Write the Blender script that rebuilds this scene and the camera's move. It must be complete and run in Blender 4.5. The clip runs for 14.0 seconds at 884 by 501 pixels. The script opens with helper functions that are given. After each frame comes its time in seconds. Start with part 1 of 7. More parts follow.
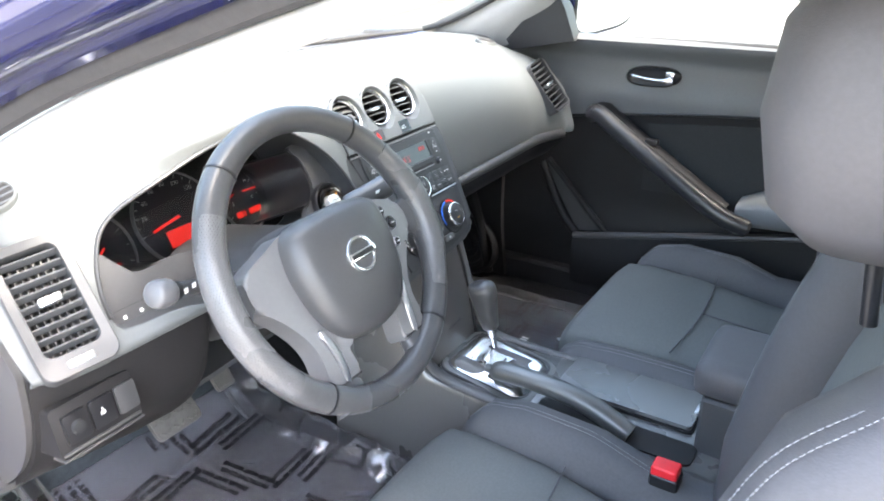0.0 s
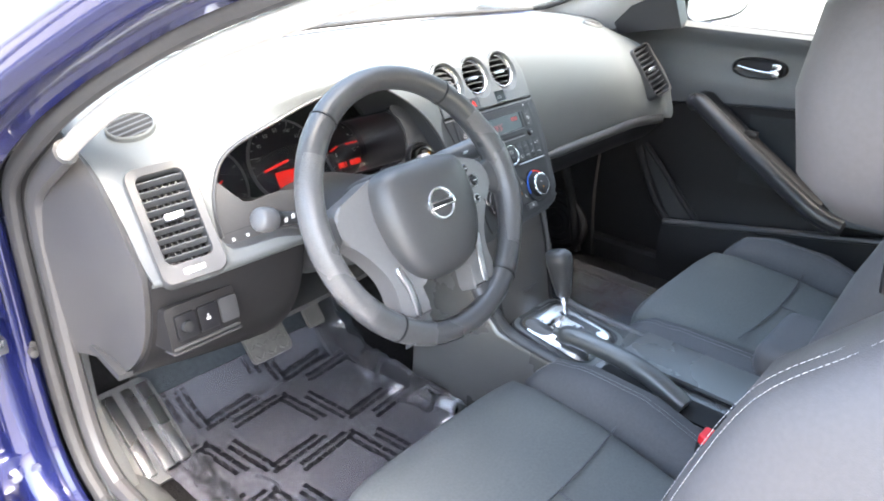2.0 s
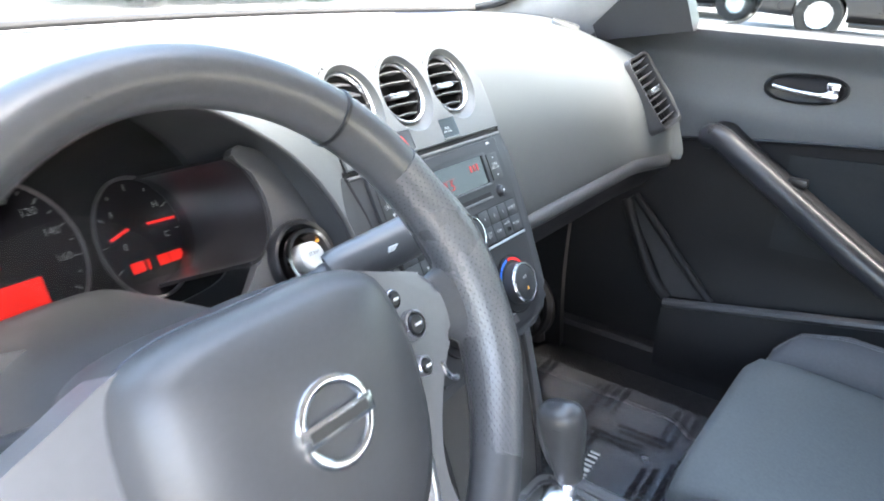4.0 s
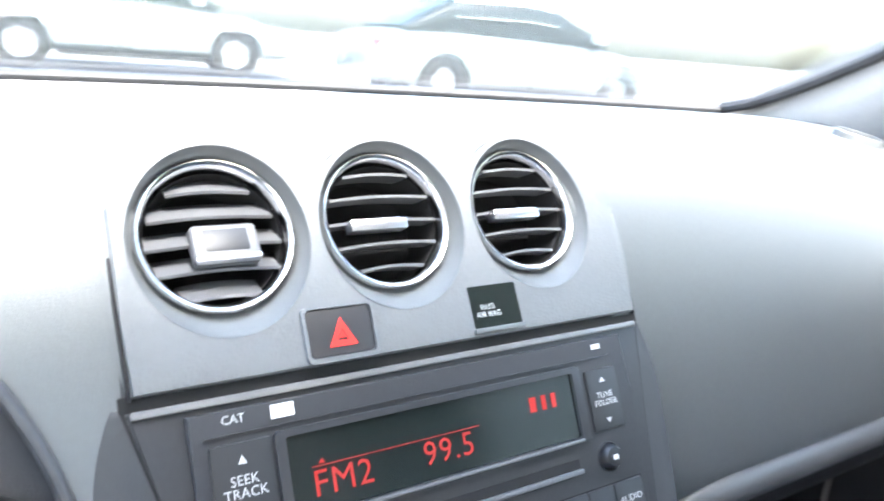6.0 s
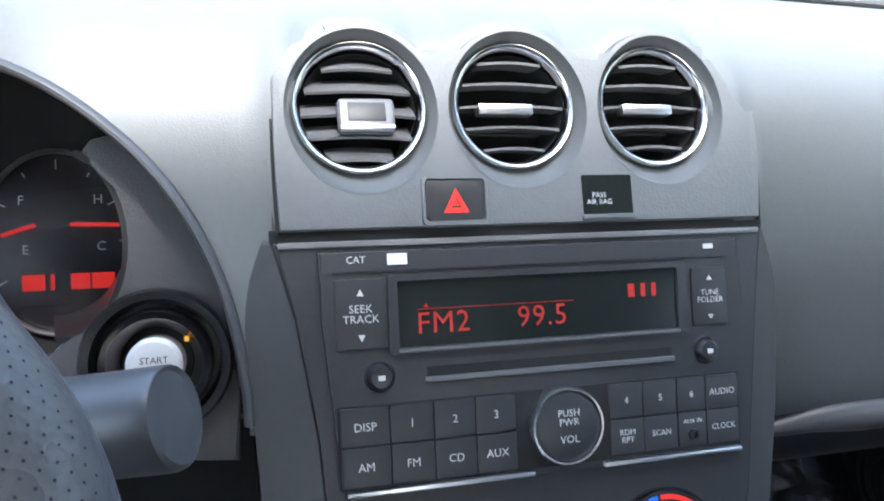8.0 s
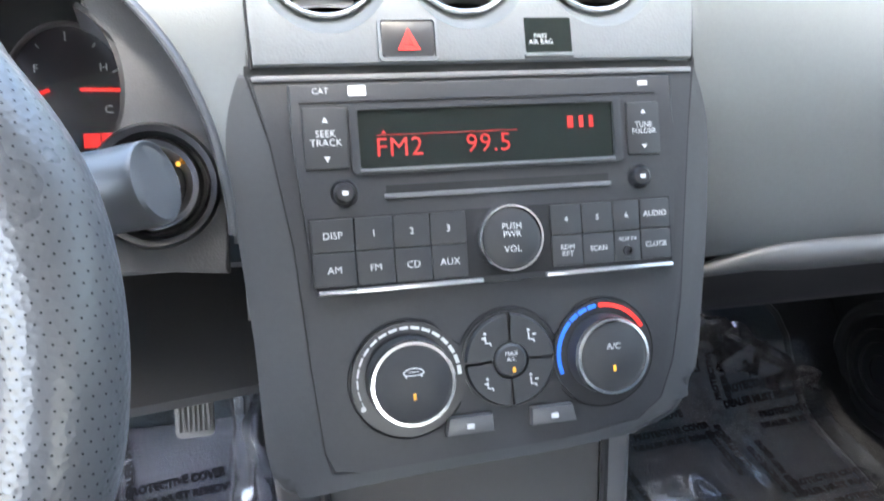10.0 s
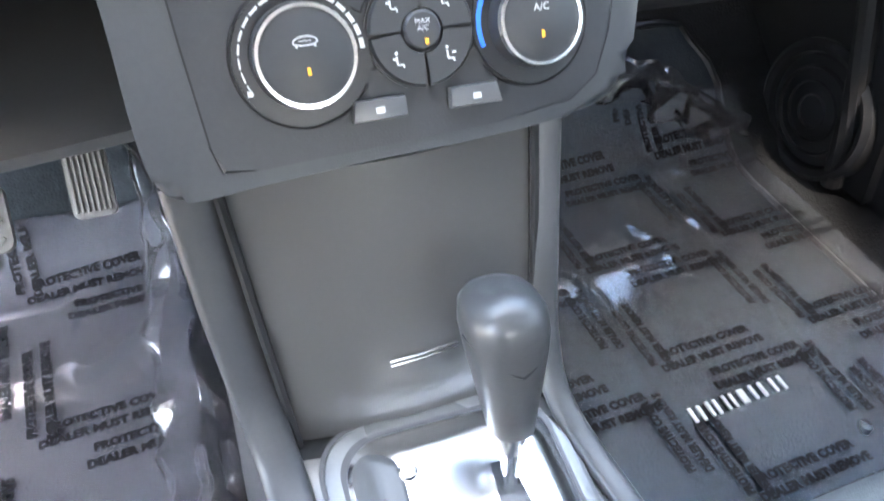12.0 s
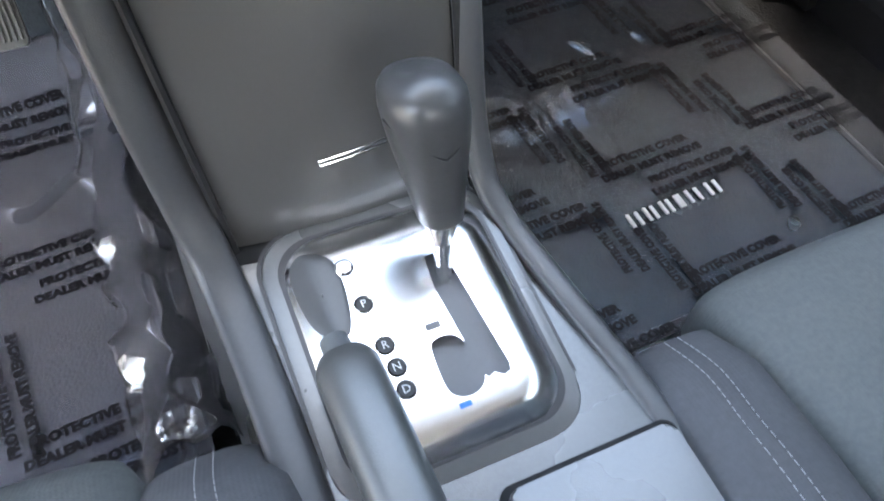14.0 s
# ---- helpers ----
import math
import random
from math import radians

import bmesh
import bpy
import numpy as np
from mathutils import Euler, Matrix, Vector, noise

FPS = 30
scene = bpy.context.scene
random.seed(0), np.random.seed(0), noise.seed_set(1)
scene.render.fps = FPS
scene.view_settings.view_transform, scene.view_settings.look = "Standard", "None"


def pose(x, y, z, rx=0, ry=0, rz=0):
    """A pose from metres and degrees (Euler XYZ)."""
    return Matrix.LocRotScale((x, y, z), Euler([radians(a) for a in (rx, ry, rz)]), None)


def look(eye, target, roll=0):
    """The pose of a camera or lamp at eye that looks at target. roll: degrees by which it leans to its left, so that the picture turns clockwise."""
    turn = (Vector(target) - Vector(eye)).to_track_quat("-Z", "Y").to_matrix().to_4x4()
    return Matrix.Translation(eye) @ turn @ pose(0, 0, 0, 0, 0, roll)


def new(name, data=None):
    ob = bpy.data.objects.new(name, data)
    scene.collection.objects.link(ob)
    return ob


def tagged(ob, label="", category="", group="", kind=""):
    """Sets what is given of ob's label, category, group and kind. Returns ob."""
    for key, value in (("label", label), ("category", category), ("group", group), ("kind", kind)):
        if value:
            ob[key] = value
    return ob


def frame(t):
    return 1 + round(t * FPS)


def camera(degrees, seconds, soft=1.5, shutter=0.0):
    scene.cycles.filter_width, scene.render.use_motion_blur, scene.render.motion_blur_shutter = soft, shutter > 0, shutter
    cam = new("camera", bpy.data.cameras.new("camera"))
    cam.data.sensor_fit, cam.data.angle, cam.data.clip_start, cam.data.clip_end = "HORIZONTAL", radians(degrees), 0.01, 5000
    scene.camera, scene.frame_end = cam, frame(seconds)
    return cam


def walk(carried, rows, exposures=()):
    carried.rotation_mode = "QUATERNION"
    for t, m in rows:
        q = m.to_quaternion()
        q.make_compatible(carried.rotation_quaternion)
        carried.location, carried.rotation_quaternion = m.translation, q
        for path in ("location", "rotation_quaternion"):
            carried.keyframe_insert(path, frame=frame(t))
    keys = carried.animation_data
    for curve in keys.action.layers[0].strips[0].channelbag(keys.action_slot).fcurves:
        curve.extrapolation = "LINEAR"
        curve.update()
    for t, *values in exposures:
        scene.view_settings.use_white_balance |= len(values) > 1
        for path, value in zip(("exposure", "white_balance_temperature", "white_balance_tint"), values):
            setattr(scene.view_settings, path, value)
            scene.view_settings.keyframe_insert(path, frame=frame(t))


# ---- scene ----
cam = camera(61.6, 14.0, soft=1.8, shutter=0.4)
PATH = [
    (0, (-0.975, -0.676, 1.203), (0.563, 0.305, 0.384), -0.6),
    (0.5, (-0.977, -0.744, 1.201), (0.45, 0.375, 0.356), 0.1),
    (1, (-0.993, -0.785, 1.197), (0.309, 0.468, 0.341), -1.1),
    (1.5, (-1.01, -0.772, 1.196), (0.272, 0.49, 0.321), -0.3),
    (2, (-1.028, -0.761, 1.201), (0.33, 0.431, 0.343), 1.3),
    (2.5, (-0.984, -0.706, 1.192), (0.426, 0.438, 0.353), 1.6),
    (3, (-0.838, -0.586, 1.159), (0.608, 0.521, 0.333), 2.3),
    (3.2, (-0.786, -0.546, 1.141), (0.674, 0.549, 0.323), 2.8),
    (5.3, (-0.23, -0.189, 0.959), (1.368, 0.809, 0.289), 0.1),
    (5.5, (-0.191, -0.19, 0.981), (1.291, 0.970, 0.302), 1.1),
    (6, (-0.163, -0.211, 0.995), (0.896, 1.397, 0.456), 4.6),
    (6.5, (-0.129, -0.243, 0.995), (0.564, 1.511, 0.331), 5.2),
    (7, (-0.151, -0.247, 0.998), (0.376, 1.541, 0.273), 5.1),
    (7.5, (-0.148, -0.256, 1.002), (0.292, 1.535, 0.228), 3.5),
    (7.7, (-0.144, -0.258, 1.004), (0.378, 1.496, 0.197), 4.8),
    (9.8, (-0.115, -0.337, 0.978), (0.299, 1.378, 0.035), 2.7),
    (10, (-0.117, -0.341, 0.974), (0.314, 1.35, -0.002), 2.7),
    (10.5, (-0.116, -0.341, 0.949), (0.359, 1.275, -0.13), 3.3),
    (11, (-0.108, -0.337, 0.924), (0.403, 1.198, -0.253), 3.2),
    (11.5, (-0.104, -0.335, 0.902), (0.43, 1.118, -0.364), 2.9),
    (12, (-0.102, -0.339, 0.885), (0.437, 1.028, -0.472), 2.9),
    (12.5, (-0.099, -0.341, 0.874), (0.439, 0.939, -0.565), 3.1),
    (13, (-0.092, -0.347, 0.858), (0.439, 0.867, -0.64), 2.6),
    (13.5, (-0.088, -0.358, 0.851), (0.447, 0.783, -0.702), 2.8),
    (14, (-0.093, -0.368, 0.862), (0.446, 0.686, -0.749), 4.0),
]
walk(cam, [(t, look(eye, target, roll)) for t, eye, target, roll in PATH],
     [(0.0, 4.15, 7000), (3.0, 4.02, 6900), (5.5, 5.1, 6350), (6.0, 4.45, 6300), (6.5, 3.65, 6200), (7.5, 3.5, 6100), (10.0, 4.65, 6650), (11.0, 5.22, 6750), (11.5, 5.22, 6780), (12.5, 5.3, 6980), (13.5, 4.9, 7080), (14.0, 4.45, 7120)])

# ---- world, sun, exposure ----
SUN_EL, SUN_AZ = 60.0, 181.0     # height of the sun, and degrees from straight ahead towards the passenger's side
world = bpy.data.worlds.new("world")
scene.world = world
world.use_nodes = True
wn = world.node_tree.nodes
sky = wn.new("ShaderNodeTexSky")
sky.sky_type = "NISHITA"
sky.sun_disc = False
sky.sun_elevation = radians(SUN_EL)
sky.sun_rotation = radians(SUN_AZ)
sky.dust_density = 4.0
sky.air_density = 1.2
wn["Background"].inputs["Strength"].default_value = 0.15
world.node_tree.links.new(sky.outputs[0], wn["Background"].inputs["Color"])
sun_data = bpy.data.lights.new("sun", "SUN")
sun_data.energy = 1.5
sun_data.angle = radians(14)
sun_data.color = (1.0, 0.97, 0.93)
sun = new("sun", sun_data)
el, az = radians(SUN_EL), radians(SUN_AZ)
sun.matrix_world = look((20 * math.sin(az) * math.cos(el), 20 * math.cos(az) * math.cos(el), 20 * math.sin(el)), (0, 0, 0))


# ---- materials ----
def material(name, color, rough=0.5, metal=0.0, grain=0.0, grain_size=0.002, stain=0.12, stain_size=0.15, coat=0.0,
             emit=None, emit_strength=0.0, spec=0.5, weave=0.0):
    m = bpy.data.materials.new(name)
    m.use_nodes = True
    nt = m.node_tree
    n, ln = nt.nodes, nt.links
    b = n["Principled BSDF"]
    b.inputs["Roughness"].default_value = rough
    b.inputs["Metallic"].default_value = metal
    b.inputs["Specular IOR Level"].default_value = spec
    b.inputs["Coat Weight"].default_value = coat
    if emit:
        b.inputs["Emission Color"].default_value = (*emit, 1)
        b.inputs["Emission Strength"].default_value = emit_strength
    co = n.new("ShaderNodeTexCoord")
    big = n.new("ShaderNodeTexNoise")
    big.inputs["Scale"].default_value = 1 / stain_size
    big.inputs["Detail"].default_value = 5
    ln.new(co.outputs["Object"], big.inputs["Vector"])
    fine = n.new("ShaderNodeTexNoise")
    fine.inputs["Scale"].default_value = 1 / max(grain_size * 3, 1e-4)
    fine.inputs["Detail"].default_value = 3
    ln.new(co.outputs["Object"], fine.inputs["Vector"])
    add = n.new("ShaderNodeMath")
    add.operation = "ADD"
    ln.new(big.outputs["Fac"], add.inputs[0])
    ln.new(fine.outputs["Fac"], add.inputs[1])
    ramp = n.new("ShaderNodeMapRange")
    ramp.inputs["From Min"].default_value, ramp.inputs["From Max"].default_value = 0.6, 1.4
    ramp.inputs["To Min"].default_value, ramp.inputs["To Max"].default_value = 1 - stain, 1 + stain
    ln.new(add.outputs[0], ramp.inputs["Value"])
    mul = n.new("ShaderNodeVectorMath")
    mul.operation = "SCALE"
    mul.inputs[0].default_value = color
    ln.new(ramp.outputs[0], mul.inputs["Scale"])
    ln.new(mul.outputs[0], b.inputs["Base Color"])
    rr = n.new("ShaderNodeMapRange")
    rr.inputs["From Min"].default_value, rr.inputs["From Max"].default_value = 0.3, 0.7
    rr.inputs["To Min"].default_value, rr.inputs["To Max"].default_value = max(rough * 0.88, 0.02), min(rough * 1.12, 1)
    ln.new(big.outputs["Fac"], rr.inputs["Value"])
    ln.new(rr.outputs[0], b.inputs["Roughness"])
    if grain:
        if weave:
            w1 = n.new("ShaderNodeTexWave")
            w1.inputs["Scale"].default_value = 1 / (grain_size * 6.3)
            w1.inputs["Distortion"].default_value = 1.2
            w2 = n.new("ShaderNodeTexWave")
            w2.bands_direction = "Y"
            w2.inputs["Scale"].default_value = 1 / (grain_size * 6.3)
            w2.inputs["Distortion"].default_value = 1.2
            for w in (w1, w2):
                ln.new(co.outputs["Object"], w.inputs["Vector"])
            src = n.new("ShaderNodeMath")
            src.operation = "MULTIPLY"
            ln.new(w1.outputs["Fac"], src.inputs[0])
            ln.new(w2.outputs["Fac"], src.inputs[1])
        else:
            src = n.new("ShaderNodeTexVoronoi")
            src.inputs["Scale"].default_value = 1 / grain_size
            ln.new(co.outputs["Object"], src.inputs["Vector"])
        bump = n.new("ShaderNodeBump")
        bump.inputs["Strength"].default_value = grain * 0.45
        bump.inputs["Distance"].default_value = grain_size * 0.4
        ln.new(src.outputs[0], bump.inputs["Height"])
        ln.new(bump.outputs[0], b.inputs["Normal"])
    return m


def clear_material(name, tint, gloss, rough=0.02, haze=0.0):
    """A clear sheet: lets light straight through, with a reflection that grows at a slant."""
    m = bpy.data.materials.new(name)
    m.use_nodes = True
    nt = m.node_tree
    n, ln = nt.nodes, nt.links
    n.remove(n["Principled BSDF"])
    tr = n.new("ShaderNodeBsdfTransparent")
    tr.inputs["Color"].default_value = (*tint, 1)
    gl = n.new("ShaderNodeBsdfGlossy")
    gl.inputs["Roughness"].default_value = rough
    fr = n.new("ShaderNodeFresnel")
    fr.inputs["IOR"].default_value = 1.45
    mu = n.new("ShaderNodeMath")
    mu.operation = "MULTIPLY"
    mu.inputs[1].default_value = gloss
    ln.new(fr.outputs[0], mu.inputs[0])
    mix = n.new("ShaderNodeMixShader")
    ln.new(mu.outputs[0], mix.inputs[0])
    ln.new(tr.outputs[0], mix.inputs[1])
    ln.new(gl.outputs[0], mix.inputs[2])
    out = mix.outputs[0]
    if haze:
        df = n.new("ShaderNodeBsdfDiffuse")
        df.inputs["Color"].default_value = (0.80, 0.80, 0.88, 1)
        mx = n.new("ShaderNodeMixShader")
        mx.inputs[0].default_value = haze
        ln.new(out, mx.inputs[1])
        ln.new(df.outputs[0], mx.inputs[2])
        out = mx.outputs[0]
    ln.new(out, n["Material Output"].inputs["Surface"])
    return m


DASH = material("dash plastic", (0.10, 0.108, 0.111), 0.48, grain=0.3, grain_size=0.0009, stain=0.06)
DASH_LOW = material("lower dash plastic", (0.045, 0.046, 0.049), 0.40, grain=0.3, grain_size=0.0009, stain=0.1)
CONSOLE = material("satin console plastic", (0.076, 0.077, 0.076), 0.28, grain=0.2, grain_size=0.0009, stain=0.1, spec=1.0)
LID = material("pale console lid plastic", (0.092, 0.093, 0.092), 0.28, grain=0.2, grain_size=0.0009, stain=0.08, spec=1.0)
STACK = material("centre stack plastic", (0.030, 0.031, 0.034), 0.40, grain=0.25, grain_size=0.0010, stain=0.08, spec=0.3)
CUBBY = material("satin storage door plastic", (0.066, 0.064, 0.062), 0.31, grain=0.15, grain_size=0.0010, stain=0.03)
KNOB = material("gear knob leather", (0.050, 0.050, 0.051), 0.33, grain=0.2, grain_size=0.0011, stain=0.12)
MESHED = material("dimpled vent panel plastic", (0.135, 0.143, 0.150), 0.45, grain=0.5, grain_size=0.0014, stain=0.06)
TRIM = material("satin grey trim", (0.10, 0.102, 0.108), 0.36, grain=0.05, grain_size=0.0008, stain=0.06)
BLACK = material("black plastic", (0.012, 0.012, 0.014), 0.35, stain=0.2)
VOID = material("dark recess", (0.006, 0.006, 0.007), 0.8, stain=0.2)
GLOSS = material("gloss black lens", (0.010, 0.014, 0.013), 0.16, stain=0.05)
BUTTON = material("button plastic", (0.02, 0.021, 0.023), 0.45, stain=0.1)
DARKCHROME = material("dark chrome", (0.20, 0.19, 0.19), 0.16, metal=1.0, stain=0.05)
CHROME = material("chrome", (0.84, 0.85, 0.87), 0.17, metal=1.0, stain=0.05)
SATIN = material("satin metal", (0.62, 0.63, 0.66), 0.28, metal=1.0, stain=0.06)
PLATE = material("polished plate", (0.88, 0.89, 0.91), 0.20, metal=1.0, stain=0.04)
RIM = material("wheel rim leather", (0.058, 0.059, 0.062), 0.29, grain=0.2, grain_size=0.0012, stain=0.12)
PERF = material("perforated leather", (0.095, 0.095, 0.098), 0.28, grain=0.5, grain_size=0.0024, stain=0.1)
HAZARD = material("satin hazard button", (0.034, 0.034, 0.036), 0.30, stain=0.05)
HUB = material("airbag cover plastic", (0.056, 0.056, 0.058), 0.42, grain=0.25, grain_size=0.0009, stain=0.08)
SPOKE = material("silver-grey spoke trim", (0.17, 0.17, 0.175), 0.33, metal=0.25, stain=0.05)
FABRIC = material("seat fabric", (0.108, 0.114, 0.113), 0.9, grain=0.6, grain_size=0.0012, stain=0.14, weave=1.0, spec=0.2)
FABRIC2 = material("seat side fabric", (0.082, 0.083, 0.088), 0.85, grain=0.5, grain_size=0.0013, stain=0.12, weave=1.0, spec=0.25)
VINYL = material("seat side vinyl", (0.066, 0.064, 0.069), 0.6, grain=0.3, grain_size=0.0014, stain=0.1)
THREAD = material("pale thread", (0.25, 0.25, 0.265), 0.8, stain=0.1)
CARPET = material("floor carpet", (0.018, 0.0175, 0.018), 0.95, grain=1.0, grain_size=0.004, stain=0.25, spec=0.1)
MAT = material("floor mat carpet", (0.048, 0.056, 0.064), 0.95, grain=1.0, grain_size=0.003, stain=0.2, spec=0.1)
DOORP = material("door trim plastic", (0.122, 0.127, 0.130), 0.5, grain=0.35, grain_size=0.0016, stain=0.08)
ENDCAP = material("dark end cap plastic", (0.062, 0.061, 0.063), 0.34, grain=0.2, grain_size=0.0010, stain=0.1)
PALE = material("pale badge thread", (0.62, 0.63, 0.64), 0.5, stain=0.05)
PRINT = material("grey-white panel print", (0.50, 0.50, 0.50), 0.6, stain=0.03)
CHEEK = material("satin cheek plastic", (0.042, 0.044, 0.047), 0.44, grain=0.3, grain_size=0.0009, stain=0.06, spec=0.3)
FIELD = material("dark dimpled trim", (0.050, 0.050, 0.053), 0.45, grain=0.4, grain_size=0.0012, stain=0.1)
# dark lower trim; on the knee and switch panels it paints shade too
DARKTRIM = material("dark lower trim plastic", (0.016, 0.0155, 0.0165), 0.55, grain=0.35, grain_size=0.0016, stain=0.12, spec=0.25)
DOORF = material("door fabric", (0.032, 0.034, 0.036), 0.85, grain=0.7, grain_size=0.002, stain=0.12, weave=1.0, spec=0.2)
HEADLINER = material("headliner felt", (0.55, 0.54, 0.52), 0.95, grain=0.6, grain_size=0.002, stain=0.06)
PILLAR = material("pale pillar trim", (0.36, 0.355, 0.345), 0.7, grain=0.5, grain_size=0.0016, stain=0.06)
PAINT = material("blue body paint", (0.007, 0.010, 0.060), 0.25, metal=0.35, coat=1.0, stain=0.08)
VENTTRIM = material("satin dark grey trim", (0.066, 0.067, 0.070), 0.34, grain=0.05, grain_size=0.0008, stain=0.06)
PULLBAR = material("dark satin pull bar", (0.026, 0.026, 0.028), 0.30, grain=0.1, grain_size=0.0012, stain=0.06)
RUBBER = material("rubber seal", (0.03, 0.03, 0.032), 0.6, grain=0.3, grain_size=0.002, stain=0.2)
PEDALM = material("ribbed rubber pedal", (0.105, 0.100, 0.094), 0.6, stain=0.2, stain_size=0.03)
WHITE = material("white print", (0.75, 0.75, 0.75), 0.6, stain=0.03)
# printed marks, not lamps; a faint glow is added to the red
REDP = material("faintly glowing red print", (0.70, 0.02, 0.015), 0.5, stain=0.05, emit=(1.0, 0.03, 0.02), emit_strength=0.035)
BLUEP = material("blue print", (0.02, 0.16, 0.75), 0.5, stain=0.05)
DIALRING = material("grey dial ring", (0.22, 0.21, 0.22), 0.35, metal=0.6, stain=0.06)
DIALFACE = material("dark violet dial face", (0.012, 0.009, 0.012), 0.4, stain=0.1)
INK = material("black ink", (0.010, 0.010, 0.012), 0.6, stain=0.15, spec=0.15)
REDGLOW = material("red lit digits", (0.25, 0.01, 0.008), 0.5, emit=(1.0, 0.025, 0.015), emit_strength=0.055)
READOUT = material("red display characters", (0.20, 0.01, 0.008), 0.5, emit=(1.0, 0.03, 0.02), emit_strength=0.020)
REDDIM = material("red lit face", (0.2, 0.01, 0.008), 0.5, emit=(1.0, 0.02, 0.012), emit_strength=0.022)
AMBER = material("amber lamp", (0.5, 0.25, 0.02), 0.5, emit=(1.0, 0.42, 0.05), emit_strength=0.035)
BUCKLE = material("red buckle button", (0.75, 0.02, 0.03), 0.4, stain=0.05)
SILVERPAINT = material("silver car paint", (0.38, 0.42, 0.42), 0.3, metal=0.5, coat=0.8, stain=0.05)
DARKPAINT = material("dark car paint", (0.02, 0.02, 0.024), 0.3, metal=0.3, coat=0.8, stain=0.1)
TYRE = material("tyre rubber", (0.018, 0.018, 0.018), 0.85, grain=0.5, grain_size=0.01, stain=0.3)
ASPHALT = material("sunlit pavement", (0.29, 0.28, 0.27), 0.9, grain=0.8, grain_size=0.012, stain=0.2, stain_size=1.5)
# tint added to cut the daylight reaching the passenger's footwell
TINTED = clear_material("tinted side glass", (0.60, 0.63, 0.62), 0.8)
GLASS = clear_material("window glass", (0.93, 0.96, 0.95), 0.8)
# one film in two copies; the door side's brighter light is put in haze
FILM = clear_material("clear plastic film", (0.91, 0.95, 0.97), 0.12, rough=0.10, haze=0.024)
LITFILM = clear_material("plastic film whitened for door light", (0.95, 0.95, 0.98), 1.1, rough=0.08, haze=0.056)
FOLD = clear_material("gathered clear film", (0.97, 0.97, 0.98), 1.6, rough=0.03, haze=0.009)
MILKFOLD = clear_material("gathered milky film", (0.97, 0.97, 0.98), 1.3, rough=0.04, haze=0.020)
MIRROR = material("mirror glass", (0.85, 0.87, 0.88), 0.02, metal=1.0, stain=0.02)
GRIPPED = material("pale handbrake grip", (0.064, 0.066, 0.065), 0.34, spec=0.9, grain=0.3, grain_size=0.0012, stain=0.08)
LENS = clear_material("clear gauge lens", (0.9, 0.9, 0.9), 0.5, rough=0.03)
START = material("pale start button", (0.55, 0.56, 0.57), 0.35, metal=0.3, stain=0.04)
BOOT = material("ribbed wiring boot", (0.05, 0.048, 0.045), 0.6, stain=0.2)


# ---- mesh helpers ----
HOME = {}


def thing(name, label, category, at=None, group="", kind="", turn=None):
    """An Empty at the base of a thing; turn: its full pose, for things built in a frame of their own."""
    ob = new(name)
    ob.empty_display_size = 0.05
    m = turn if turn is not None else Matrix.Translation(at or (0, 0, 0))
    ob.matrix_world = m
    HOME[ob] = (m, turn is not None)
    return tagged(ob, label, category, group, kind)


def finish(bm, mat, name, sharp=35):
    bmesh.ops.recalc_face_normals(bm, faces=bm.faces)
    me = bpy.data.meshes.new(name)
    bm.to_mesh(me)
    bm.free()
    me.materials.append(mat)
    me.polygons.foreach_set("use_smooth", [True] * len(me.polygons))
    me.set_sharp_from_angle(angle=radians(sharp))
    return me


def part(name, bm, mat, parent, label="", sharp=35, shadow=True):
    """One mesh under a thing or a part. A thing placed by translation takes meshes in world places, one with a turn in its own frame."""
    m, own = HOME[parent]
    if not own:
        bmesh.ops.transform(bm, matrix=m.inverted(), verts=bm.verts)
    ob = new(name, finish(bm, mat, name, sharp))
    ob.parent = parent
    if label:
        ob["label"] = label
    HOME[ob] = (m, own)
    ob.visible_shadow = shadow
    return ob


def structure(name, bm, mat, label, category, sharp=35, shadow=True):
    ob = new(name, finish(bm, mat, name, sharp))
    ob.visible_shadow = shadow
    HOME[ob] = (Matrix(), False)
    return tagged(ob, label, category, kind="structure")


def joined(*bms):
    out = bmesh.new()
    for b in bms:
        me = bpy.data.meshes.new("tmp")
        b.to_mesh(me)
        b.free()
        out.from_mesh(me)
        bpy.data.meshes.remove(me)
    return out


def box(x0, x1, y0, y1, z0, z1, bevel=0.0, seg=2, m=None):
    bm = bmesh.new()
    bmesh.ops.create_cube(bm, size=1)
    bmesh.ops.scale(bm, vec=(x1 - x0, y1 - y0, z1 - z0), verts=bm.verts)
    bmesh.ops.translate(bm, vec=((x0 + x1) / 2, (y0 + y1) / 2, (z0 + z1) / 2), verts=bm.verts)
    if bevel:
        bmesh.ops.bevel(bm, geom=bm.edges[:], offset=bevel, segments=seg, affect="EDGES", profile=0.6)
    if m is not None:
        bmesh.ops.transform(bm, matrix=m, verts=bm.verts)
    return bm


def prism(pts, z0, z1, bevel=0.0, seg=2, m=None):
    """A flat outline (x, y) drawn up from z0 to z1, its upper edge rounded."""
    bm = bmesh.new()
    lo = [bm.verts.new((x, y, z0)) for x, y in pts]
    hi = [bm.verts.new((x, y, z1)) for x, y in pts]
    n = len(pts)
    bm.faces.new(lo[::-1])
    top = bm.faces.new(hi)
    for i in range(n):
        bm.faces.new((lo[i], lo[(i + 1) % n], hi[(i + 1) % n], hi[i]))
    if bevel:
        bmesh.ops.bevel(bm, geom=list(top.edges), offset=bevel, segments=seg, affect="EDGES", profile=0.6)
    if m is not None:
        bmesh.ops.transform(bm, matrix=m, verts=bm.verts)
    return bm


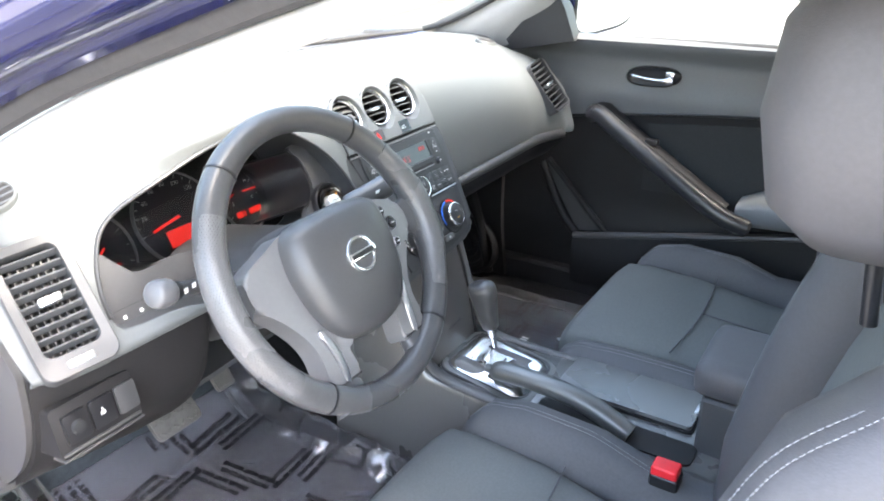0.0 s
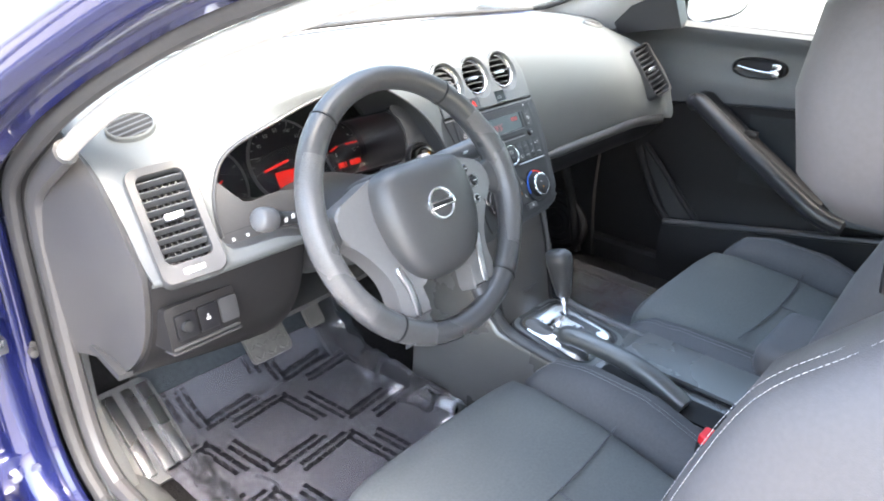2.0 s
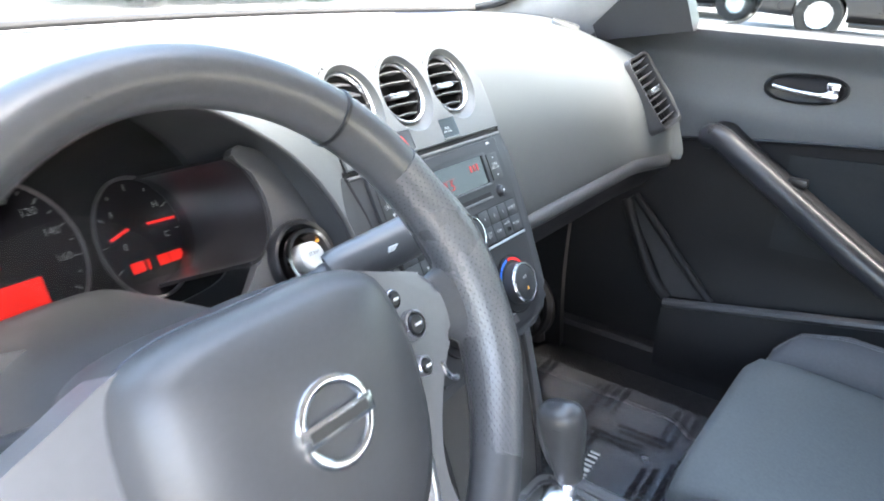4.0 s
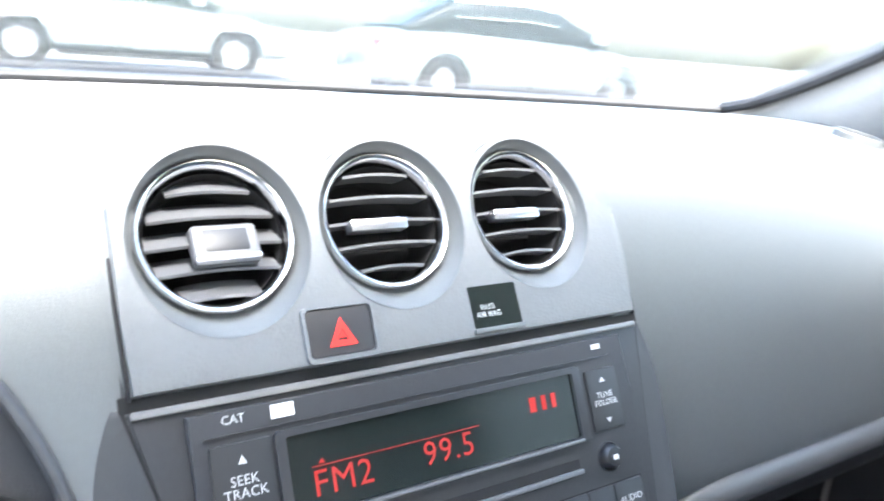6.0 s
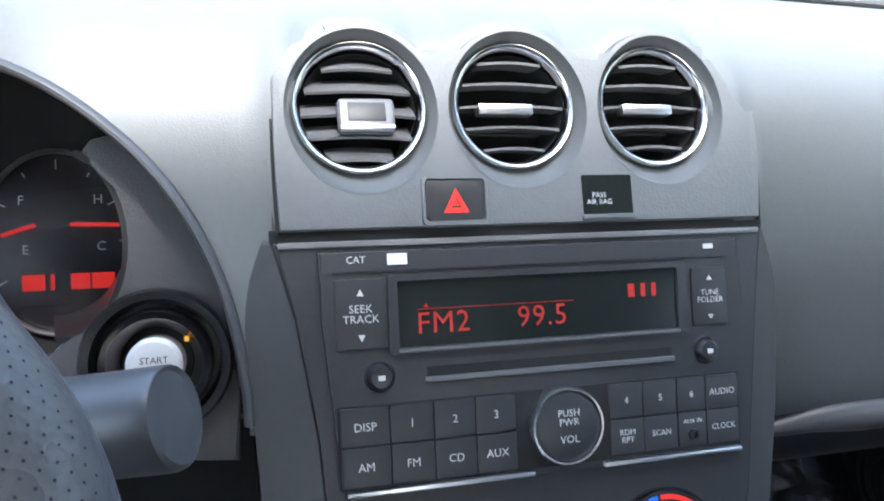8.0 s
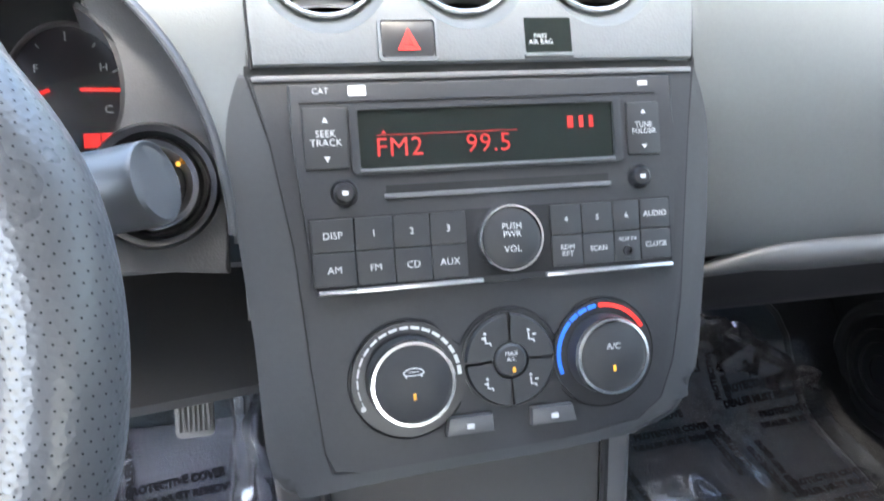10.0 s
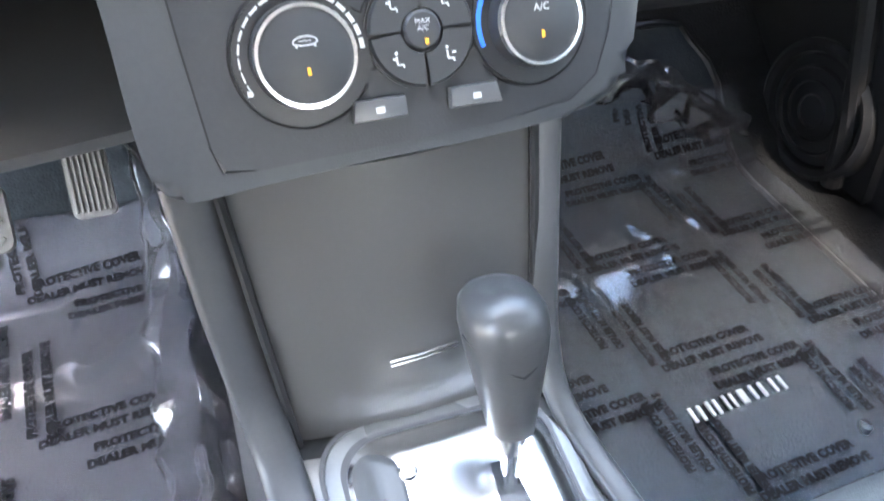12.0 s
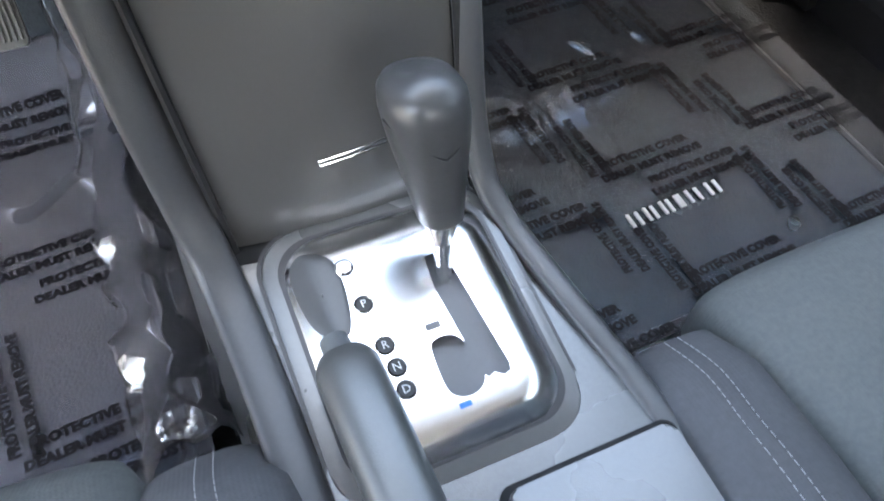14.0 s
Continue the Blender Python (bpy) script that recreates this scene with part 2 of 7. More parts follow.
def lathe(profile, n=40, m=None, cx=0.0, cy=0.0, a0=0.0, a1=2 * math.pi):
    """A profile of (radius, height) turned about the z axis."""
    bm = bmesh.new()
    full = abs(a1 - a0 - 2 * math.pi) < 1e-6
    k = n if full else n + 1
    rings = []
    for r, z in profile:
        if r < 1e-6:
            rings.append([bm.verts.new((cx, cy, z))])
        else:
            rings.append([bm.verts.new((cx + r * math.cos(a0 + (a1 - a0) * i / n), cy + r * math.sin(a0 + (a1 - a0) * i / n), z)) for i in range(k)])
    for a, b in zip(rings, rings[1:]):
        for i in range(n):
            j = (i + 1) % k
            if len(a) == 1 and len(b) > 1:
                bm.faces.new((a[0], b[i], b[j]))
            elif len(b) == 1 and len(a) > 1:
                bm.faces.new((a[i], a[j], b[0]))
            elif len(a) > 1:
                bm.faces.new((a[i], a[j], b[j], b[i]))
    if m is not None:
        bmesh.ops.transform(bm, matrix=m, verts=bm.verts)
    return bm


def rings_bm(rings, caps=True, closed=False):
    """Bridges equal rings of points into one skin."""
    bm = bmesh.new()
    vs = [[bm.verts.new(p) for p in r] for r in rings]
    n = len(rings[0])
    pairs = list(zip(vs, vs[1:])) + ([(vs[-1], vs[0])] if closed else [])
    for a, b in pairs:
        for i in range(n):
            bm.faces.new((a[i], a[(i + 1) % n], b[(i + 1) % n], b[i]))
    if caps and not closed:
        bm.faces.new(vs[0][::-1])
        bm.faces.new(vs[-1])
    return bm


def sweep(path, ra, rb=None, n=12, up=(0, 0, 1), closed=False, power=1.0, caps=True):
    """A rounded bar along a path; ra across, rb along up; either may be a list."""
    path = [Vector(p) for p in path]
    k = len(path)
    ras = ra if isinstance(ra, (list, tuple)) else [ra] * k
    rbs = ras if rb is None else (rb if isinstance(rb, (list, tuple)) else [rb] * k)
    rings = []
    for i, p in enumerate(path):
        if closed:
            d = path[(i + 1) % k] - path[i - 1]
        else:
            d = path[min(i + 1, k - 1)] - path[max(i - 1, 0)]
        d.normalize()
        side = d.cross(Vector(up))
        if side.length < 1e-4:
            side = d.cross(Vector((0, 1, 0.1)))
        side.normalize()
        top = side.cross(d)
        ring = []
        for j in range(n):
            a = 2 * math.pi * j / n
            c, s = math.cos(a), math.sin(a)
            c, s = math.copysign(abs(c) ** power, c), math.copysign(abs(s) ** power, s)
            ring.append(p + side * c * ras[i] + top * s * rbs[i])
        rings.append(ring)
    return rings_bm(rings, caps, closed)


def curve(points, steps=8, closed=False):
    """A smooth line through the points."""
    p = [Vector(q) for q in points]
    n = len(p)
    out = []
    for i in range(n if closed else n - 1):
        if closed:
            a, b, c, d = p[i - 1], p[i], p[(i + 1) % n], p[(i + 2) % n]
        else:
            a, b, c, d = p[max(i - 1, 0)], p[i], p[i + 1], p[min(i + 2, n - 1)]
        for s in range(steps):
            t = s / steps
            out.append(0.5 * ((2 * b) + (c - a) * t + (2 * a - 5 * b + 4 * c - d) * t * t + (3 * b - a - 3 * c + d) * t ** 3))
    if not closed:
        out.append(p[-1])
    return out


def sheet(fn, nu, nv, thick, closed_u=False):
    """A thick skin: fn(u, v) gives places for u, v in 0..1; it grows by thick against its normal."""
    g = [[Vector(fn(i / nu, j / nv)) for j in range(nv + 1)] for i in range(nu + 1)]
    nrm = []
    for i in range(nu + 1):
        row = []
        for j in range(nv + 1):
            du = g[min(i + 1, nu)][j] - g[max(i - 1, 0)][j]
            dv = g[i][min(j + 1, nv)] - g[i][max(j - 1, 0)]
            q = du.cross(dv)
            row.append(q.normalized() if q.length > 1e-12 else Vector((0, 0, 1)))
        nrm.append(row)
    bm = bmesh.new()
    a = [[bm.verts.new(g[i][j]) for j in range(nv + 1)] for i in range(nu + 1)]
    b = [[bm.verts.new(g[i][j] - nrm[i][j] * thick) for j in range(nv + 1)] for i in range(nu + 1)]
    for i in range(nu):
        for j in range(nv):
            bm.faces.new((a[i][j], a[i + 1][j], a[i + 1][j + 1], a[i][j + 1]))
            bm.faces.new((b[i][j], b[i][j + 1], b[i + 1][j + 1], b[i + 1][j]))
    for i in range(nu):
        for j in (0, nv):
            bm.faces.new((a[i][j], b[i][j], b[i + 1][j], a[i + 1][j]))
    for j in range(nv):
        for i in (0, nu):
            bm.faces.new((a[i][j], a[i][j + 1], b[i][j + 1], b[i][j]))
    return bm


def cushion(stations, n=32):
    """A padded body through stations of (centre, half-width vector, half-height vector, power)."""
    rings = []
    for c, a, b, e in stations:
        c, a, b = Vector(c), Vector(a), Vector(b)
        ring = []
        for j in range(n):
            t = 2 * math.pi * j / n
            x, y = math.cos(t), math.sin(t)
            ring.append(c + a * math.copysign(abs(x) ** e, x) + b * math.copysign(abs(y) ** e, y))
        rings.append(ring)
    return rings_bm(rings)


TEXTS = {}


def lettering(body, size, m=None, align="CENTER", spacing=1.0, bold=0.0):
    """Flat letters in the built-in font as a mesh, about the origin of the x-y plane."""
    key = (body, align, spacing, bold)
    if key not in TEXTS:
        cu = bpy.data.curves.new("letters", "FONT")
        cu.body, cu.align_x, cu.align_y, cu.size = body, align, "CENTER", 1.0
        cu.resolution_u = 2
        cu.offset = bold
        cu.space_line, cu.space_character = 0.9, spacing
        ob = bpy.data.objects.new("letters", cu)
        scene.collection.objects.link(ob)
        dg = bpy.context.evaluated_depsgraph_get()
        me = bpy.data.meshes.new_from_object(ob.evaluated_get(dg))
        TEXTS[key] = me
        bpy.data.objects.remove(ob)
    bm = bmesh.new()
    bm.from_mesh(TEXTS[key])
    bmesh.ops.scale(bm, vec=(size, size, size), verts=bm.verts)
    if m is not None:
        bmesh.ops.transform(bm, matrix=m, verts=bm.verts)
    return bm


def shift(x, y, z):
    return Matrix.Translation((x, y, z))


def smooth(a, b, x):
    t = min(max((x - a) / (b - a), 0), 1)
    return t * t * (3 - 2 * t)


def circle(r, n=40, cx=0, cy=0):
    return [(cx + r * math.cos(2 * math.pi * i / n), cy + r * math.sin(2 * math.pi * i / n)) for i in range(n)]


def rounded(x0, x1, y0, y1, r, n=5):
    out = []
    for cx, cy, a in ((x1 - r, y1 - r, 0), (x0 + r, y1 - r, 90), (x0 + r, y0 + r, 180), (x1 - r, y0 + r, 270)):
        for i in range(n + 1):
            t = radians(a + 90 * i / n)
            out.append((cx + r * math.cos(t), cy + r * math.sin(t)))
    return out


def cut(body, tool, own=False):
    """body minus tool, as a new bmesh."""
    mb, mt = bpy.data.meshes.new("body"), bpy.data.meshes.new("tool")
    for b, me in ((body, mb), (tool, mt)):
        bmesh.ops.recalc_face_normals(b, faces=b.faces)
        b.to_mesh(me)
        b.free()
    ob, ot = bpy.data.objects.new("body", mb), bpy.data.objects.new("tool", mt)
    scene.collection.objects.link(ob)
    scene.collection.objects.link(ot)
    mod = ob.modifiers.new("cut", "BOOLEAN")
    mod.operation, mod.object, mod.solver, mod.use_self = "DIFFERENCE", ot, "EXACT", own
    bpy.context.view_layer.update()
    me = bpy.data.meshes.new_from_object(ob.evaluated_get(bpy.context.evaluated_depsgraph_get()))
    out = bmesh.new()
    out.from_mesh(me)
    for o in (ob, ot):
        bpy.data.objects.remove(o)
    for q in (mb, mt, me):
        bpy.data.meshes.remove(q)
    return out


def lean_frame(x, y, z, degrees):
    """A frame on a face that leans back: x to the right, y up the face, z out of it towards the seats."""
    a = radians(degrees)
    return Matrix(((1, 0, 0, x), (0, math.sin(a), -math.cos(a), y), (0, math.cos(a), math.sin(a), z), (0, 0, 0, 1)))


FACE = lean_frame(0, 0, 0.8, 27)          # the radio and the climate panel
UPPER = lean_frame(0, 0.0345, 0.868, 31)  # the panel of the three round vents


# ---- ground and the car's shell ----
FLOOR = 0.285


def floor_z(y):
    return FLOOR + 0.85 * max(0.0, y - 0.27) * smooth(0.24, 0.42, y)


def ground_z(y):
    """The lot rises slightly ahead of the car."""
    return 0.022 * min(max(0.0, y), 40.0)


bm = bmesh.new()
bmesh.ops.create_grid(bm, x_segments=150, y_segments=150, size=300)
for v in bm.verts:
    v.co.z = ground_z(v.co.y)
structure("ground", bm, ASPHALT, "pale sunlit asphalt of a car lot", "ground")

bm = sheet(lambda u, v: (-0.74 + 1.48 * u, 0.66 - 2.7 * v, floor_z(0.66 - 2.7 * v)), 24, 60, -0.02)
structure("floor", bm, CARPET, "dark grey moulded carpet of the car floor", "floor")
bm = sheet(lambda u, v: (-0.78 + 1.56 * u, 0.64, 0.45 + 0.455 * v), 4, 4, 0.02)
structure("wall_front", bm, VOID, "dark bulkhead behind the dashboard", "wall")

# body sides ahead of the doors, unseen, added to stop daylight leaking in
structure("wall_cowl_right", box(0.715, 0.775, 0.305, 0.66, 0.25, 0.925, 0.01), PAINT, "blue body side ahead of the passenger door", "wall")
structure("wall_cowl_left", box(-0.775, -0.728, 0.425, 0.66, 0.25, 0.925, 0.01), PAINT, "blue body side ahead of the driver's door", "wall")
# closed rear end of the cabin and its side walls behind the doors
structure("wall_rear", box(-0.76, 0.76, -2.02, -1.98, 0.25, 0.93, 0.01), FABRIC2, "dark rear bulkhead of the cabin", "wall")
for sx, nm in ((-1, "wall_left"), (1, "wall_right")):
    a, b = sorted((sx * 0.70, sx * 0.80))
    structure(nm, box(a, b, -2.0, -1.10, 0.25, 0.98, 0.02), DOORP, "grey side trim behind the door", "wall")
    a, b = sorted((sx * 0.60, sx * 0.76))
    structure("pillar_left_rear" if sx < 0 else "pillar_right_rear",
              sweep([(sx * 0.75, -1.16, 0.9), (sx * 0.70, -1.22, 1.10), (sx * 0.60, -1.25, 1.27)], 0.07, 0.04, n=14), PILLAR, "pale trim of the middle pillar", "pillar")


def roof_point(u, v):
    x = -0.66 + 1.32 * u
    y = -0.14 - 0.04 * (x / 0.62) ** 2 * 2 - 1.72 * v
    z = 1.31 - 0.06 * (x / 0.62) ** 2 * 1.0 - 0.05 * smooth(0.6, 1, v) - 0.03 * (1 - smooth(0, 0.15, v))
    return x, y, z


structure("ceiling", sheet(roof_point, 24, 24, -0.025), HEADLINER, "pale felt headliner under the roof", "ceiling")
structure("roof", sheet(lambda u, v: Vector(roof_point(u, v)) * 1.0 + Vector((0, 0, 0.035)), 24, 24, -0.012), PAINT, "dark blue painted steel roof", "roof")


def cowl(x):
    """The rear edge of the windscreen's foot."""
    return 0.570 - 0.135 * (x / 0.68) ** 2


def screen_point(u, v):
    x = (-0.690 + 1.38 * u) * (1 - 0.12 * v)
    y0 = cowl(-0.690 + 1.38 * u) + 0.010
    y1 = -0.14 - 0.05 * ((2 * u - 1) ** 2)
    edge = (2 * u - 1) ** 2
    rise = edge * v ** 1.3 + (1 - edge) * v
    return x, y0 + (y1 - y0) * v, 0.937 + 0.338 * rise + 0.035 * math.sin(math.pi * v) * (1 - edge)


window = thing("window_front", "clear sloping windscreen above the dashboard", "window", (0, 0.5, 0.94), kind="structure")
part("pane", sheet(screen_point, 24, 16, 0.004), GLASS, window, shadow=False)
part("seal", sweep([Vector(screen_point(i / 40, 0.0)) + Vector((0, -0.006, 0.001)) for i in range(41)], 0.007, 0.0055, n=10), RUBBER, window, "black rubber seal")
for sx in (-1, 1):
    side = [Vector(screen_point(0.5 + 0.5 * sx, v / 14)) + Vector((0, -0.004, 0.002)) for v in range(15)]
    part("seal", sweep(side, 0.009, 0.007, n=8), RUBBER, window)

# roof rails and the A-pillars
def pillar_trim(sx):
    def f(u, v):
        z = 0.925 + 0.345 * u
        rear = 0.215 - 1.12 * (z - 0.925)
        front = 0.455 - 2.40 * (z - 0.925)
        front = max(front, rear + 0.05)
        x = 0.745 - 0.12 * u
        return sx * (x - 0.02 * math.sin(math.pi * v) - 0.01 * v), rear + (front - rear) * v, z
    return sheet(f, 14, 8, 0.03 if sx < 0 else -0.03)


structure("pillar_right", pillar_trim(1), PILLAR, "pale grey trim of the sloping windscreen pillar", "pillar")
structure("pillar_left", pillar_trim(-1), PILLAR, "pale grey trim of the sloping windscreen pillar by the open door", "pillar")
for sx, nm in ((-1, "trim_roof_left"), (1, "trim_roof_right")):
    structure(nm, sweep(curve([(sx * 0.64, -0.14, 1.255), (sx * 0.655, -0.6, 1.275), (sx * 0.65, -1.3, 1.27), (sx * 0.63, -1.9, 1.19)]), 0.035, 0.03, n=12),
              PILLAR, "pale trim along the roof rail", "trim")

# the driver's door opening: seal, inner trim, painted frame
OPEN = [(-1.35, 0.365), (-0.6, 0.36), (0.08, 0.36), (0.195, 0.375), (0.25, 0.44), (0.27, 0.56), (0.274, 0.70), (0.27, 0.80), (0.24, 0.868), (0.123, 0.945),
        (-0.051, 1.046), (-0.229, 1.124), (-0.55, 1.215), (-0.95, 1.235), (-1.2, 1.18), (-1.36, 0.95), (-1.40, 0.6)]
opening = curve([(-0.722, y, z) for y, z in OPEN], 8, closed=True)


def opening_path(dx, grow, lo=0, hi=None):
    """The opening's outline, moved out by dx and grown outwards in its plane."""
    out = []
    n = len(opening)
    for i in range(n):
        d = opening[(i + 1) % n] - opening[i - 1]
        d.normalize()
        nrm = Vector((0, -d.z, d.y))
        p = opening[i] + nrm * -grow + Vector((dx, 0, 0))
        p.x += 0.10 * smooth(0.95, 1.25, p.z)
        out.append(p)
    return out


frame_left = thing("door_frame", "blue painted door opening with black rubber seal", "door frame", (-0.75, -0.5, 0.3), kind="structure")
part("seal", sweep(opening_path(0, 0), 0.013, 0.011, n=10, up=(1, 0, 0), closed=True), RUBBER, frame_left, "black rubber door seal")
inner = opening_path(0.022, -0.022)
first = next(i for i in range(len(inner)) if inner[i].y > 0 and inner[i].z > 0.925)
last = max(i for i in range(len(inner)) if inner[i].z > 0.925)
part("inner_trim", sweep(inner[first:last], 0.011, 0.010, n=10, up=(1, 0, 0)), PILLAR, frame_left, "pale upper edge trim")
part("inner_trim", sweep(inner[last:] + inner[:first + 1], 0.016, 0.014, n=10, up=(1, 0, 0)), ENDCAP, frame_left, "dark grey lower edge trim")
part("flange", sweep(opening_path(-0.024, 0.018), 0.018, 0.012, n=10, up=(1, 0, 0), closed=True), PAINT, frame_left)
outer = opening_path(-0.052, 0.042)
part("painted_frame", sweep(outer, 0.034, 0.034, n=16, up=(1, 0, 0), closed=True, power=0.7), PAINT, frame_left, "glossy blue painted frame")

jamb = thing("hinge_pillar", "blue painted hinge pillar with door hinges and strap", "pillar", (-0.79, 0.33, 0.28), kind="structure")
bm = box(-0.875, -0.728, 0.285, 0.42, 0.20, 0.90, 0.012, 3)
part("post", bm, PAINT, jamb)
part("post_fold", sweep([(-0.752, 0.282, 0.33), (-0.75, 0.280, 0.55), (-0.752, 0.280, 0.82)], 0.010, 0.006, n=8, up=(0, 1, 0)), PAINT, jamb)
for z in (0.70, 0.42):
    hg = part("hinge", joined(box(-0.83, -0.762, 0.262, 0.287, z - 0.03, z + 0.03, 0.006), lathe([(0, -0.045), (0.012, -0.045), (0.012, 0.045), (0, 0.045)], 14, shift(-0.838, 0.268, z))), PAINT, jamb)
    for dx in (0.0, 0.028):
        part("bolt", lathe([(0, 0.012), (0.008, 0.012), (0.009, 0.0), (0, 0)], 6, shift(-0.808 + dx, 0.262, z) @ Matrix.Rotation(radians(90), 4, "X")), SATIN, hg, "bare metal bolt head")
strap = part("check_strap", box(-0.86, -0.775, 0.245, 0.285, 0.625, 0.648, 0.004), SATIN, jamb, "steel door check strap")
for dx in (0.0, 0.022):
    part("bolt", lathe([(0, 0.01), (0.0075, 0.01), (0.009, 0.0), (0, 0)], 6, shift(-0.805 + dx, 0.282, 0.637) @ Matrix.Rotation(radians(90), 4, "X")), SATIN, strap)
part("switch_plunger", lathe([(0, 0.022), (0.006, 0.02), (0.006, 0.006), (0.013, 0.004), (0.013, 0), (0, 0)], 16, shift(-0.742, 0.280, 0.60) @ Matrix.Rotation(radians(90), 4, "X")), RUBBER, jamb, "black rubber door switch")

sill = thing("door_sill", "blue painted sill under the open door", "sill", (-0.80, -0.5, 0.25), kind="structure")
part("sill_body", box(-0.885, -0.70, -1.5, 0.42, 0.20, 0.335, 0.03, 4), PAINT, sill)
part("scuff_plate", sheet(lambda u, v: (-0.705 + 0.085 * u, -1.4 + 1.62 * v, 0.372 - 0.075 * u ** 2 - 0.004 * math.cos(3.14 * u)), 8, 20, 0.012), DOORP, sill, "grey plastic sill trim")

structure("sill_right", box(0.705, 0.885, -1.5, 0.68, 0.18, 0.345, 0.02, 3), DARKTRIM, "dark sill under the closed door", "sill")

# kick panel ahead of the door opening
kick = thing("kick_panel", "grey plastic kick panel beside the footrest", "panel", (-0.68, 0.3, 0.28), kind="structure")
part("panel", sheet(lambda u, v: (-0.69 + 0.02 * math.sin(3.14 * v), 0.285 - 0.02 * v + (0.40 * u), 0.29 + 0.46 * v), 10, 14, 0.015), DOORP, kick)
part("edge", sheet(lambda u, v: (-0.708 + 0.045 * u, 0.275 - 0.12 * (1 - u) ** 2 * 0 - 0.16 * smooth(0.35, 0.0, v) * (1 - 0.3 * u) + 0.01 * u, 0.325 + 0.42 * v), 8, 20, 0.012), DOORP, kick)


# ---- wiring boot between pillar and door ----
boot = thing("wiring_boot", "ribbed black rubber wiring boot between door and pillar", "cable boot", (-0.84, 0.27, 0.60))
prof = []
for i in range(27):
    prof.append((0.017 + 0.005 * (i % 2), -0.075 + 0.15 * i / 26))
part("ribbed_tube", lathe([(0, -0.078)] + prof + [(0, 0.078)], 18, Matrix.Translation((-0.838, 0.262, 0.585)) @ Matrix.Rotation(radians(12), 4, "X")), BOOT, boot, sharp=20)


# ---- dashboard ----
VENTS = [(-0.0838, 0.0590), (-0.0090, 0.0605), (0.0668, 0.0612)]
VR = 0.0298


def scallop_top(x):
    """Height of the vent panel's upper edge on its own face."""
    r, y = 0.0365, 0.0
    for cx, cy in VENTS:
        d = r * r - (x - cx) ** 2
        if d > 0:
            y = max(y, cy + math.sqrt(d))
    if VENTS[0][0] < x < VENTS[2][0]:
        return max(y, 0.0825)
    far = min(abs(x - VENTS[0][0]), abs(x - VENTS[2][0]))
    return max(y, 0.088 - 0.034 * smooth(0.024, 0.054, far))


def wrap(x):
    """How far the passenger's end of the dashboard turns back towards the seats."""
    a = max(0.0, x - 0.53)
    return 3.2 * a * a if a < 0.05 else 0.008 + 0.32 * (a - 0.05)


def dash_points(x):
    e = (abs(x) / 0.66) ** 2
    b = math.exp(-((x + 0.375) / 0.135) ** 4) if x < 0 else 0.0
    lip = 0.762 + 0.003 * e if x > 0 else 0.735 - 0.005 * e + 0.040 * smooth(0.36, 0.46, -x)
    out = 0.0
    if x < -0.61:
        out = 0.020 * smooth(0.61, 0.664, -x)
    if -0.1235 < x < 0.1185:
        edge = UPPER @ Vector((x, scallop_top(x), -0.001))
        far = max(0.0, VENTS[0][0] - x, x - VENTS[2][0])
        w = smooth(0.020, 0.038, far)
        y4, z4 = edge.y + 0.003, edge.z + 0.0005
        y4, z4 = y4 + (0.075 - y4) * w, z4 + (0.929 - z4) * w
        y5, z5 = edge.y + 0.050, edge.z - 0.018
        y5, z5 = y5 + (0.033 - y5) * w, z5 + (0.862 - z5) * w
        y6 = 0.112 - 0.095 * w
        return [(cowl(x) + 0.002, 0.930), (0.42 - 0.06 * e, 0.944 - 0.006 * e), (0.25, 0.956 - 0.020 * e), (0.135 + 0.03 * e, 0.9605 - 0.047 * e),
                (y4, z4), (y5, z5), (y6, 0.80), (y6, lip), (y6 + 0.01, lip - 0.014), (0.16, lip - 0.03), (0.40, lip - 0.03)]
    if x > 0:
        return [(cowl(x) + 0.002, 0.930), (0.42 - 0.06 * e, 0.944 - 0.006 * e), (0.25, 0.956 - 0.020 * e), (0.135 + 0.03 * e, 0.9605 - 0.047 * e),
                (0.075 + 0.030 * e - 0.8 * wrap(x), 0.929 - 0.042 * e), (0.042 + 0.020 * e - wrap(x), 0.862 - 0.025 * e), (0.032 + 0.010 * e - wrap(x), 0.797 - 0.014 * e),
                (0.034 - wrap(x), 0.742), (0.060 - wrap(x), 0.730), (0.16, 0.722), (0.40, 0.72)]
    g = smooth(0.24, 0.15, -x)
    return [(cowl(x) + 0.002, 0.930), (0.42 - 0.06 * e, 0.944 - 0.006 * e), (0.25 - 0.02 * b, 0.956 - 0.020 * e + 0.016 * b),
            (0.135 + 0.03 * e - 0.085 * b + out, 0.9605 - 0.047 * e + 0.026 * b), (0.075 + 0.032 * e - 0.050 * b + out, 0.929 - 0.042 * e + 0.02 * b),
            (0.033 + 0.025 * e - 0.03 * b + out - 0.001 * g, 0.862 - 0.025 * e), (0.003 + 0.020 * e - 0.012 * b + out - 0.001 * g, 0.797 - 0.008 * e),
            (-0.016 + 0.018 * e + out, lip), (0.012 + 0.018 * e + out, lip - 0.014), (0.16, lip - 0.03), (0.40, lip - 0.03)]


def dash_line(x, n=7):
    return [Vector((x, q.x, q.y)) for q in curve([(y, z, 0) for y, z in dash_points(x)], n)]


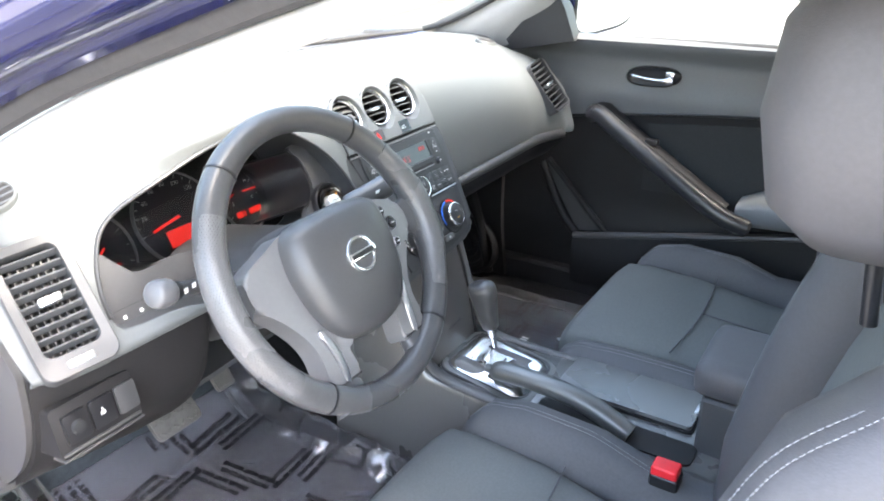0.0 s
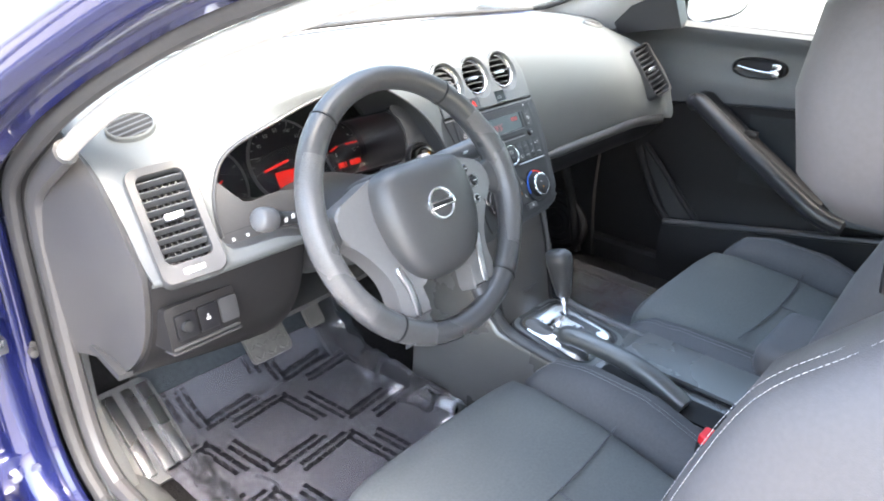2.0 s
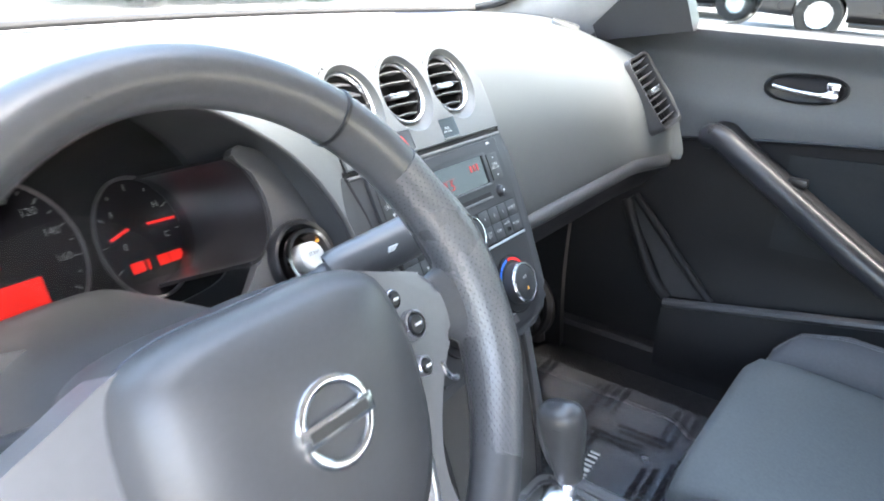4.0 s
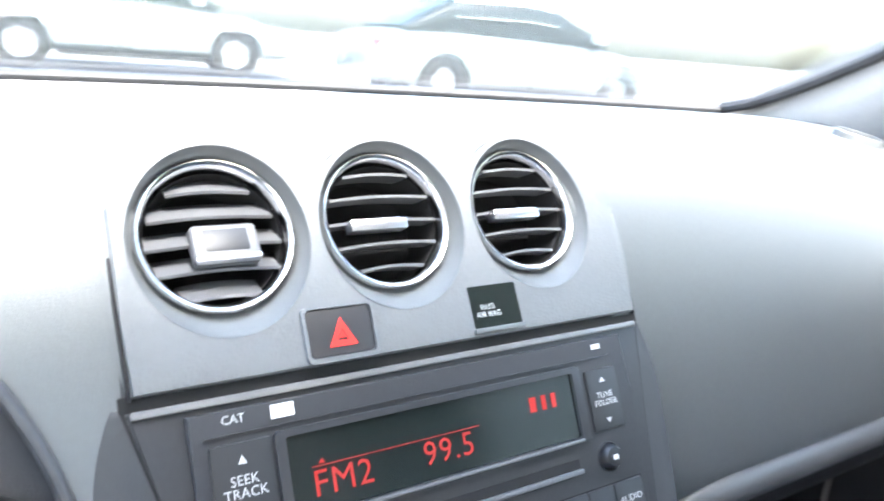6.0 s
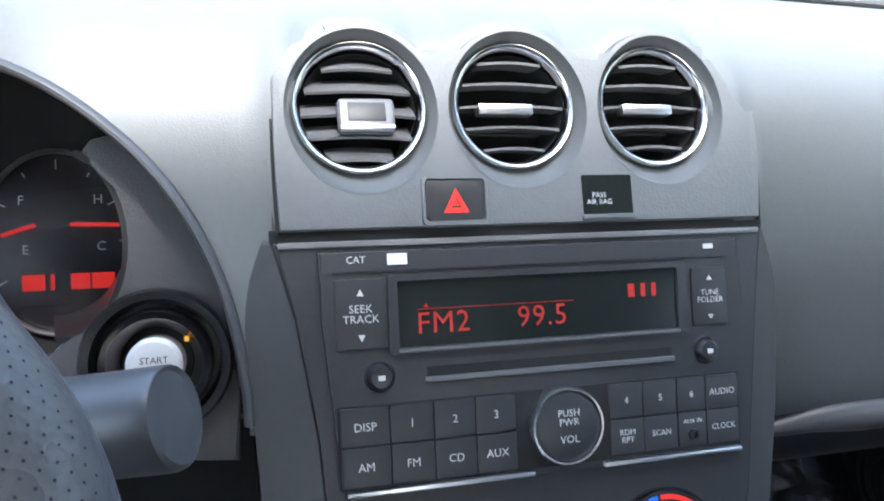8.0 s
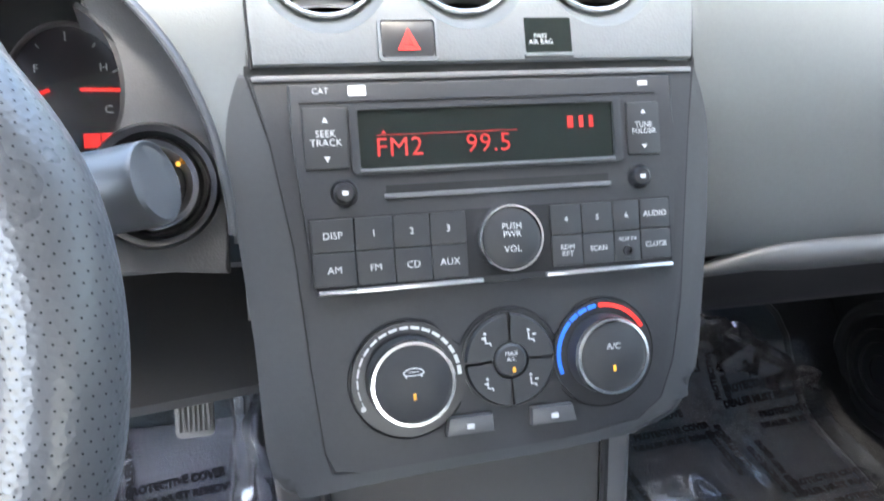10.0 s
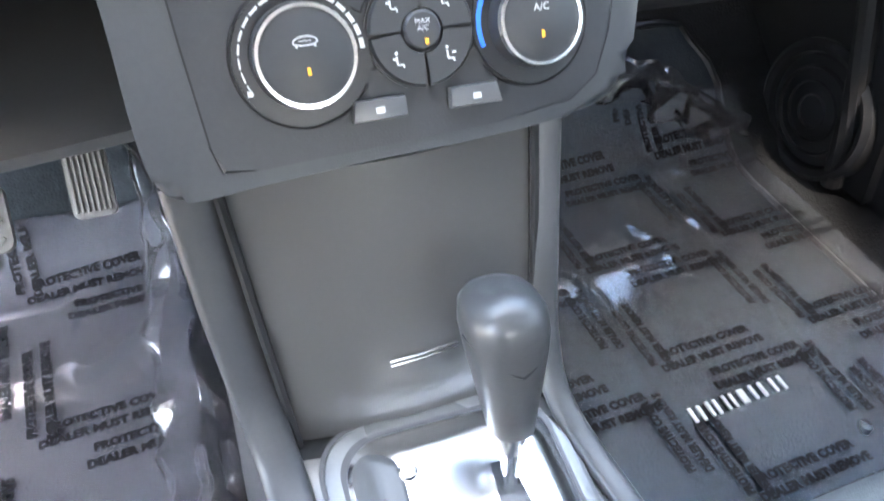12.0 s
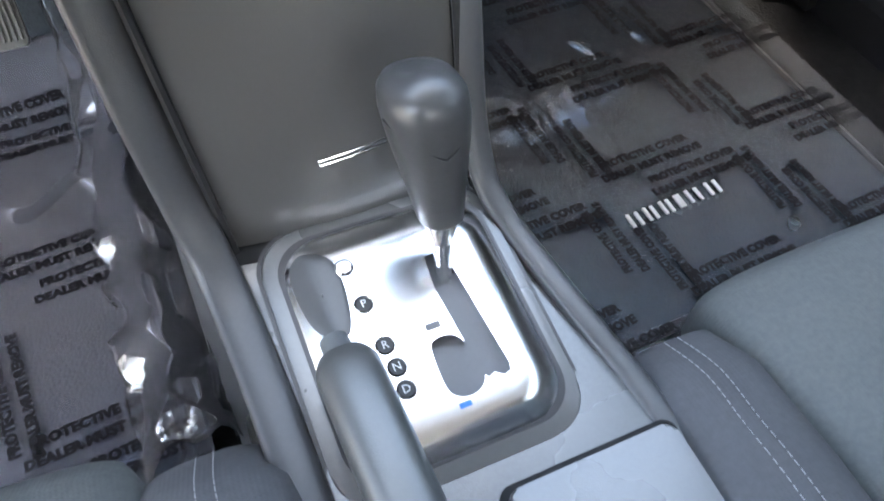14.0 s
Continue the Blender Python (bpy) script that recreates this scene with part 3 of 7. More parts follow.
def dash_shell():
    xs = [-0.664 + 0.5375 * i / 54 for i in range(55)] + [-0.1225] + [-0.120 + 0.2340 * i / 78 for i in range(79)] + [0.1175, 0.1215] + [0.130 + 0.570 * i / 46 for i in range(47)]
    rows = [dash_line(x) for x in xs]
    k = len(rows[0]) - 1
    nx = len(xs) - 1
    shell = sheet(lambda u, v: rows[round(u * nx)][round(v * k)], nx, k, -0.004)
    # the passenger's end stops short beside its vent and widens only towards the windscreen
    for v in shell.verts:
        if v.co.x > 0.648:
            v.co.x = 0.648 + (v.co.x - 0.648) * (0.12 + 0.88 * smooth(0.15, 0.30, v.co.y))
    return shell


def dash_top(x, y):
    """The dashboard's height at (x, y), on its upper side."""
    for a, b in zip(dash_line(x), dash_line(x)[1:]):
        if (a.y - y) * (b.y - y) <= 0 and abs(a.y - b.y) > 1e-6:
            return a.z + (b.z - a.z) * (y - a.y) / (b.y - a.y)
    return 0.93


def dash_y(x, z):
    """How far ahead the dashboard's face lies at (x, z)."""
    line = dash_line(x, 12)
    best = None
    for a, b in zip(line, line[1:]):
        if (a.z - z) * (b.z - z) <= 0 and a.y < 0.3 and abs(a.z - b.z) > 1e-6:
            t = (z - a.z) / (b.z - a.z)
            y = a.y + (b.y - a.y) * t
            if best is None or y < best:
                best = y
    return best if best is not None else line[21].y


def on_dash(x, z, roll):
    """A frame lying on the dashboard's face."""
    dz, dx = 0.05, 0.03
    up = (dash_y(x, z + dz) - dash_y(x, z - dz)) / (2 * dz)
    across = (dash_y(x + dx, z) - dash_y(x - dx, z)) / (2 * dx)
    y = dash_y(x, z)
    for i in range(-4, 5):
        for j in range(-6, 6):
            a, b = 0.011 * i, 0.0155 * j
            y = min(y, dash_y(x + a, z + b) - a * across - b * up)
    y -= 0.0015
    u = Vector((0, up, 1)).normalized()
    r = Vector((1, across, 0))
    r = (r - u * r.dot(u)).normalized()
    n = r.cross(u)
    m = Matrix(((r.x, u.x, n.x, x), (r.y, u.y, n.y, y), (r.z, u.z, n.z, z), (0, 0, 0, 1)))
    return m @ Matrix.Rotation(radians(roll), 4, "Z")


dash = thing("dashboard", "dark grey moulded plastic dashboard under the windscreen", "dashboard", (0, 0.2, 0.7))
HOOD = [(-0.564, 0.800), (-0.560, 0.830), (-0.546, 0.860), (-0.524, 0.888), (-0.484, 0.914), (-0.420, 0.940), (-0.355, 0.953), (-0.300, 0.951), (-0.255, 0.942),
        (-0.220, 0.928), (-0.188, 0.907), (-0.166, 0.885), (-0.151, 0.860), (-0.142, 0.832), (-0.138, 0.795), (-0.146, 0.755), (-0.20, 0.742), (-0.34, 0.742), (-0.42, 0.768), (-0.48, 0.783), (-0.535, 0.784), (-0.558, 0.787)]
hood_line = curve([(x, z, 0) for x, z in HOOD], 5, closed=True)
hood_pts = [(p.x, p.y) for p in hood_line]
tool = prism([(x, z) for x, z in hood_pts], -0.115, 0.12, m=Matrix(((1, 0, 0, 0), (0, 0, -1, 0), (0, 1, 0, 0), (0, 0, 0, 1))))
VENT_W, VENT_H = 0.029, 0.058
VENT_LEFT, VENT_RIGHT = on_dash(-0.612, 0.837, -4), on_dash(0.614, 0.846, 8)
skin = cut(dash_shell(), tool, True)
skin = cut(skin, box(-0.42, -0.130, -0.12, 0.12, 0.66, 0.752), True)
skin = cut(skin, box(-0.150, -0.1345, -0.12, 0.12, 0.745, 0.790), True)
for m in (VENT_LEFT, VENT_RIGHT):
    skin = cut(skin, prism(rounded(-VENT_W - 0.003, VENT_W + 0.003, -VENT_H - 0.003, VENT_H + 0.003, 0.011, 6), -0.09, 0.05, m=m), True)
part("skin", skin, DASH, dash, sharp=50)
# lip along the passenger's lower edge
lip_path = [Vector((x, 0.036 + 0.004 * smooth(0.2, 0.13, x) - wrap(x), 0.733 - 0.012 * smooth(0.21, 0.14, x))) for x in [0.125 + 0.512 * i / 28 for i in range(29)]]
part("lower_lip", sweep(lip_path, [0.003 + 0.009 * smooth(0.02, 0.22, i / 28) for i in range(29)], [0.003 + 0.009 * smooth(0.02, 0.22, i / 28) for i in range(29)], n=14), VENTTRIM, dash, "rolled satin grey lower edge")
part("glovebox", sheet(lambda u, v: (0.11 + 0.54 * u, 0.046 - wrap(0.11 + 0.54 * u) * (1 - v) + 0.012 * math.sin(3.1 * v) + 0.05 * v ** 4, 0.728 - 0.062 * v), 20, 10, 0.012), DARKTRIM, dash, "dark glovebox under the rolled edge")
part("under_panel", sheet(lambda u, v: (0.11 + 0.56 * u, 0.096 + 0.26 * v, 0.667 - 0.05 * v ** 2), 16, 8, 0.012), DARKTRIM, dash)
seam = [Vector((x, cowl(x) - 0.035, dash_top(x, cowl(x) - 0.035) + 0.0002)) for x in [-0.62 + 1.24 * i / 40 for i in range(41)]]
part("seam", sweep(seam, 0.0016, 0.0016, n=6), BLACK, dash, "thin dark joint along the windscreen")
# brow around the instruments
brow = [Vector((p.x, dash_y(p.x, min(p.y, 0.957)) - 0.001, p.y)) for p in hood_line]
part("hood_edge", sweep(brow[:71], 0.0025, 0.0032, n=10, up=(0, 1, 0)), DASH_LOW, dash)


def hood_inner(p, depth):
    """The instrument housing narrows as it goes ahead."""
    cx, cz = -0.365, 0.845
    k = 1 - 0.12 * depth
    z = cz + (p.y - cz) * k
    if p.y < 0.80:
        z += 0.004 * depth
    y0 = dash_y(p.x, min(p.y, 0.957)) + 0.003 + 0.11 * smooth(0.80, 0.755, p.y) * smooth(0.46, 0.40, -p.x)
    y1 = 0.176 + (z - 0.85) * 0.51
    return Vector((cx + (p.x - cx) * k, y0 + (y1 - y0) * depth, z))


n_h = len(hood_line)
rings = [[hood_inner(p, d / 6) for p in hood_line] for d in range(7)]
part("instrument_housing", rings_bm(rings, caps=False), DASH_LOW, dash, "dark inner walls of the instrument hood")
back = rings[-1]
bm = bmesh.new()
bm.faces.new([bm.verts.new(p + Vector((0, 0.002, 0))) for p in back])
r2 = bmesh.ops.extrude_face_region(bm, geom=bm.faces[:])
bmesh.ops.translate(bm, vec=(0, 0.02, 0), verts=[g for g in r2["geom"] if isinstance(g, bmesh.types.BMVert)])
part("instrument_back", bm, VOID, dash)

# lower knee panel with its cut for the column, and the lower switch row
def knee(u, v):
    x = -0.664 + 0.244 * u
    z = 0.774 - (0.174 + 0.015 * math.sin(1.5 * u)) * v
    y = 0.006 + 0.030 * (abs(x + 0.3) / 0.38) ** 2 + 0.02 * v + 0.075 * v ** 3
    return x, y + 0.006 + 0.10 * smooth(0.86, 1.0, u), z


# mid-grey panel darkened: its colour stands in for shade under the dashboard
part("knee_panel", sheet(knee, 44, 14, 0.012), DARKTRIM, dash, "lower panel under the wheel, coloured dark for shade")
part("under_tray", sheet(lambda u, v: (-0.685 + 0.55 * u, 0.125 + 0.30 * v, 0.60 - 0.02 * math.sin(3.1 * u) + 0.06 * v), 12, 6, 0.01), DASH_LOW, dash)


def end_cap(u, v):
    z = 0.938 - 0.345 * u
    k = (0.774 - z) / 0.174
    front = dash_y(-0.6635, z) if z > 0.780 else 0.0345 + 0.02 * k + 0.075 * k ** 3
    y = front + (0.268 - front) * v
    return -0.6645 - 0.040 * v ** 0.8 + 0.012 * math.sin(math.pi * v) * (0.4 + u), y, z - 0.02 * v * (1 - u)


part("end_cap", sheet(end_cap, 30, 14, 0.008), ENDCAP, dash, "smooth dark grey end cap beside the door opening", sharp=50)
part("end_cap_rib", sweep([Vector(end_cap(0.30 + 0.60 * i / 14, 0.10 + 0.55 * (i / 14) ** 1.6)) + Vector((-0.002, 0, 0)) for i in range(15)], 0.004, 0.009, n=10, up=(0, 1, 0)), ENDCAP, dash)

# switch row on the knee panel
KNEE = lean_frame(-0.610, 0.016, 0.706, 10)
sw = thing("switch_panel", "small dark switch panel with two buttons below the vent", "switch panel", turn=KNEE)
# plate darkened like the knee panel, in place of shade
part("plate", prism(rounded(-0.050, 0.050, -0.034, 0.028, 0.006), -0.045, 0.003, 0.0015), DARKTRIM, sw)
b1 = part("dial_switch", prism(rounded(-0.040, -0.012, -0.018, 0.016, 0.003), 0.002, 0.008, 0.0015), BLACK, sw)
part("knob", lathe([(0, 0.0125), (0.007, 0.0122), (0.008, 0.008), (0, 0.008)], 20, cx=-0.026, cy=-0.001), BUTTON, b1)
b2 = part("button", prism(rounded(-0.008, 0.020, -0.018, 0.016, 0.003), 0.002, 0.007, 0.0015), BLACK, sw)
part("symbol", joined(box(0.002, 0.008, -0.004, 0.000, 0.0071, 0.0075), box(0.004, 0.006, 0.001, 0.004, 0.0071, 0.0075)), PRINT, b2)
part("blank", prism(rounded(0.024, 0.050, -0.018, 0.016, 0.003), 0.002, 0.006, 0.0015), DASH_LOW, sw)
part("edge", box(-0.048, 0.048, -0.0285, -0.0255, -0.002, 0.006, 0.001), ENDCAP, sw)
part("lower_edge", box(-0.050, 0.050, -0.0345, -0.0325, -0.020, 0.006, 0.001), ENDCAP, sw)


# ---- air vents ----
def side_vent(name, frame, mirror):
    """A tall louvred vent in a satin surround; its outline leans outwards at the foot."""
    v = thing(name, "tall louvred air vent with a satin grey surround", "air vent", turn=frame, group="side air vents")
    w, h = VENT_W, VENT_H
    ring_o = rounded(-w - 0.012, w + 0.012, -h - 0.025, h + 0.012, 0.014, 6) if not mirror else rounded(-w - 0.005, w + 0.004, -h - 0.007, h + 0.005, 0.013, 6)
    ring_i = rounded(-w, w, -h, h, 0.010, 6)
    bm = bmesh.new()
    lv = [[bm.verts.new((x, y, z)) for x, y in ring] for ring, z in ((ring_o, -0.034), (ring_o, 0.004), ([(x * 0.97, y * 0.985) for x, y in ring_o], 0.007), ([(x * 1.03, y * 1.02) for x, y in ring_i], 0.006), (ring_i, 0.003), (ring_i, -0.03))]
    n = len(ring_o)
    for a, b in zip(lv, lv[1:]):
        for i in range(n):
            bm.faces.new((a[i], a[(i + 1) % n], b[(i + 1) % n], b[i]))
    part("surround", bm, DASH_LOW if mirror else VENTTRIM, v, "satin grey surround", sharp=50)
    part("duct", prism(ring_i, -0.034, -0.028), VOID, v)
    for i in range(9):
        y = -h + 0.0085 + i * (2 * h - 0.016) / 8
        part("louvre", box(-w - 0.001, w + 0.001, -0.0009, 0.0009, -0.008, 0.006, 0.0007, 1, shift(0, y, -0.006) @ Matrix.Rotation(radians(-18), 4, "X")), TRIM, v)
    for i in range(6):
        x = -w + 0.009 + i * (2 * w - 0.018) / 5
        part("fin", box(x - 0.0008, x + 0.0008, -h, h, -0.026, -0.014), BLACK, v)
    part("tab", box(-0.012, 0.012, -0.0045, 0.0045, -0.002, 0.008, 0.002, 2), SATIN, v, "bright sliding tab")
    if not mirror:
        part("thumb_wheel", box(-0.014, 0.014, -0.004, 0.004, 0.002, 0.009, 0.002, 2, shift(0, -h - 0.013, 0)), SATIN, v, "bright thumb wheel")
    return v


side_vent("air_vent", VENT_LEFT, False)
side_vent("air_vent", VENT_RIGHT, True)

def on_top(x, y):
    """A frame lying on the dashboard's upper side."""
    d = 0.03
    z = dash_top(x, y)
    r = Vector((2 * d, 0, dash_top(x + d, y) - dash_top(x - d, y))).normalized()
    f = Vector((0, 2 * d, dash_top(x, y + d) - dash_top(x, y - d))).normalized()
    n = r.cross(f).normalized()
    f = n.cross(r)
    return Matrix(((r.x, f.x, n.x, x), (r.y, f.y, n.y, y), (r.z, f.z, n.z, z + 0.0045), (0, 0, 0, 1)))


def window_vent(x, y, rx, ry, slats, label):
    v = thing("defroster_vent", label, "air vent", turn=on_top(x, y), group="window vents")
    oval = [(rx * math.cos(a), ry * math.sin(a)) for a in [2 * math.pi * i / 40 for i in range(40)]]
    part("rim", rings_bm([[Vector((px * k, py * k, z)) for px, py in oval] for k, z in ((1.13, -0.010), (1.10, 0.001), (1.04, 0.0028), (1.0, 0.0022), (0.985, -0.002))], caps=False), DASH, v)
    part("duct", prism(oval, -0.012, 0.0002), VOID, v)
    for i in range(slats):
        py = ry * (-0.80 + 1.6 * i / (slats - 1))
        hw = rx * math.sqrt(max(0, 1 - (py / ry) ** 2))
        part("slat", box(-hw, hw, py - 0.0016, py + 0.0016, -0.002, 0.0014, 0.0005), DASH_LOW, v)
    return v


window_vent(-0.596, 0.160, 0.029, 0.026, 5, "small oval slotted window vent on the dashboard")
window_vent(0.600, 0.200, 0.028, 0.020, 4, "small slotted window vent at the dashboard's far end")


# ---- centre stack ----
def scallop():
    """Outline of the vent panel: straight foot and sides, three arcs on top."""
    xs = [0.1215 - 0.2450 * i / 120 for i in range(121)]
    return [(0.1185, 0.002), (0.1205, 0.030)] + [(x, scallop_top(x)) for x in xs] + [(-0.1232, 0.030), (-0.1225, 0.002)]


stack_top = thing("vent_panel", "dimpled grey panel holding three round air vents", "panel", turn=UPPER)
panel_bm = prism(scallop(), -0.06, 0.003, 0.003, 2)
for cx, cy in VENTS:
    panel_bm = cut(panel_bm, prism([(cx + 0.0348 * math.cos(radians(6 * i)), cy - 0.0036 + 0.0380 * math.sin(radians(6 * i))) for i in range(60)], -0.05, 0.05))
part("face", panel_bm, MESHED, stack_top)
part("top_fillet", sweep([(x, scallop_top(x) + 0.0012, -0.0062) for x in [-0.098 + 0.190 * i / 110 for i in range(111)]], 0.0046, 0.0046, n=8), DASH, stack_top, "grey edge above the vents")
for cx, cy in VENTS:
    rings = []
    for k, z in ((0.0, 0.0032), (0.03, 0.0026), (0.25, 0.0004), (0.6, -0.0035), (1.0, -0.0075), (1.0, -0.020)):
        rings.append([Vector((cx + (0.0350 + (VR + 0.0012 - 0.0350) * k) * math.cos(radians(6 * i)), cy - 0.0036 * (1 - k) + (0.0382 + (VR + 0.0012 - 0.0382) * k) * math.sin(radians(6 * i)), z)) for i in range(60)])
    part("dish", rings_bm(rings, caps=False), DASH, stack_top, "smooth hollow round the vent", sharp=60)


for x0, x1 in ((-0.1233, -0.1240), (0.1193, 0.1215)):
    part("side_joint", sweep([(x0, 0.001, 0.0), (x1, 0.030, 0.0), (x1, 0.052, -0.001)], 0.0008, 0.0012, n=6), VOID, stack_top, "dark joint beside the panel")


def round_vent(cx, cy, down):
    m = UPPER @ shift(cx, cy, -0.0085)
    v = thing("air_vent", "round air vent with a chrome ring" + (" and its slats turned down" if down else ""), "air vent", turn=m, group="round air vents")
    part("ring", lathe([(VR + 0.0012, -0.004), (VR + 0.0014, 0.0050), (VR + 0.0004, 0.0066), (VR - 0.0010, 0.0060), (VR - 0.0018, 0.003), (VR - 0.0022, -0.006)], 64), CHROME, v, "chrome ring", sharp=60)
    part("duct", lathe([(VR - 0.003, 0.0), (VR - 0.0035, -0.026), (0, -0.027)], 40), VOID, v)
    tilt = 38 if down else 6
    for y in (-0.0215, -0.0110, -0.0005, 0.0105, 0.0210):
        hw = math.sqrt((VR - 0.0032) ** 2 - y * y)
        bm = sheet(lambda u, w: (-hw + 2 * hw * u, 0.0012 * math.cos(3.14 * (u - 0.5)), 0.013 * w - 0.0065), 12, 3, 0.0013)
        bmesh.ops.transform(bm, matrix=shift(0, y, -0.0045) @ Matrix.Rotation(radians(tilt), 4, "X"), verts=bm.verts)
        part("slat", bm, TRIM, v)
    if down:
        tab = part("tab", box(-0.0132, 0.0132, -0.0085, 0.0080, -0.001, 0.006, 0.0028, 3, shift(0.0028, -0.0042, 0.0) @ Matrix.Rotation(radians(-12), 4, "X")), TRIM, v)
        part("tab_lip", box(-0.0125, 0.0125, -0.0088, -0.0064, 0.004, 0.0074, 0.0008, 2, shift(0.0028, -0.0042, 0.0) @ Matrix.Rotation(radians(-12), 4, "X")), SATIN, tab, "bright lower lip")
        part("tab_inset", box(-0.0090, 0.0090, -0.0045, 0.0055, 0.0045, 0.0063, 0.001, 2, shift(0.0028, -0.0042, 0.0) @ Matrix.Rotation(radians(-12), 4, "X")), STACK, tab)
    else:
        part("tab", box(-0.0138, 0.0138, -0.0026, 0.0026, -0.001, 0.0065, 0.0011, 2, shift(-0.0045, -0.002, 0)), SATIN, v, "bright sliding tab")


for i, (cx, cy) in enumerate(VENTS):
    round_vent(cx, cy, i == 0)

hz = thing("hazard_switch", "dark hazard button with a red triangle", "switch", turn=UPPER @ shift(-0.0437, 0.0138, 0.0030))
part("bezel", cut(prism(rounded(-0.0156, 0.0156, -0.0115, 0.0110, 0.0025), -0.004, 0.0020, 0.0008), prism(rounded(-0.0142, 0.0142, -0.0095, 0.0098, 0.002), -0.002, 0.01)), MESHED, hz)
part("button", prism(rounded(-0.0138, 0.0138, -0.0092, 0.0095, 0.002), -0.003, 0.0014, 0.001), HAZARD, hz)
tri = part("triangle", cut(prism([(-0.0058, -0.0058), (0.0062, -0.0058), (0.0002, 0.0056)], 0.0012, 0.0019), prism([(-0.0024, -0.0036), (0.0028, -0.0036), (0.0002, 0.0012)], 0.0, 0.004)), REDP, hz, "red triangle")
part("triangle_core", prism([(-0.0016, -0.0026), (0.0016, -0.0026), (0, 0.0003)], 0.0012, 0.0019), REDP, tri)

ab = thing("airbag_lamp", "small black warning lamp marked PASS AIR BAG", "warning lamp", turn=UPPER @ shift(0.0332, 0.0152, 0.0027))
part("lens", prism(rounded(-0.0132, 0.0132, -0.0094, 0.0096, 0.001), -0.003, 0.0004), GLOSS, ab)
part("ledge", box(-0.0140, 0.0140, -0.0120, -0.0096, -0.003, 0.0022, 0.0008), DASH, ab)
part("writing", lettering("PASS\nAIR BAG", 0.0036, shift(-0.0045, -0.002, 0.0007)), PRINT, ab)


def lower_outline():
    return [(0.1195, 0.0735), (0.1150, 0.040), (0.1095, -0.0136), (0.1050, -0.058), (0.0985, -0.092), (0.090, -0.113), (0.075, -0.124), (0.03, -0.129), (-0.03, -0.131),
            (-0.080, -0.1325), (-0.0975, -0.1315), (-0.1005, -0.120), (-0.1045, -0.075), (-0.1085, -0.0136), (-0.1165, 0.040), (-0.1255, 0.0735)]


stack = thing("centre_stack", "charcoal plastic centre stack below the round vents", "panel", turn=FACE)
outer = [(0.1200, 0.0775), (0.1225, 0.070), (0.1265, 0.054), (0.1280, 0.035), (0.1250, -0.0136), (0.1195, -0.058), (0.1150, -0.090), (0.1080, -0.114), (0.090, -0.129), (0.03, -0.135), (-0.03, -0.137),
         (-0.085, -0.140), (-0.110, -0.142), (-0.1235, -0.138), (-0.1290, -0.124), (-0.1310, -0.100), (-0.1320, -0.060), (-0.1355, -0.0136), (-0.1385, 0.030), (-0.1370, 0.052), (-0.1325, 0.068), (-0.1280, 0.0775), (-0.1240, 0.0790), (-0.1160, 0.0792), (-0.06, 0.0792), (0.0, 0.0792), (0.06, 0.0792), (0.1090, 0.0792), (0.1165, 0.0790)]
cheeks = prism([(p.x, p.y) for p in curve([(x, y, 0) for x, y in outer], 3, closed=True)], -0.10, -0.0012, 0.008, 4)
for v in cheeks.verts:
    if v.co.z < -0.05:
        low = smooth(0.0, -0.10, v.co.y)
        v.co.x *= 1 - 0.30 * low * (v.co.x < 0)
        v.co.y += 0.030 * low * smooth(0.02, -0.08, v.co.x)
part("surround", cheeks, CHEEK, stack, "smooth grey cheeks round the panel", sharp=60)
part("seam", prism([(x * 1.009, y) for x, y in lower_outline()], -0.02, -0.0008), VOID, stack, "dark joint round the panel")
part("body", prism(lower_outline(), -0.05, 0.0, 0.0015, 2), STACK, stack)
part("gap", box(-0.127, 0.1215, 0.0735, 0.0790, -0.05, -0.001), VOID, stack, "dark joint under the vent panel")
part("top_strip", box(-0.1235, 0.1180, 0.0708, 0.0735, -0.004, 0.0016, 0.0008), SPOKE, stack, "bright edge above the radio")
# the radio
radio = thing("radio", "car radio with red lit display and two rows of buttons", "radio", turn=FACE @ shift(0, 0, 0.0005))
part("fascia", prism([(0.1035, 0.0685), (0.1040, 0.040), (0.1025, -0.0005), (0.1000, -0.0385), (-0.0990, -0.0385), (-0.1025, -0.0005), (-0.1060, 0.040), (-0.1065, 0.0685)], -0.003, 0.0028, 0.0012), STACK, radio)
part("upper_line", box(-0.1015, 0.0935, 0.0590, 0.0598, 0.0020, 0.0034), BLACK, radio)
part("display_surround", cut(prism(rounded(-0.0768, 0.0722, 0.0222, 0.0575, 0.002), 0.002, 0.0050, 0.001), prism(rounded(-0.0728, 0.0668, 0.0252, 0.0548, 0.001), 0.0, 0.01)), STACK, radio)
disp = part("display", box(-0.0728, 0.0668, 0.0252, 0.0548, 0.0026, 0.0034), GLOSS, radio, "dark display with red characters")
part("display_lower_edge", box(-0.0730, 0.0672, 0.0232, 0.0247, 0.0042, 0.0056, 0.0005), TRIM, radio)
for body, x, y, s in (("FM2", -0.0520, 0.0350, 0.0138), ("99.5", -0.0042, 0.0352, 0.0138)):
    part("readout", lettering(body, s, shift(x, y, 0.0037), spacing=1.08), READOUT, disp, "red lit characters")
for i in range(3):
    part("clock_bar", box(0.0405 + i * 0.0058 + (0.001 if i else 0), 0.0440 + i * 0.0058, 0.0415, 0.0480, 0.0036, 0.0038), REDDIM, disp)
part("readout_line", box(-0.0640, 0.0120, 0.0416, 0.0419, 0.0036, 0.0038), REDDIM, disp)
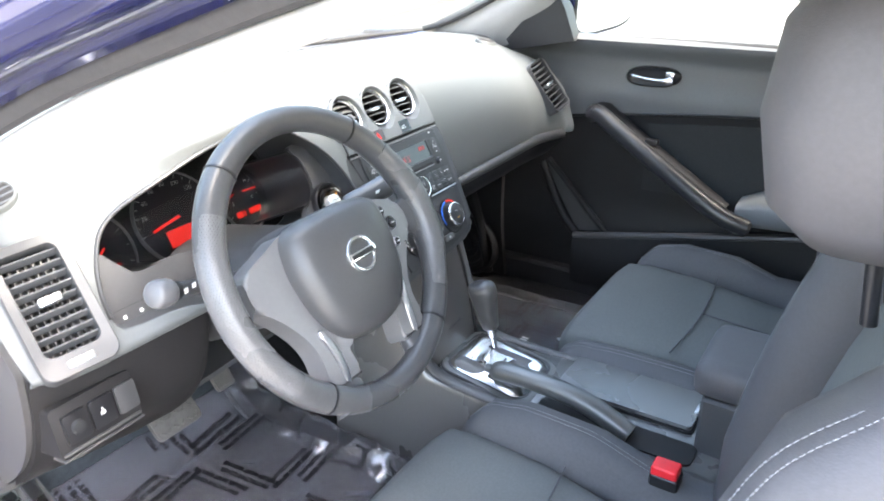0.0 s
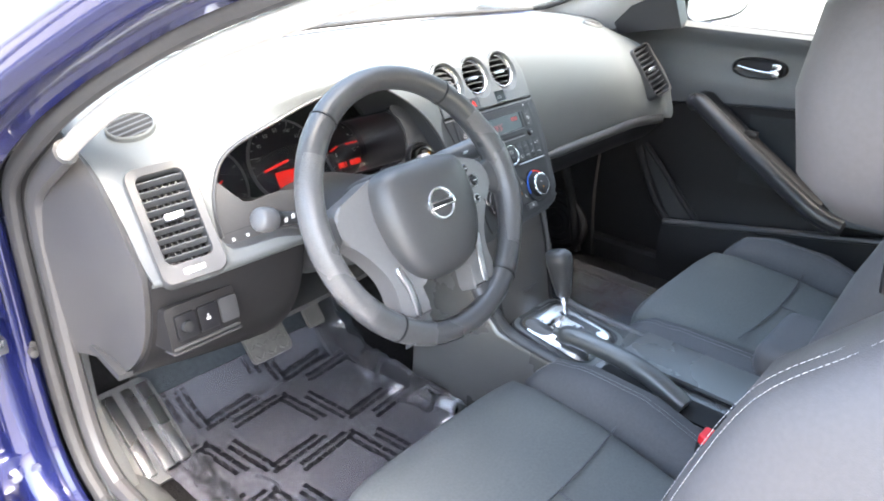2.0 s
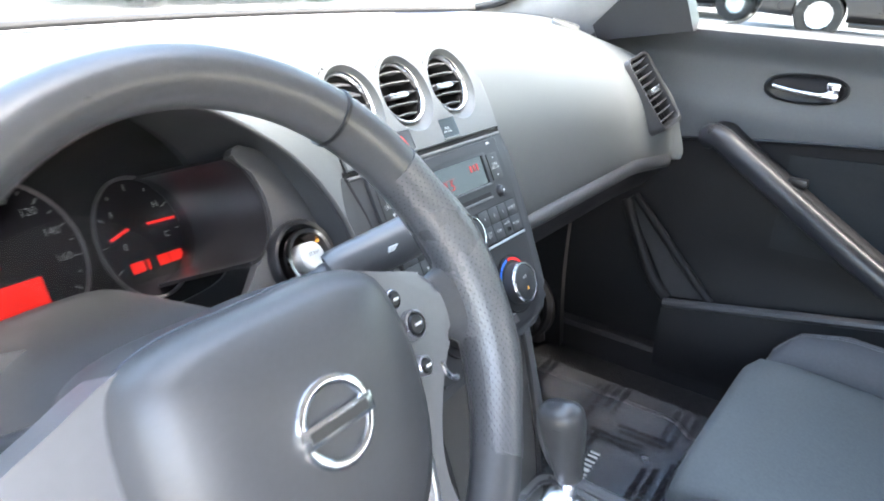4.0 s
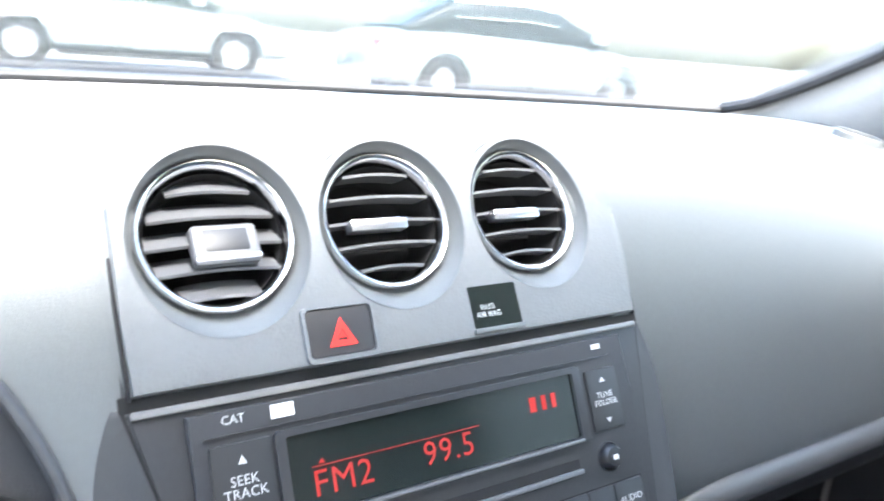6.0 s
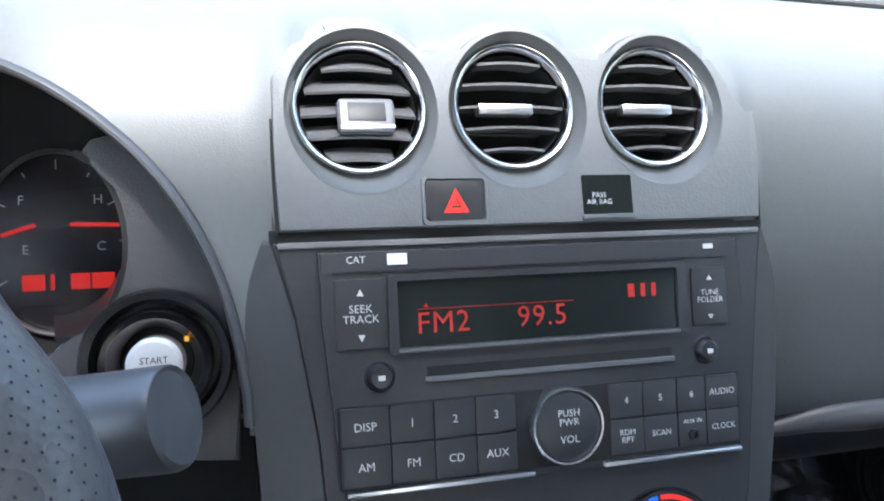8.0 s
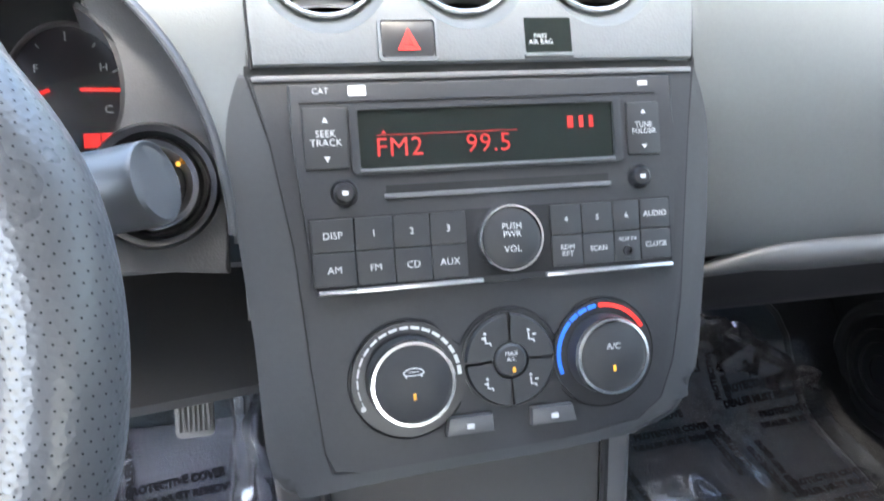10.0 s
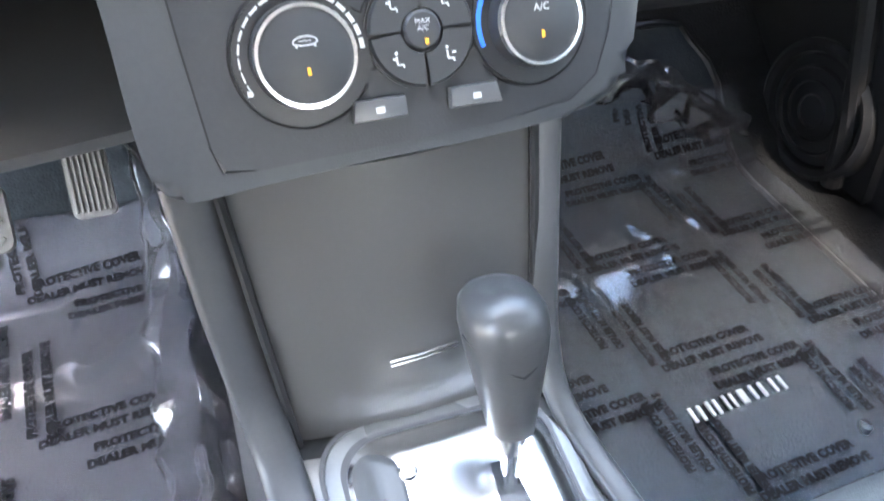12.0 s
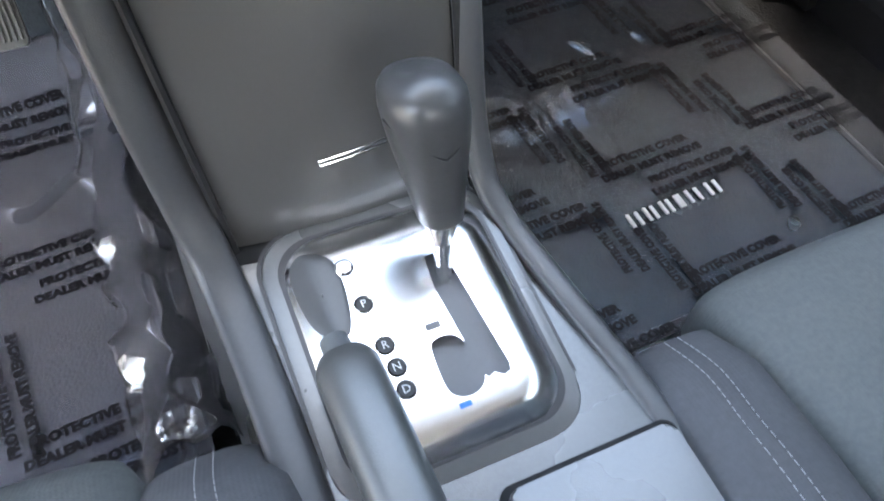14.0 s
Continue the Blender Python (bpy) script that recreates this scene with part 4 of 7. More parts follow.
part("indicator", prism([(-0.0612, 0.0425), (-0.0586, 0.0425), (-0.0599, 0.0444)], 0.0036, 0.0038), REDDIM, disp)


part("key_recess", box(-0.1014, 0.0990, -0.0350, 0.0012, 0.0015, 0.0031), VOID, radio, "dark recess round the keys")


def key(x0, x1, y0, y1, texts, size=0.0046, up=0.0040, parent=None):
    k = part("button", prism(rounded(x0, x1, y0, y1, 0.0008, 2), 0.0015, up, 0.0006), BUTTON, parent or radio)
    for body, tx, ty in texts:
        part("writing", lettering(body, size, shift(tx, ty, up + 0.0003)), PRINT, k)
    return k


key(-0.1005, -0.0780, 0.0258, 0.0565, [("SEEK\nTRACK", -0.0893, 0.0410)], 0.0050)
key(0.0755, 0.0950, 0.0252, 0.0540, [("TUNE\nFOLDER", 0.0852, 0.0398)], 0.0040)
for x, y0, y1 in ((-0.0893, 0.0520, 0.0490), (-0.0893, 0.0290, 0.0320), (0.0852, 0.0500, 0.0478), (0.0852, 0.0285, 0.0307)):
    part("arrow", prism([(x - 0.0016, min(y0, y1)), (x + 0.0016, min(y0, y1)), (x, max(y0, y1))] if y0 > y1 else [(x - 0.0016, max(y0, y1)), (x, min(y0, y1)), (x + 0.0016, max(y0, y1))], 0.0040, 0.0044), PRINT, radio)
part("writing", lettering("CAT", 0.0044, shift(-0.0905, 0.0648, 0.0031)), PRINT, radio)
part("label_strip", box(-0.0765, -0.0675, 0.0622, 0.0672, 0.0028, 0.0034), WHITE, radio, "small white sticker")
part("writing_bar", box(0.0835, 0.0890, 0.0634, 0.0658, 0.0028, 0.0031), PRINT, radio)
part("slot", box(-0.0605, 0.0630, 0.0118, 0.0160, 0.0022, 0.0031), VOID, radio, "dark disc slot")
part("slot_edge", box(-0.0615, 0.0640, 0.0093, 0.0116, 0.0026, 0.0046, 0.0006), TRIM, radio, "grey lower lip of the slot")
for x in (-0.0818, 0.0815):
    k = part("round_button", lathe([(0, 0.0076), (0.0044, 0.0072), (0.0056, 0.0055), (0.0060, 0.002)], 28, cx=x, cy=0.0132), BLACK, radio)
    part("collar", lathe([(0.0062, 0.0026), (0.0066, 0.0036), (0.0072, 0.0026)], 28, cx=x, cy=0.0132), STACK, k)
    part("mark", box(x - 0.0015, x + 0.0015, 0.0120, 0.0142, 0.0076, 0.0079), PRINT, k)
rows = [(("DISP", "1", "2", "3"), 0.0004, -0.0164), (("AM", "FM", "CD", "AUX"), -0.0168, -0.0342)]
lefts = [-0.1005, -0.0785, -0.0585, -0.0390, -0.0195]
for names, y1, y0 in rows:
    for i, nm in enumerate(names):
        key(lefts[i] + 0.0002, lefts[i + 1] - 0.0002, y0, y1, [(nm, (lefts[i] + lefts[i + 1]) / 2, (y0 + y1) / 2 - 0.0002)], 0.0052)
rights = [0.0275, 0.0455, 0.0640, 0.0800, 0.0985]
for names, y1, y0, s in ((("4", "5", "6", "AUDIO"), 0.0004, -0.0160, 0.0045), (("RDM\nRPT", "SCAN", "AUX IN", "CLOCK"), -0.0164, -0.0332, 0.0040)):
    for i, nm in enumerate(names):
        up = 0.004 if nm == "AUX IN" else 0
        key(rights[i] + 0.0002, rights[i + 1] - 0.0002, y0, y1, [(nm, (rights[i] + rights[i + 1]) / 2, (y0 + y1) / 2 + up)], s if nm != "AUX IN" else 0.0031)
part("socket", lathe([(0.0030, 0.0046), (0.0028, 0.0056), (0.0018, 0.0056), (0.0016, 0.0040), (0, 0.0040)], 20, cx=0.0720, cy=-0.0275), BLACK, radio, "small round input socket")
for x0, x1 in ((-0.0985, -0.0120), (0.0235, 0.0985)):
    part("lower_edge", box(x0, x1, -0.0378, -0.0356, 0.0015, 0.0055, 0.0005), SATIN, radio, "bright lower edge")
vol = part("volume_knob", lathe([(0, 0.0118), (0.0140, 0.0116), (0.0160, 0.0105)], 48, cx=0.0030, cy=-0.0153), BUTTON, radio, "round volume knob")
part("ring", lathe([(0.0160, 0.0095), (0.0164, 0.0118), (0.0174, 0.0119), (0.0180, 0.0104), (0.0184, 0.002)], 64, cx=0.0030, cy=-0.0153), CHROME, vol, "chrome ring")
part("writing", lettering("PUSH\nPWR", 0.0046, shift(0.0030, -0.0113, 0.0121)), PRINT, vol)
part("writing", lettering("VOL", 0.0050, shift(0.0030, -0.0212, 0.0121)), PRINT, vol)

# the climate panel
clim = thing("climate_panel", "heater panel with two chrome-ringed knobs", "heater controls", turn=FACE @ shift(0, 0, 0.0008))
part("mode_recess", prism(circle(0.0262, 56, 0.0004, -0.0812), 0.0, 0.0012, 0.0004), BLACK, clim)
part("recess", prism(circle(0.0303, 56, -0.0550, -0.0857), 0.0, 0.0022, 0.0008), BLACK, clim)
part("recess", prism(circle(0.0292, 56, 0.0548, -0.0828), 0.0, 0.0022, 0.0008), BLACK, clim)


def knob(cx, cy, r):
    k = part("knob", lathe([(0, 0.0148), (r - 0.0030, 0.0146), (r - 0.0012, 0.0138)], 56, cx=cx, cy=cy), BUTTON, clim, "round knob")
    part("ring", lathe([(r - 0.0014, 0.0132), (r - 0.0010, 0.0150), (r + 0.0006, 0.0149), (r + 0.0013, 0.0126)], 64, cx=cx, cy=cy), CHROME, k, "chrome ring")
    part("skirt", lathe([(r + 0.0013, 0.0126), (r + 0.0020, 0.002)], 64, cx=cx, cy=cy), BUTTON, k, "dark knob skirt")
    part("lamp", box(cx - 0.0007, cx + 0.0007, cy - 0.0080, cy - 0.0048, 0.0147, 0.0151), AMBER, k, "amber lamp")
    return k


kl = knob(-0.0548, -0.0857, 0.0212)
part("symbol", joined(sweep([(-0.0546 + 0.0052 * math.cos(radians(15 * i)), -0.0800 + 0.0013 * math.sin(radians(15 * i)) + 0.0012 * max(0.0, math.sin(radians(15 * i))), 0.0149) for i in range(24)], 0.00028, 0.0002, n=4, closed=True), box(-0.0572, -0.0520, -0.0796, -0.0792, 0.0147, 0.0151), box(-0.0590, -0.0582, -0.0822, -0.0812, 0.0147, 0.0151), box(-0.0510, -0.0502, -0.0822, -0.0812, 0.0147, 0.0151)), PRINT, kl)
kr = knob(0.0552, -0.0830, 0.0200)
part("writing", lettering("A/C", 0.0048, shift(0.0552, -0.0775, 0.0149)), PRINT, kr)
for i in range(17):
    a = radians(205 - i * 12.5)
    w = 0.0004 + 0.0010 * (i / 16)
    cx, cy, r = -0.0550, -0.0857, 0.0272
    part("scale_mark", box(-0.0023, 0.0023, -0.75 * w, 0.75 * w, 0.0022, 0.0026, m=shift(cx + r * math.cos(a), cy + r * math.sin(a), 0) @ Matrix.Rotation(a + math.pi / 2, 4, "Z")), PRINT, clim)
part("fan_mark", box(-0.0812, -0.0788, -0.1000, -0.0975, 0.0022, 0.0026), PRINT, clim)
for i in range(8):
    part("cold_mark", lathe([(0.0254, 0.0022), (0.0254, 0.0028), (0.0276, 0.0028), (0.0276, 0.0022)], 10, cx=0.0548, cy=-0.0828, a0=radians(97 + i * 13), a1=radians(97 + i * 13 + (12.9 if i > 2 else 11.2))), BLUEP, clim, "blue cold scale")
part("hot_band", lathe([(0.0254, 0.0022), (0.0254, 0.0028), (0.0276, 0.0028), (0.0276, 0.0022)], 24, cx=0.0548, cy=-0.0828, a0=radians(28), a1=radians(94)), REDP, clim, "red hot scale")
for cx, cy, r, a0, a1 in ((-0.0550, -0.0857, 0.0316, 62, 330), (0.0004, -0.0812, 0.0285, 22, 158), (0.0548, -0.0828, 0.0306, -145, 118)):
    part("joint_line", sweep([(cx + r * math.cos(radians(a0 + (a1 - a0) * i / 40)), cy + r * math.sin(radians(a0 + (a1 - a0) * i / 40)), 0.0006) for i in range(41)], 0.0005, 0.0005, n=5), VOID, clim, "fine dark joint")
for x0, y0, x1, y1 in ((-0.0402, -0.0578, -0.0260, -0.0705), (0.0268, -0.0705, 0.0404, -0.0558)):
    part("joint_line", sweep([(x0, y0, 0.0006), ((x0 + x1) / 2, (y0 + y1) / 2 - 0.002, 0.0006), (x1, y1, 0.0006)], 0.0005, 0.0005, n=5), VOID, clim)
for q in range(4):
    a0, a1 = radians(q * 90 + 3), radians(q * 90 + 87)
    part("mode_button", lathe([(0.0098, 0.0015), (0.0100, 0.0042), (0.0240, 0.0042), (0.0250, 0.0030), (0.0252, 0.0015)], 18, cx=0.0004, cy=-0.0812, a0=a0, a1=a1), BUTTON, clim)
    am = (a0 + a1) / 2
    px, py = 0.0004 + 0.0172 * math.cos(am), -0.0812 + 0.0172 * math.sin(am)
    seat_x, flip = px - 0.0004, (1 if q in (0, 3) else -1)
    part("mode_mark", joined(sweep([(seat_x - 0.0012, py + 0.0020, 0.0045), (seat_x - 0.0010, py - 0.0016, 0.0045), (seat_x + 0.0016, py - 0.0018, 0.0045), (seat_x + 0.0019, py - 0.0032, 0.0045)], 0.00045, 0.0002, n=6), lathe([(0, 0.0004), (0.0007, 0.0003), (0.0008, 0)], 10, shift(seat_x - 0.0011, py + 0.0034, 0.0043)), sweep([(seat_x + 0.0030 * flip, py + 0.0010, 0.0045), (seat_x + 0.0012 * flip, py + 0.0008, 0.0045)], 0.0005, 0.0002, n=6)), PRINT, clim)
mb = part("centre_button", lathe([(0, 0.0056), (0.0078, 0.0054), (0.0090, 0.0042), (0.0094, 0.0015)], 36, cx=0.0004, cy=-0.0812), BUTTON, clim)
part("writing", lettering("MAX\nA/C", 0.0034, shift(0.0004, -0.0788, 0.0058)), PRINT, mb)
part("lamp", box(0.0008, 0.0023, -0.0875, -0.0848, 0.0052, 0.0060), AMBER, mb, "amber lamp")
for x0, x1, sk in ((-0.0375, -0.0112, 1), (0.0100, 0.0360, -1)):
    k = part("key", prism([(x0, -0.1180), (x1, -0.1180), (x1 - (0.0005 if sk > 0 else 0.002), -0.1085), (x0 + (0.002 if sk > 0 else 0.0005), -0.1085)], 0.0, 0.0055, 0.0015), VENTTRIM, clim)
    part("mark", box((x0 + x1) / 2 - 0.002, (x0 + x1) / 2 + 0.002, -0.1150, -0.1122, 0.0056, 0.0060), PRINT, k)


# ---- centre console ----
console = thing("centre_console", "grey plastic centre console between the seats", "console", (0, -0.3, FLOOR))


def console_ring(y, xl, xr, top, foot, splay):
    """A cross-section: flat top, rounded shoulders, sides that splay towards the floor."""
    r = 0.016
    pts = []
    for i in range(5):
        a = radians(90 + 90 * i / 4)
        pts.append((xl + r + r * math.cos(a), top - r + r * math.sin(a)))
    pts += [(xl - splay * 0.45, (top + foot) / 2), (xl - splay, foot), (xr + splay, foot), (xr + splay * 0.45, (top + foot) / 2)]
    for i in range(5):
        a = radians(0 + 90 * i / 4)
        pts.append((xr - r + r * math.cos(a), top - r + r * math.sin(a)))
    return [Vector((x, y, z)) for x, z in pts]


secs = [(0.10, -0.114, 0.070, 0.64, 0.28, 0.018), (-0.015, -0.113, 0.069, 0.62, 0.28, 0.018), (-0.06, -0.107, 0.068, 0.535, 0.28, 0.022), (-0.085, -0.103, 0.070, 0.503, 0.28, 0.028),
        (-0.12, -0.099, 0.079, 0.497, 0.28, 0.030), (-0.20, -0.095, 0.093, 0.488, 0.28, 0.032), (-0.27, -0.094, 0.108, 0.482, 0.28, 0.028),
        (-0.36, -0.096, 0.118, 0.480, 0.28, 0.018), (-0.50, -0.100, 0.120, 0.480, 0.28, 0.010), (-0.90, -0.104, 0.120, 0.47, 0.28, 0.006)]
part("body", rings_bm([console_ring(*s) for s in secs]), CONSOLE, console, sharp=45)
# long raised rails on both sides
left_rail = curve([(-0.1130, -0.040, 0.668), (-0.1080, -0.062, 0.600), (-0.1010, -0.083, 0.537), (-0.0955, -0.115, 0.506), (-0.0910, -0.19, 0.493), (-0.0895, -0.30, 0.484), (-0.092, -0.45, 0.480), (-0.096, -0.60, 0.476)], 6)
right_rail = curve([(0.065, -0.045, 0.678), (0.064, -0.066, 0.610), (0.064, -0.088, 0.545), (0.069, -0.118, 0.507), (0.085, -0.19, 0.489), (0.100, -0.275, 0.478), (0.108, -0.45, 0.474), (0.108, -0.60, 0.470)], 6)
part("side_rail", sweep([p + Vector((-0.003, 0, 0)) for p in left_rail], 0.0125, 0.0055, n=18, power=0.8), DASH_LOW, console, "satin grey side rail")
part("side_rail", sweep([p + Vector((0.003, 0, 0)) for p in right_rail], 0.0085, 0.0055, n=18, power=0.8), VENTTRIM, console, "satin grey side rail")


def cubby(u, v):
    a = Vector((-0.1000, -0.042, 0.668)).lerp(Vector((0.058, -0.046, 0.674)), u)
    b = Vector((-0.0840, -0.087, 0.505)).lerp(Vector((0.057, -0.087, 0.505)), u)
    p = a.lerp(b, v)
    p.y -= 0.010 * math.sin(math.pi * u) * (1 - 0.4 * v) + 0.004 * math.sin(math.pi * v)
    return p


part("cubby_door", sheet(cubby, 18, 18, -0.01), CUBBY, console, "dark satin storage door")
part("cubby_recess", sheet(lambda u, v: cubby(-0.07 + 1.14 * u, v) + Vector((0, 0.013, 0)), 10, 10, -0.006), VOID, console)
part("cubby_joint", sweep([cubby(1.018, i / 12) + Vector((0, -0.003, 0)) for i in range(13)], 0.0026, 0.0026, n=6), VOID, console, "dark joint beside the storage door")
part("cubby_recess_floor", sheet(lambda u, v: cubby(-0.05 + 1.10 * u, 1.0) + Vector((0, 0.012 - 0.022 * v, -0.004 - 0.004 * v)), 10, 3, 0.004), VOID, console)
part("cubby_joint", sweep([cubby(-0.018, i / 12) + Vector((0, -0.003, 0)) for i in range(13)], 0.0026, 0.0026, n=6), VOID, console, "dark joint beside the storage door")
strip = [(0.405 + 0.275 * i / 8, 0.700 - 0.015 * i / 8) for i in range(9)]
frame_line = [cubby(u, v - 0.0095) + Vector((0, -0.0022, 0)) for u, v in strip] + [cubby(u, v + 0.0095) + Vector((0, -0.0022, 0)) for u, v in reversed(strip)]
pull = part("pull_strip", sweep([cubby(u, v) + Vector((0, -0.0012, 0)) for u, v in strip], 0.0012, 0.0010, n=8), VENTTRIM, console, "short metal pull strip")
part("pull_outline", sweep(frame_line, 0.00055, 0.00055, n=6, closed=True), CHROME, pull, "thin chrome outline")

# gear plate, in a frame that rises slightly towards the dashboard
GATE = Matrix.Translation((-0.004, -0.172, 0.4985)) @ Matrix.Rotation(radians(9), 4, "X")
plate = thing("gear_plate", "polished metal gear selector plate in a dark bezel", "gear plate", turn=GATE)
part("outer_groove", prism(rounded(-0.0765, 0.0738, -0.0895, 0.0845, 0.028, 8), -0.02, -0.0040), BLACK, plate, "dark joint round the bezel")
part("bezel", prism(rounded(-0.0740, 0.0708, -0.0865, 0.0815, 0.026, 8), -0.02, -0.0016, 0.0020, 4), CONSOLE, plate)
part("groove", prism(rounded(-0.0655, 0.0645, -0.0772, 0.0748, 0.024, 8), -0.006, -0.0012), BLACK, plate)
slot = [(0.0163, 0.0341), (0.0215, 0.0345), (0.0290, 0.0265), (0.0353, -0.0420), (0.0340, -0.0462), (0.0300, -0.0473), (0.0255, -0.0440), (0.0215, -0.0455), (0.0185, -0.0422), (0.0172, -0.0230), (0.0141, 0.0138)]
hook = [(p.x, p.y) for p in curve([(-0.0018, -0.0200, 0), (0.0030, -0.0150, 0), (0.0110, -0.0155, 0), (0.0160, -0.0200, 0), (0.0190, -0.0300, 0), (0.0200, -0.0430, 0), (0.0140, -0.0500, 0), (0.0040, -0.0505, 0), (-0.0025, -0.0430, 0)], 4, closed=True)]
PROFILE = ((0.0, -0.0024), (0.0010, -0.0014), (0.0035, 0.0006), (0.0075, 0.0036), (0.0115, 0.0062), (0.0155, 0.0081), (0.0195, 0.0091), (0.0240, 0.0095))
rims = [[Vector((x, y, z)) for x, y in rounded(-0.0640 + d, 0.0630 - d, -0.0760 + 0.75 * d, 0.0735 - d, max(0.027 - 0.6 * d, 0.008), 8)] for d, z in ((0.0, -0.008), *PROFILE)]


def plate_z(x, y):
    """Height of the metal plate, which falls away towards its edges."""
    d = max(0.0, min(x + 0.0640, 0.0630 - x, (y + 0.0760) / 0.75, 0.0735 - y))
    for (d0, z0), (d1, z1) in zip(PROFILE, PROFILE[1:]):
        if d <= d1:
            return z0 + (z1 - z0) * (d - d0) / (d1 - d0)
    return PROFILE[-1][1]


top = rings_bm(rims)
part("metal_plate", cut(cut(top, prism(slot, -0.01, 0.03)), prism(hook, -0.01, 0.03)), PLATE, plate, "mirror-bright metal plate")
part("gate_floor", prism([(-0.006, 0.038), (0.038, 0.038), (0.038, -0.054), (-0.006, -0.054)], 0.0008, 0.0016), TRIM, plate, "grey floor of the selector gate")
# the plate's thumb recess; the dark it mirrors is painted as a patch
recess_edge = curve([(-0.0590, 0.0530, 0), (-0.0585, 0.0240, 0), (-0.0520, 0.0080, 0), (-0.0400, 0.0040, 0), (-0.0335, 0.0260, 0), (-0.0345, 0.0500, 0), (-0.0480, 0.0600, 0)], 5, closed=True)
mid = Vector((-0.0465, 0.0310, 0))
def recess_point(u, v):
    p = mid.lerp(recess_edge[round(u * len(recess_edge)) % len(recess_edge)], v)
    return p.x, p.y, plate_z(p.x, p.y) + 0.0004 - 0.0004 * smooth(0.9, 1.0, v)
part("recess_reflection", sheet(recess_point, len(recess_edge), 10, -0.001), VENTTRIM, plate, "thumb recess, its dark reflection put into the colour")
for body, x, y in (("P", -0.0268, 0.0180), ("R", -0.0245, -0.0088), ("N", -0.0230, -0.0226), ("D", -0.0228, -0.0358)):
    d = part("letter_disc", lathe([(0, 0.0103), (0.0044, 0.0103), (0.0046, 0.0094)], 24, cx=x, cy=y), BUTTON, plate)
    part("ring", lathe([(0.0043, 0.0102), (0.0049, 0.0109), (0.0057, 0.0094)], 24, cx=x, cy=y), DARKCHROME, d, "dark chrome ring")
    part("writing", lettering(body, 0.0066, shift(x, y, 0.0106)), WHITE, d)
part("release_cap", lathe([(0, 0.0118), (0.0040, 0.0115), (0.0056, 0.0096)], 24, cx=-0.0294, cy=0.0432), CHROME, plate)
part("gate_mark", box(0.0000, 0.0085, -0.0095, -0.0055, 0.0096, 0.0099), TRIM, plate)
part("gate_mark", box(0.0000, 0.0066, -0.0562, -0.0534, 0.0096, 0.0099), BLUEP, plate, "small blue mark")

lever = thing("gear_lever", "dark leather gear knob on a chrome shaft", "gear lever", (0.021, -0.150, 0.500))
axis = [Vector((0.0200, -0.1520, 0.497)), Vector((0.0205, -0.1470, 0.520)), Vector((0.0206, -0.1418, 0.545))]
part("shaft", sweep(axis, 0.0052, n=20), CHROME, lever, "chrome shaft")
part("collar", sweep([(0.0206, -0.1448, 0.5310), (0.0206, -0.1436, 0.5370), (0.0206, -0.1422, 0.5440), (0.0206, -0.1414, 0.5480)], [0.0060, 0.0078, 0.0094, 0.0100], n=24), CHROME, lever, "chrome collar")


def kp(t):
    return Vector((0.0206 - 0.0061 * t, -0.1414 + 0.0195 * t, 0.5465 + 0.0890 * t))


st = []
for t, a, b in ((0.0, 0.0100, 0.0110), (0.03, 0.0122, 0.0132), (0.20, 0.0143, 0.0158), (0.45, 0.0176, 0.0196), (0.66, 0.0204, 0.0226), (0.80, 0.0215, 0.0238), (0.90, 0.0207, 0.0230), (0.955, 0.0178, 0.0200), (0.99, 0.0115, 0.0130), (1.0, 0.0045, 0.0055)):
    st.append((kp(t), (a, 0, 0), (0, b, -0.004), 0.85))
part("knob", cushion(st, 36), KNOB, lever, "dark leather knob", sharp=60)
seam_line = []
for j in range(37):
    a = math.pi * (1.02 + 0.96 * j / 36)
    h = 0.60 + 0.19 * abs(math.cos(a)) ** 1.2
    r = 0.0198 + (h - 0.60) / 0.19 * 0.0018
    seam_line.append(kp(h) + Vector((r * math.cos(a), 1.11 * r * math.sin(a), -0.004 * math.sin(a))))
part("seam", sweep(seam_line, 0.0006, 0.0006, n=6), BLACK, lever)

brake = thing("handbrake", "dark handbrake lever lying along the console", "handbrake", (-0.06, -0.3, 0.48))
hb = curve([(-0.0535, -0.1880, 0.5190), (-0.0530, -0.22, 0.5225), (-0.0515, -0.30, 0.5200), (-0.054, -0.36, 0.5110), (-0.060, -0.425, 0.488)], 5)
part("grip", sweep(hb, [0.0135, 0.0155] + [0.0172] * (len(hb) - 3) + [0.015], [0.0120, 0.0135] + [0.0150] * (len(hb) - 3) + [0.014], n=26, power=0.85), GRIPPED, brake, "pale grey satin grip")
part("button", sweep([(-0.0545, -0.1750, 0.5185), (-0.0538, -0.1890, 0.5195)], [0.0076, 0.0090], n=20), DASH, brake, "pale push button")
part("slot", prism(rounded(-0.080, -0.028, -0.52, -0.27, 0.012), 0.4795, 0.4835), VOID, brake, "dark lever slot")

lid = thing("console_lid", "flat grey storage lid on the console", "lid", (0.06, -0.38, 0.48))
part("lid", prism(rounded(0.000, 0.1005, -0.500, -0.2755, 0.006), 0.474, 0.491, 0.003, 3), LID, lid)
part("shadow_gap", prism(rounded(-0.0035, 0.1040, -0.5035, -0.2710, 0.008), 0.470, 0.4842), VOID, lid)
part("latch", box(0.040, 0.066, -0.500, -0.494, 0.482, 0.494, 0.002), SATIN, lid)
armbox = thing("armrest", "padded grey armrest box behind the console lid", "armrest", (0.02, -0.7, 0.48))
part("box", box(-0.035, 0.108, -0.93, -0.512, 0.28, 0.572, 0.012, 3), DASH_LOW, armbox)
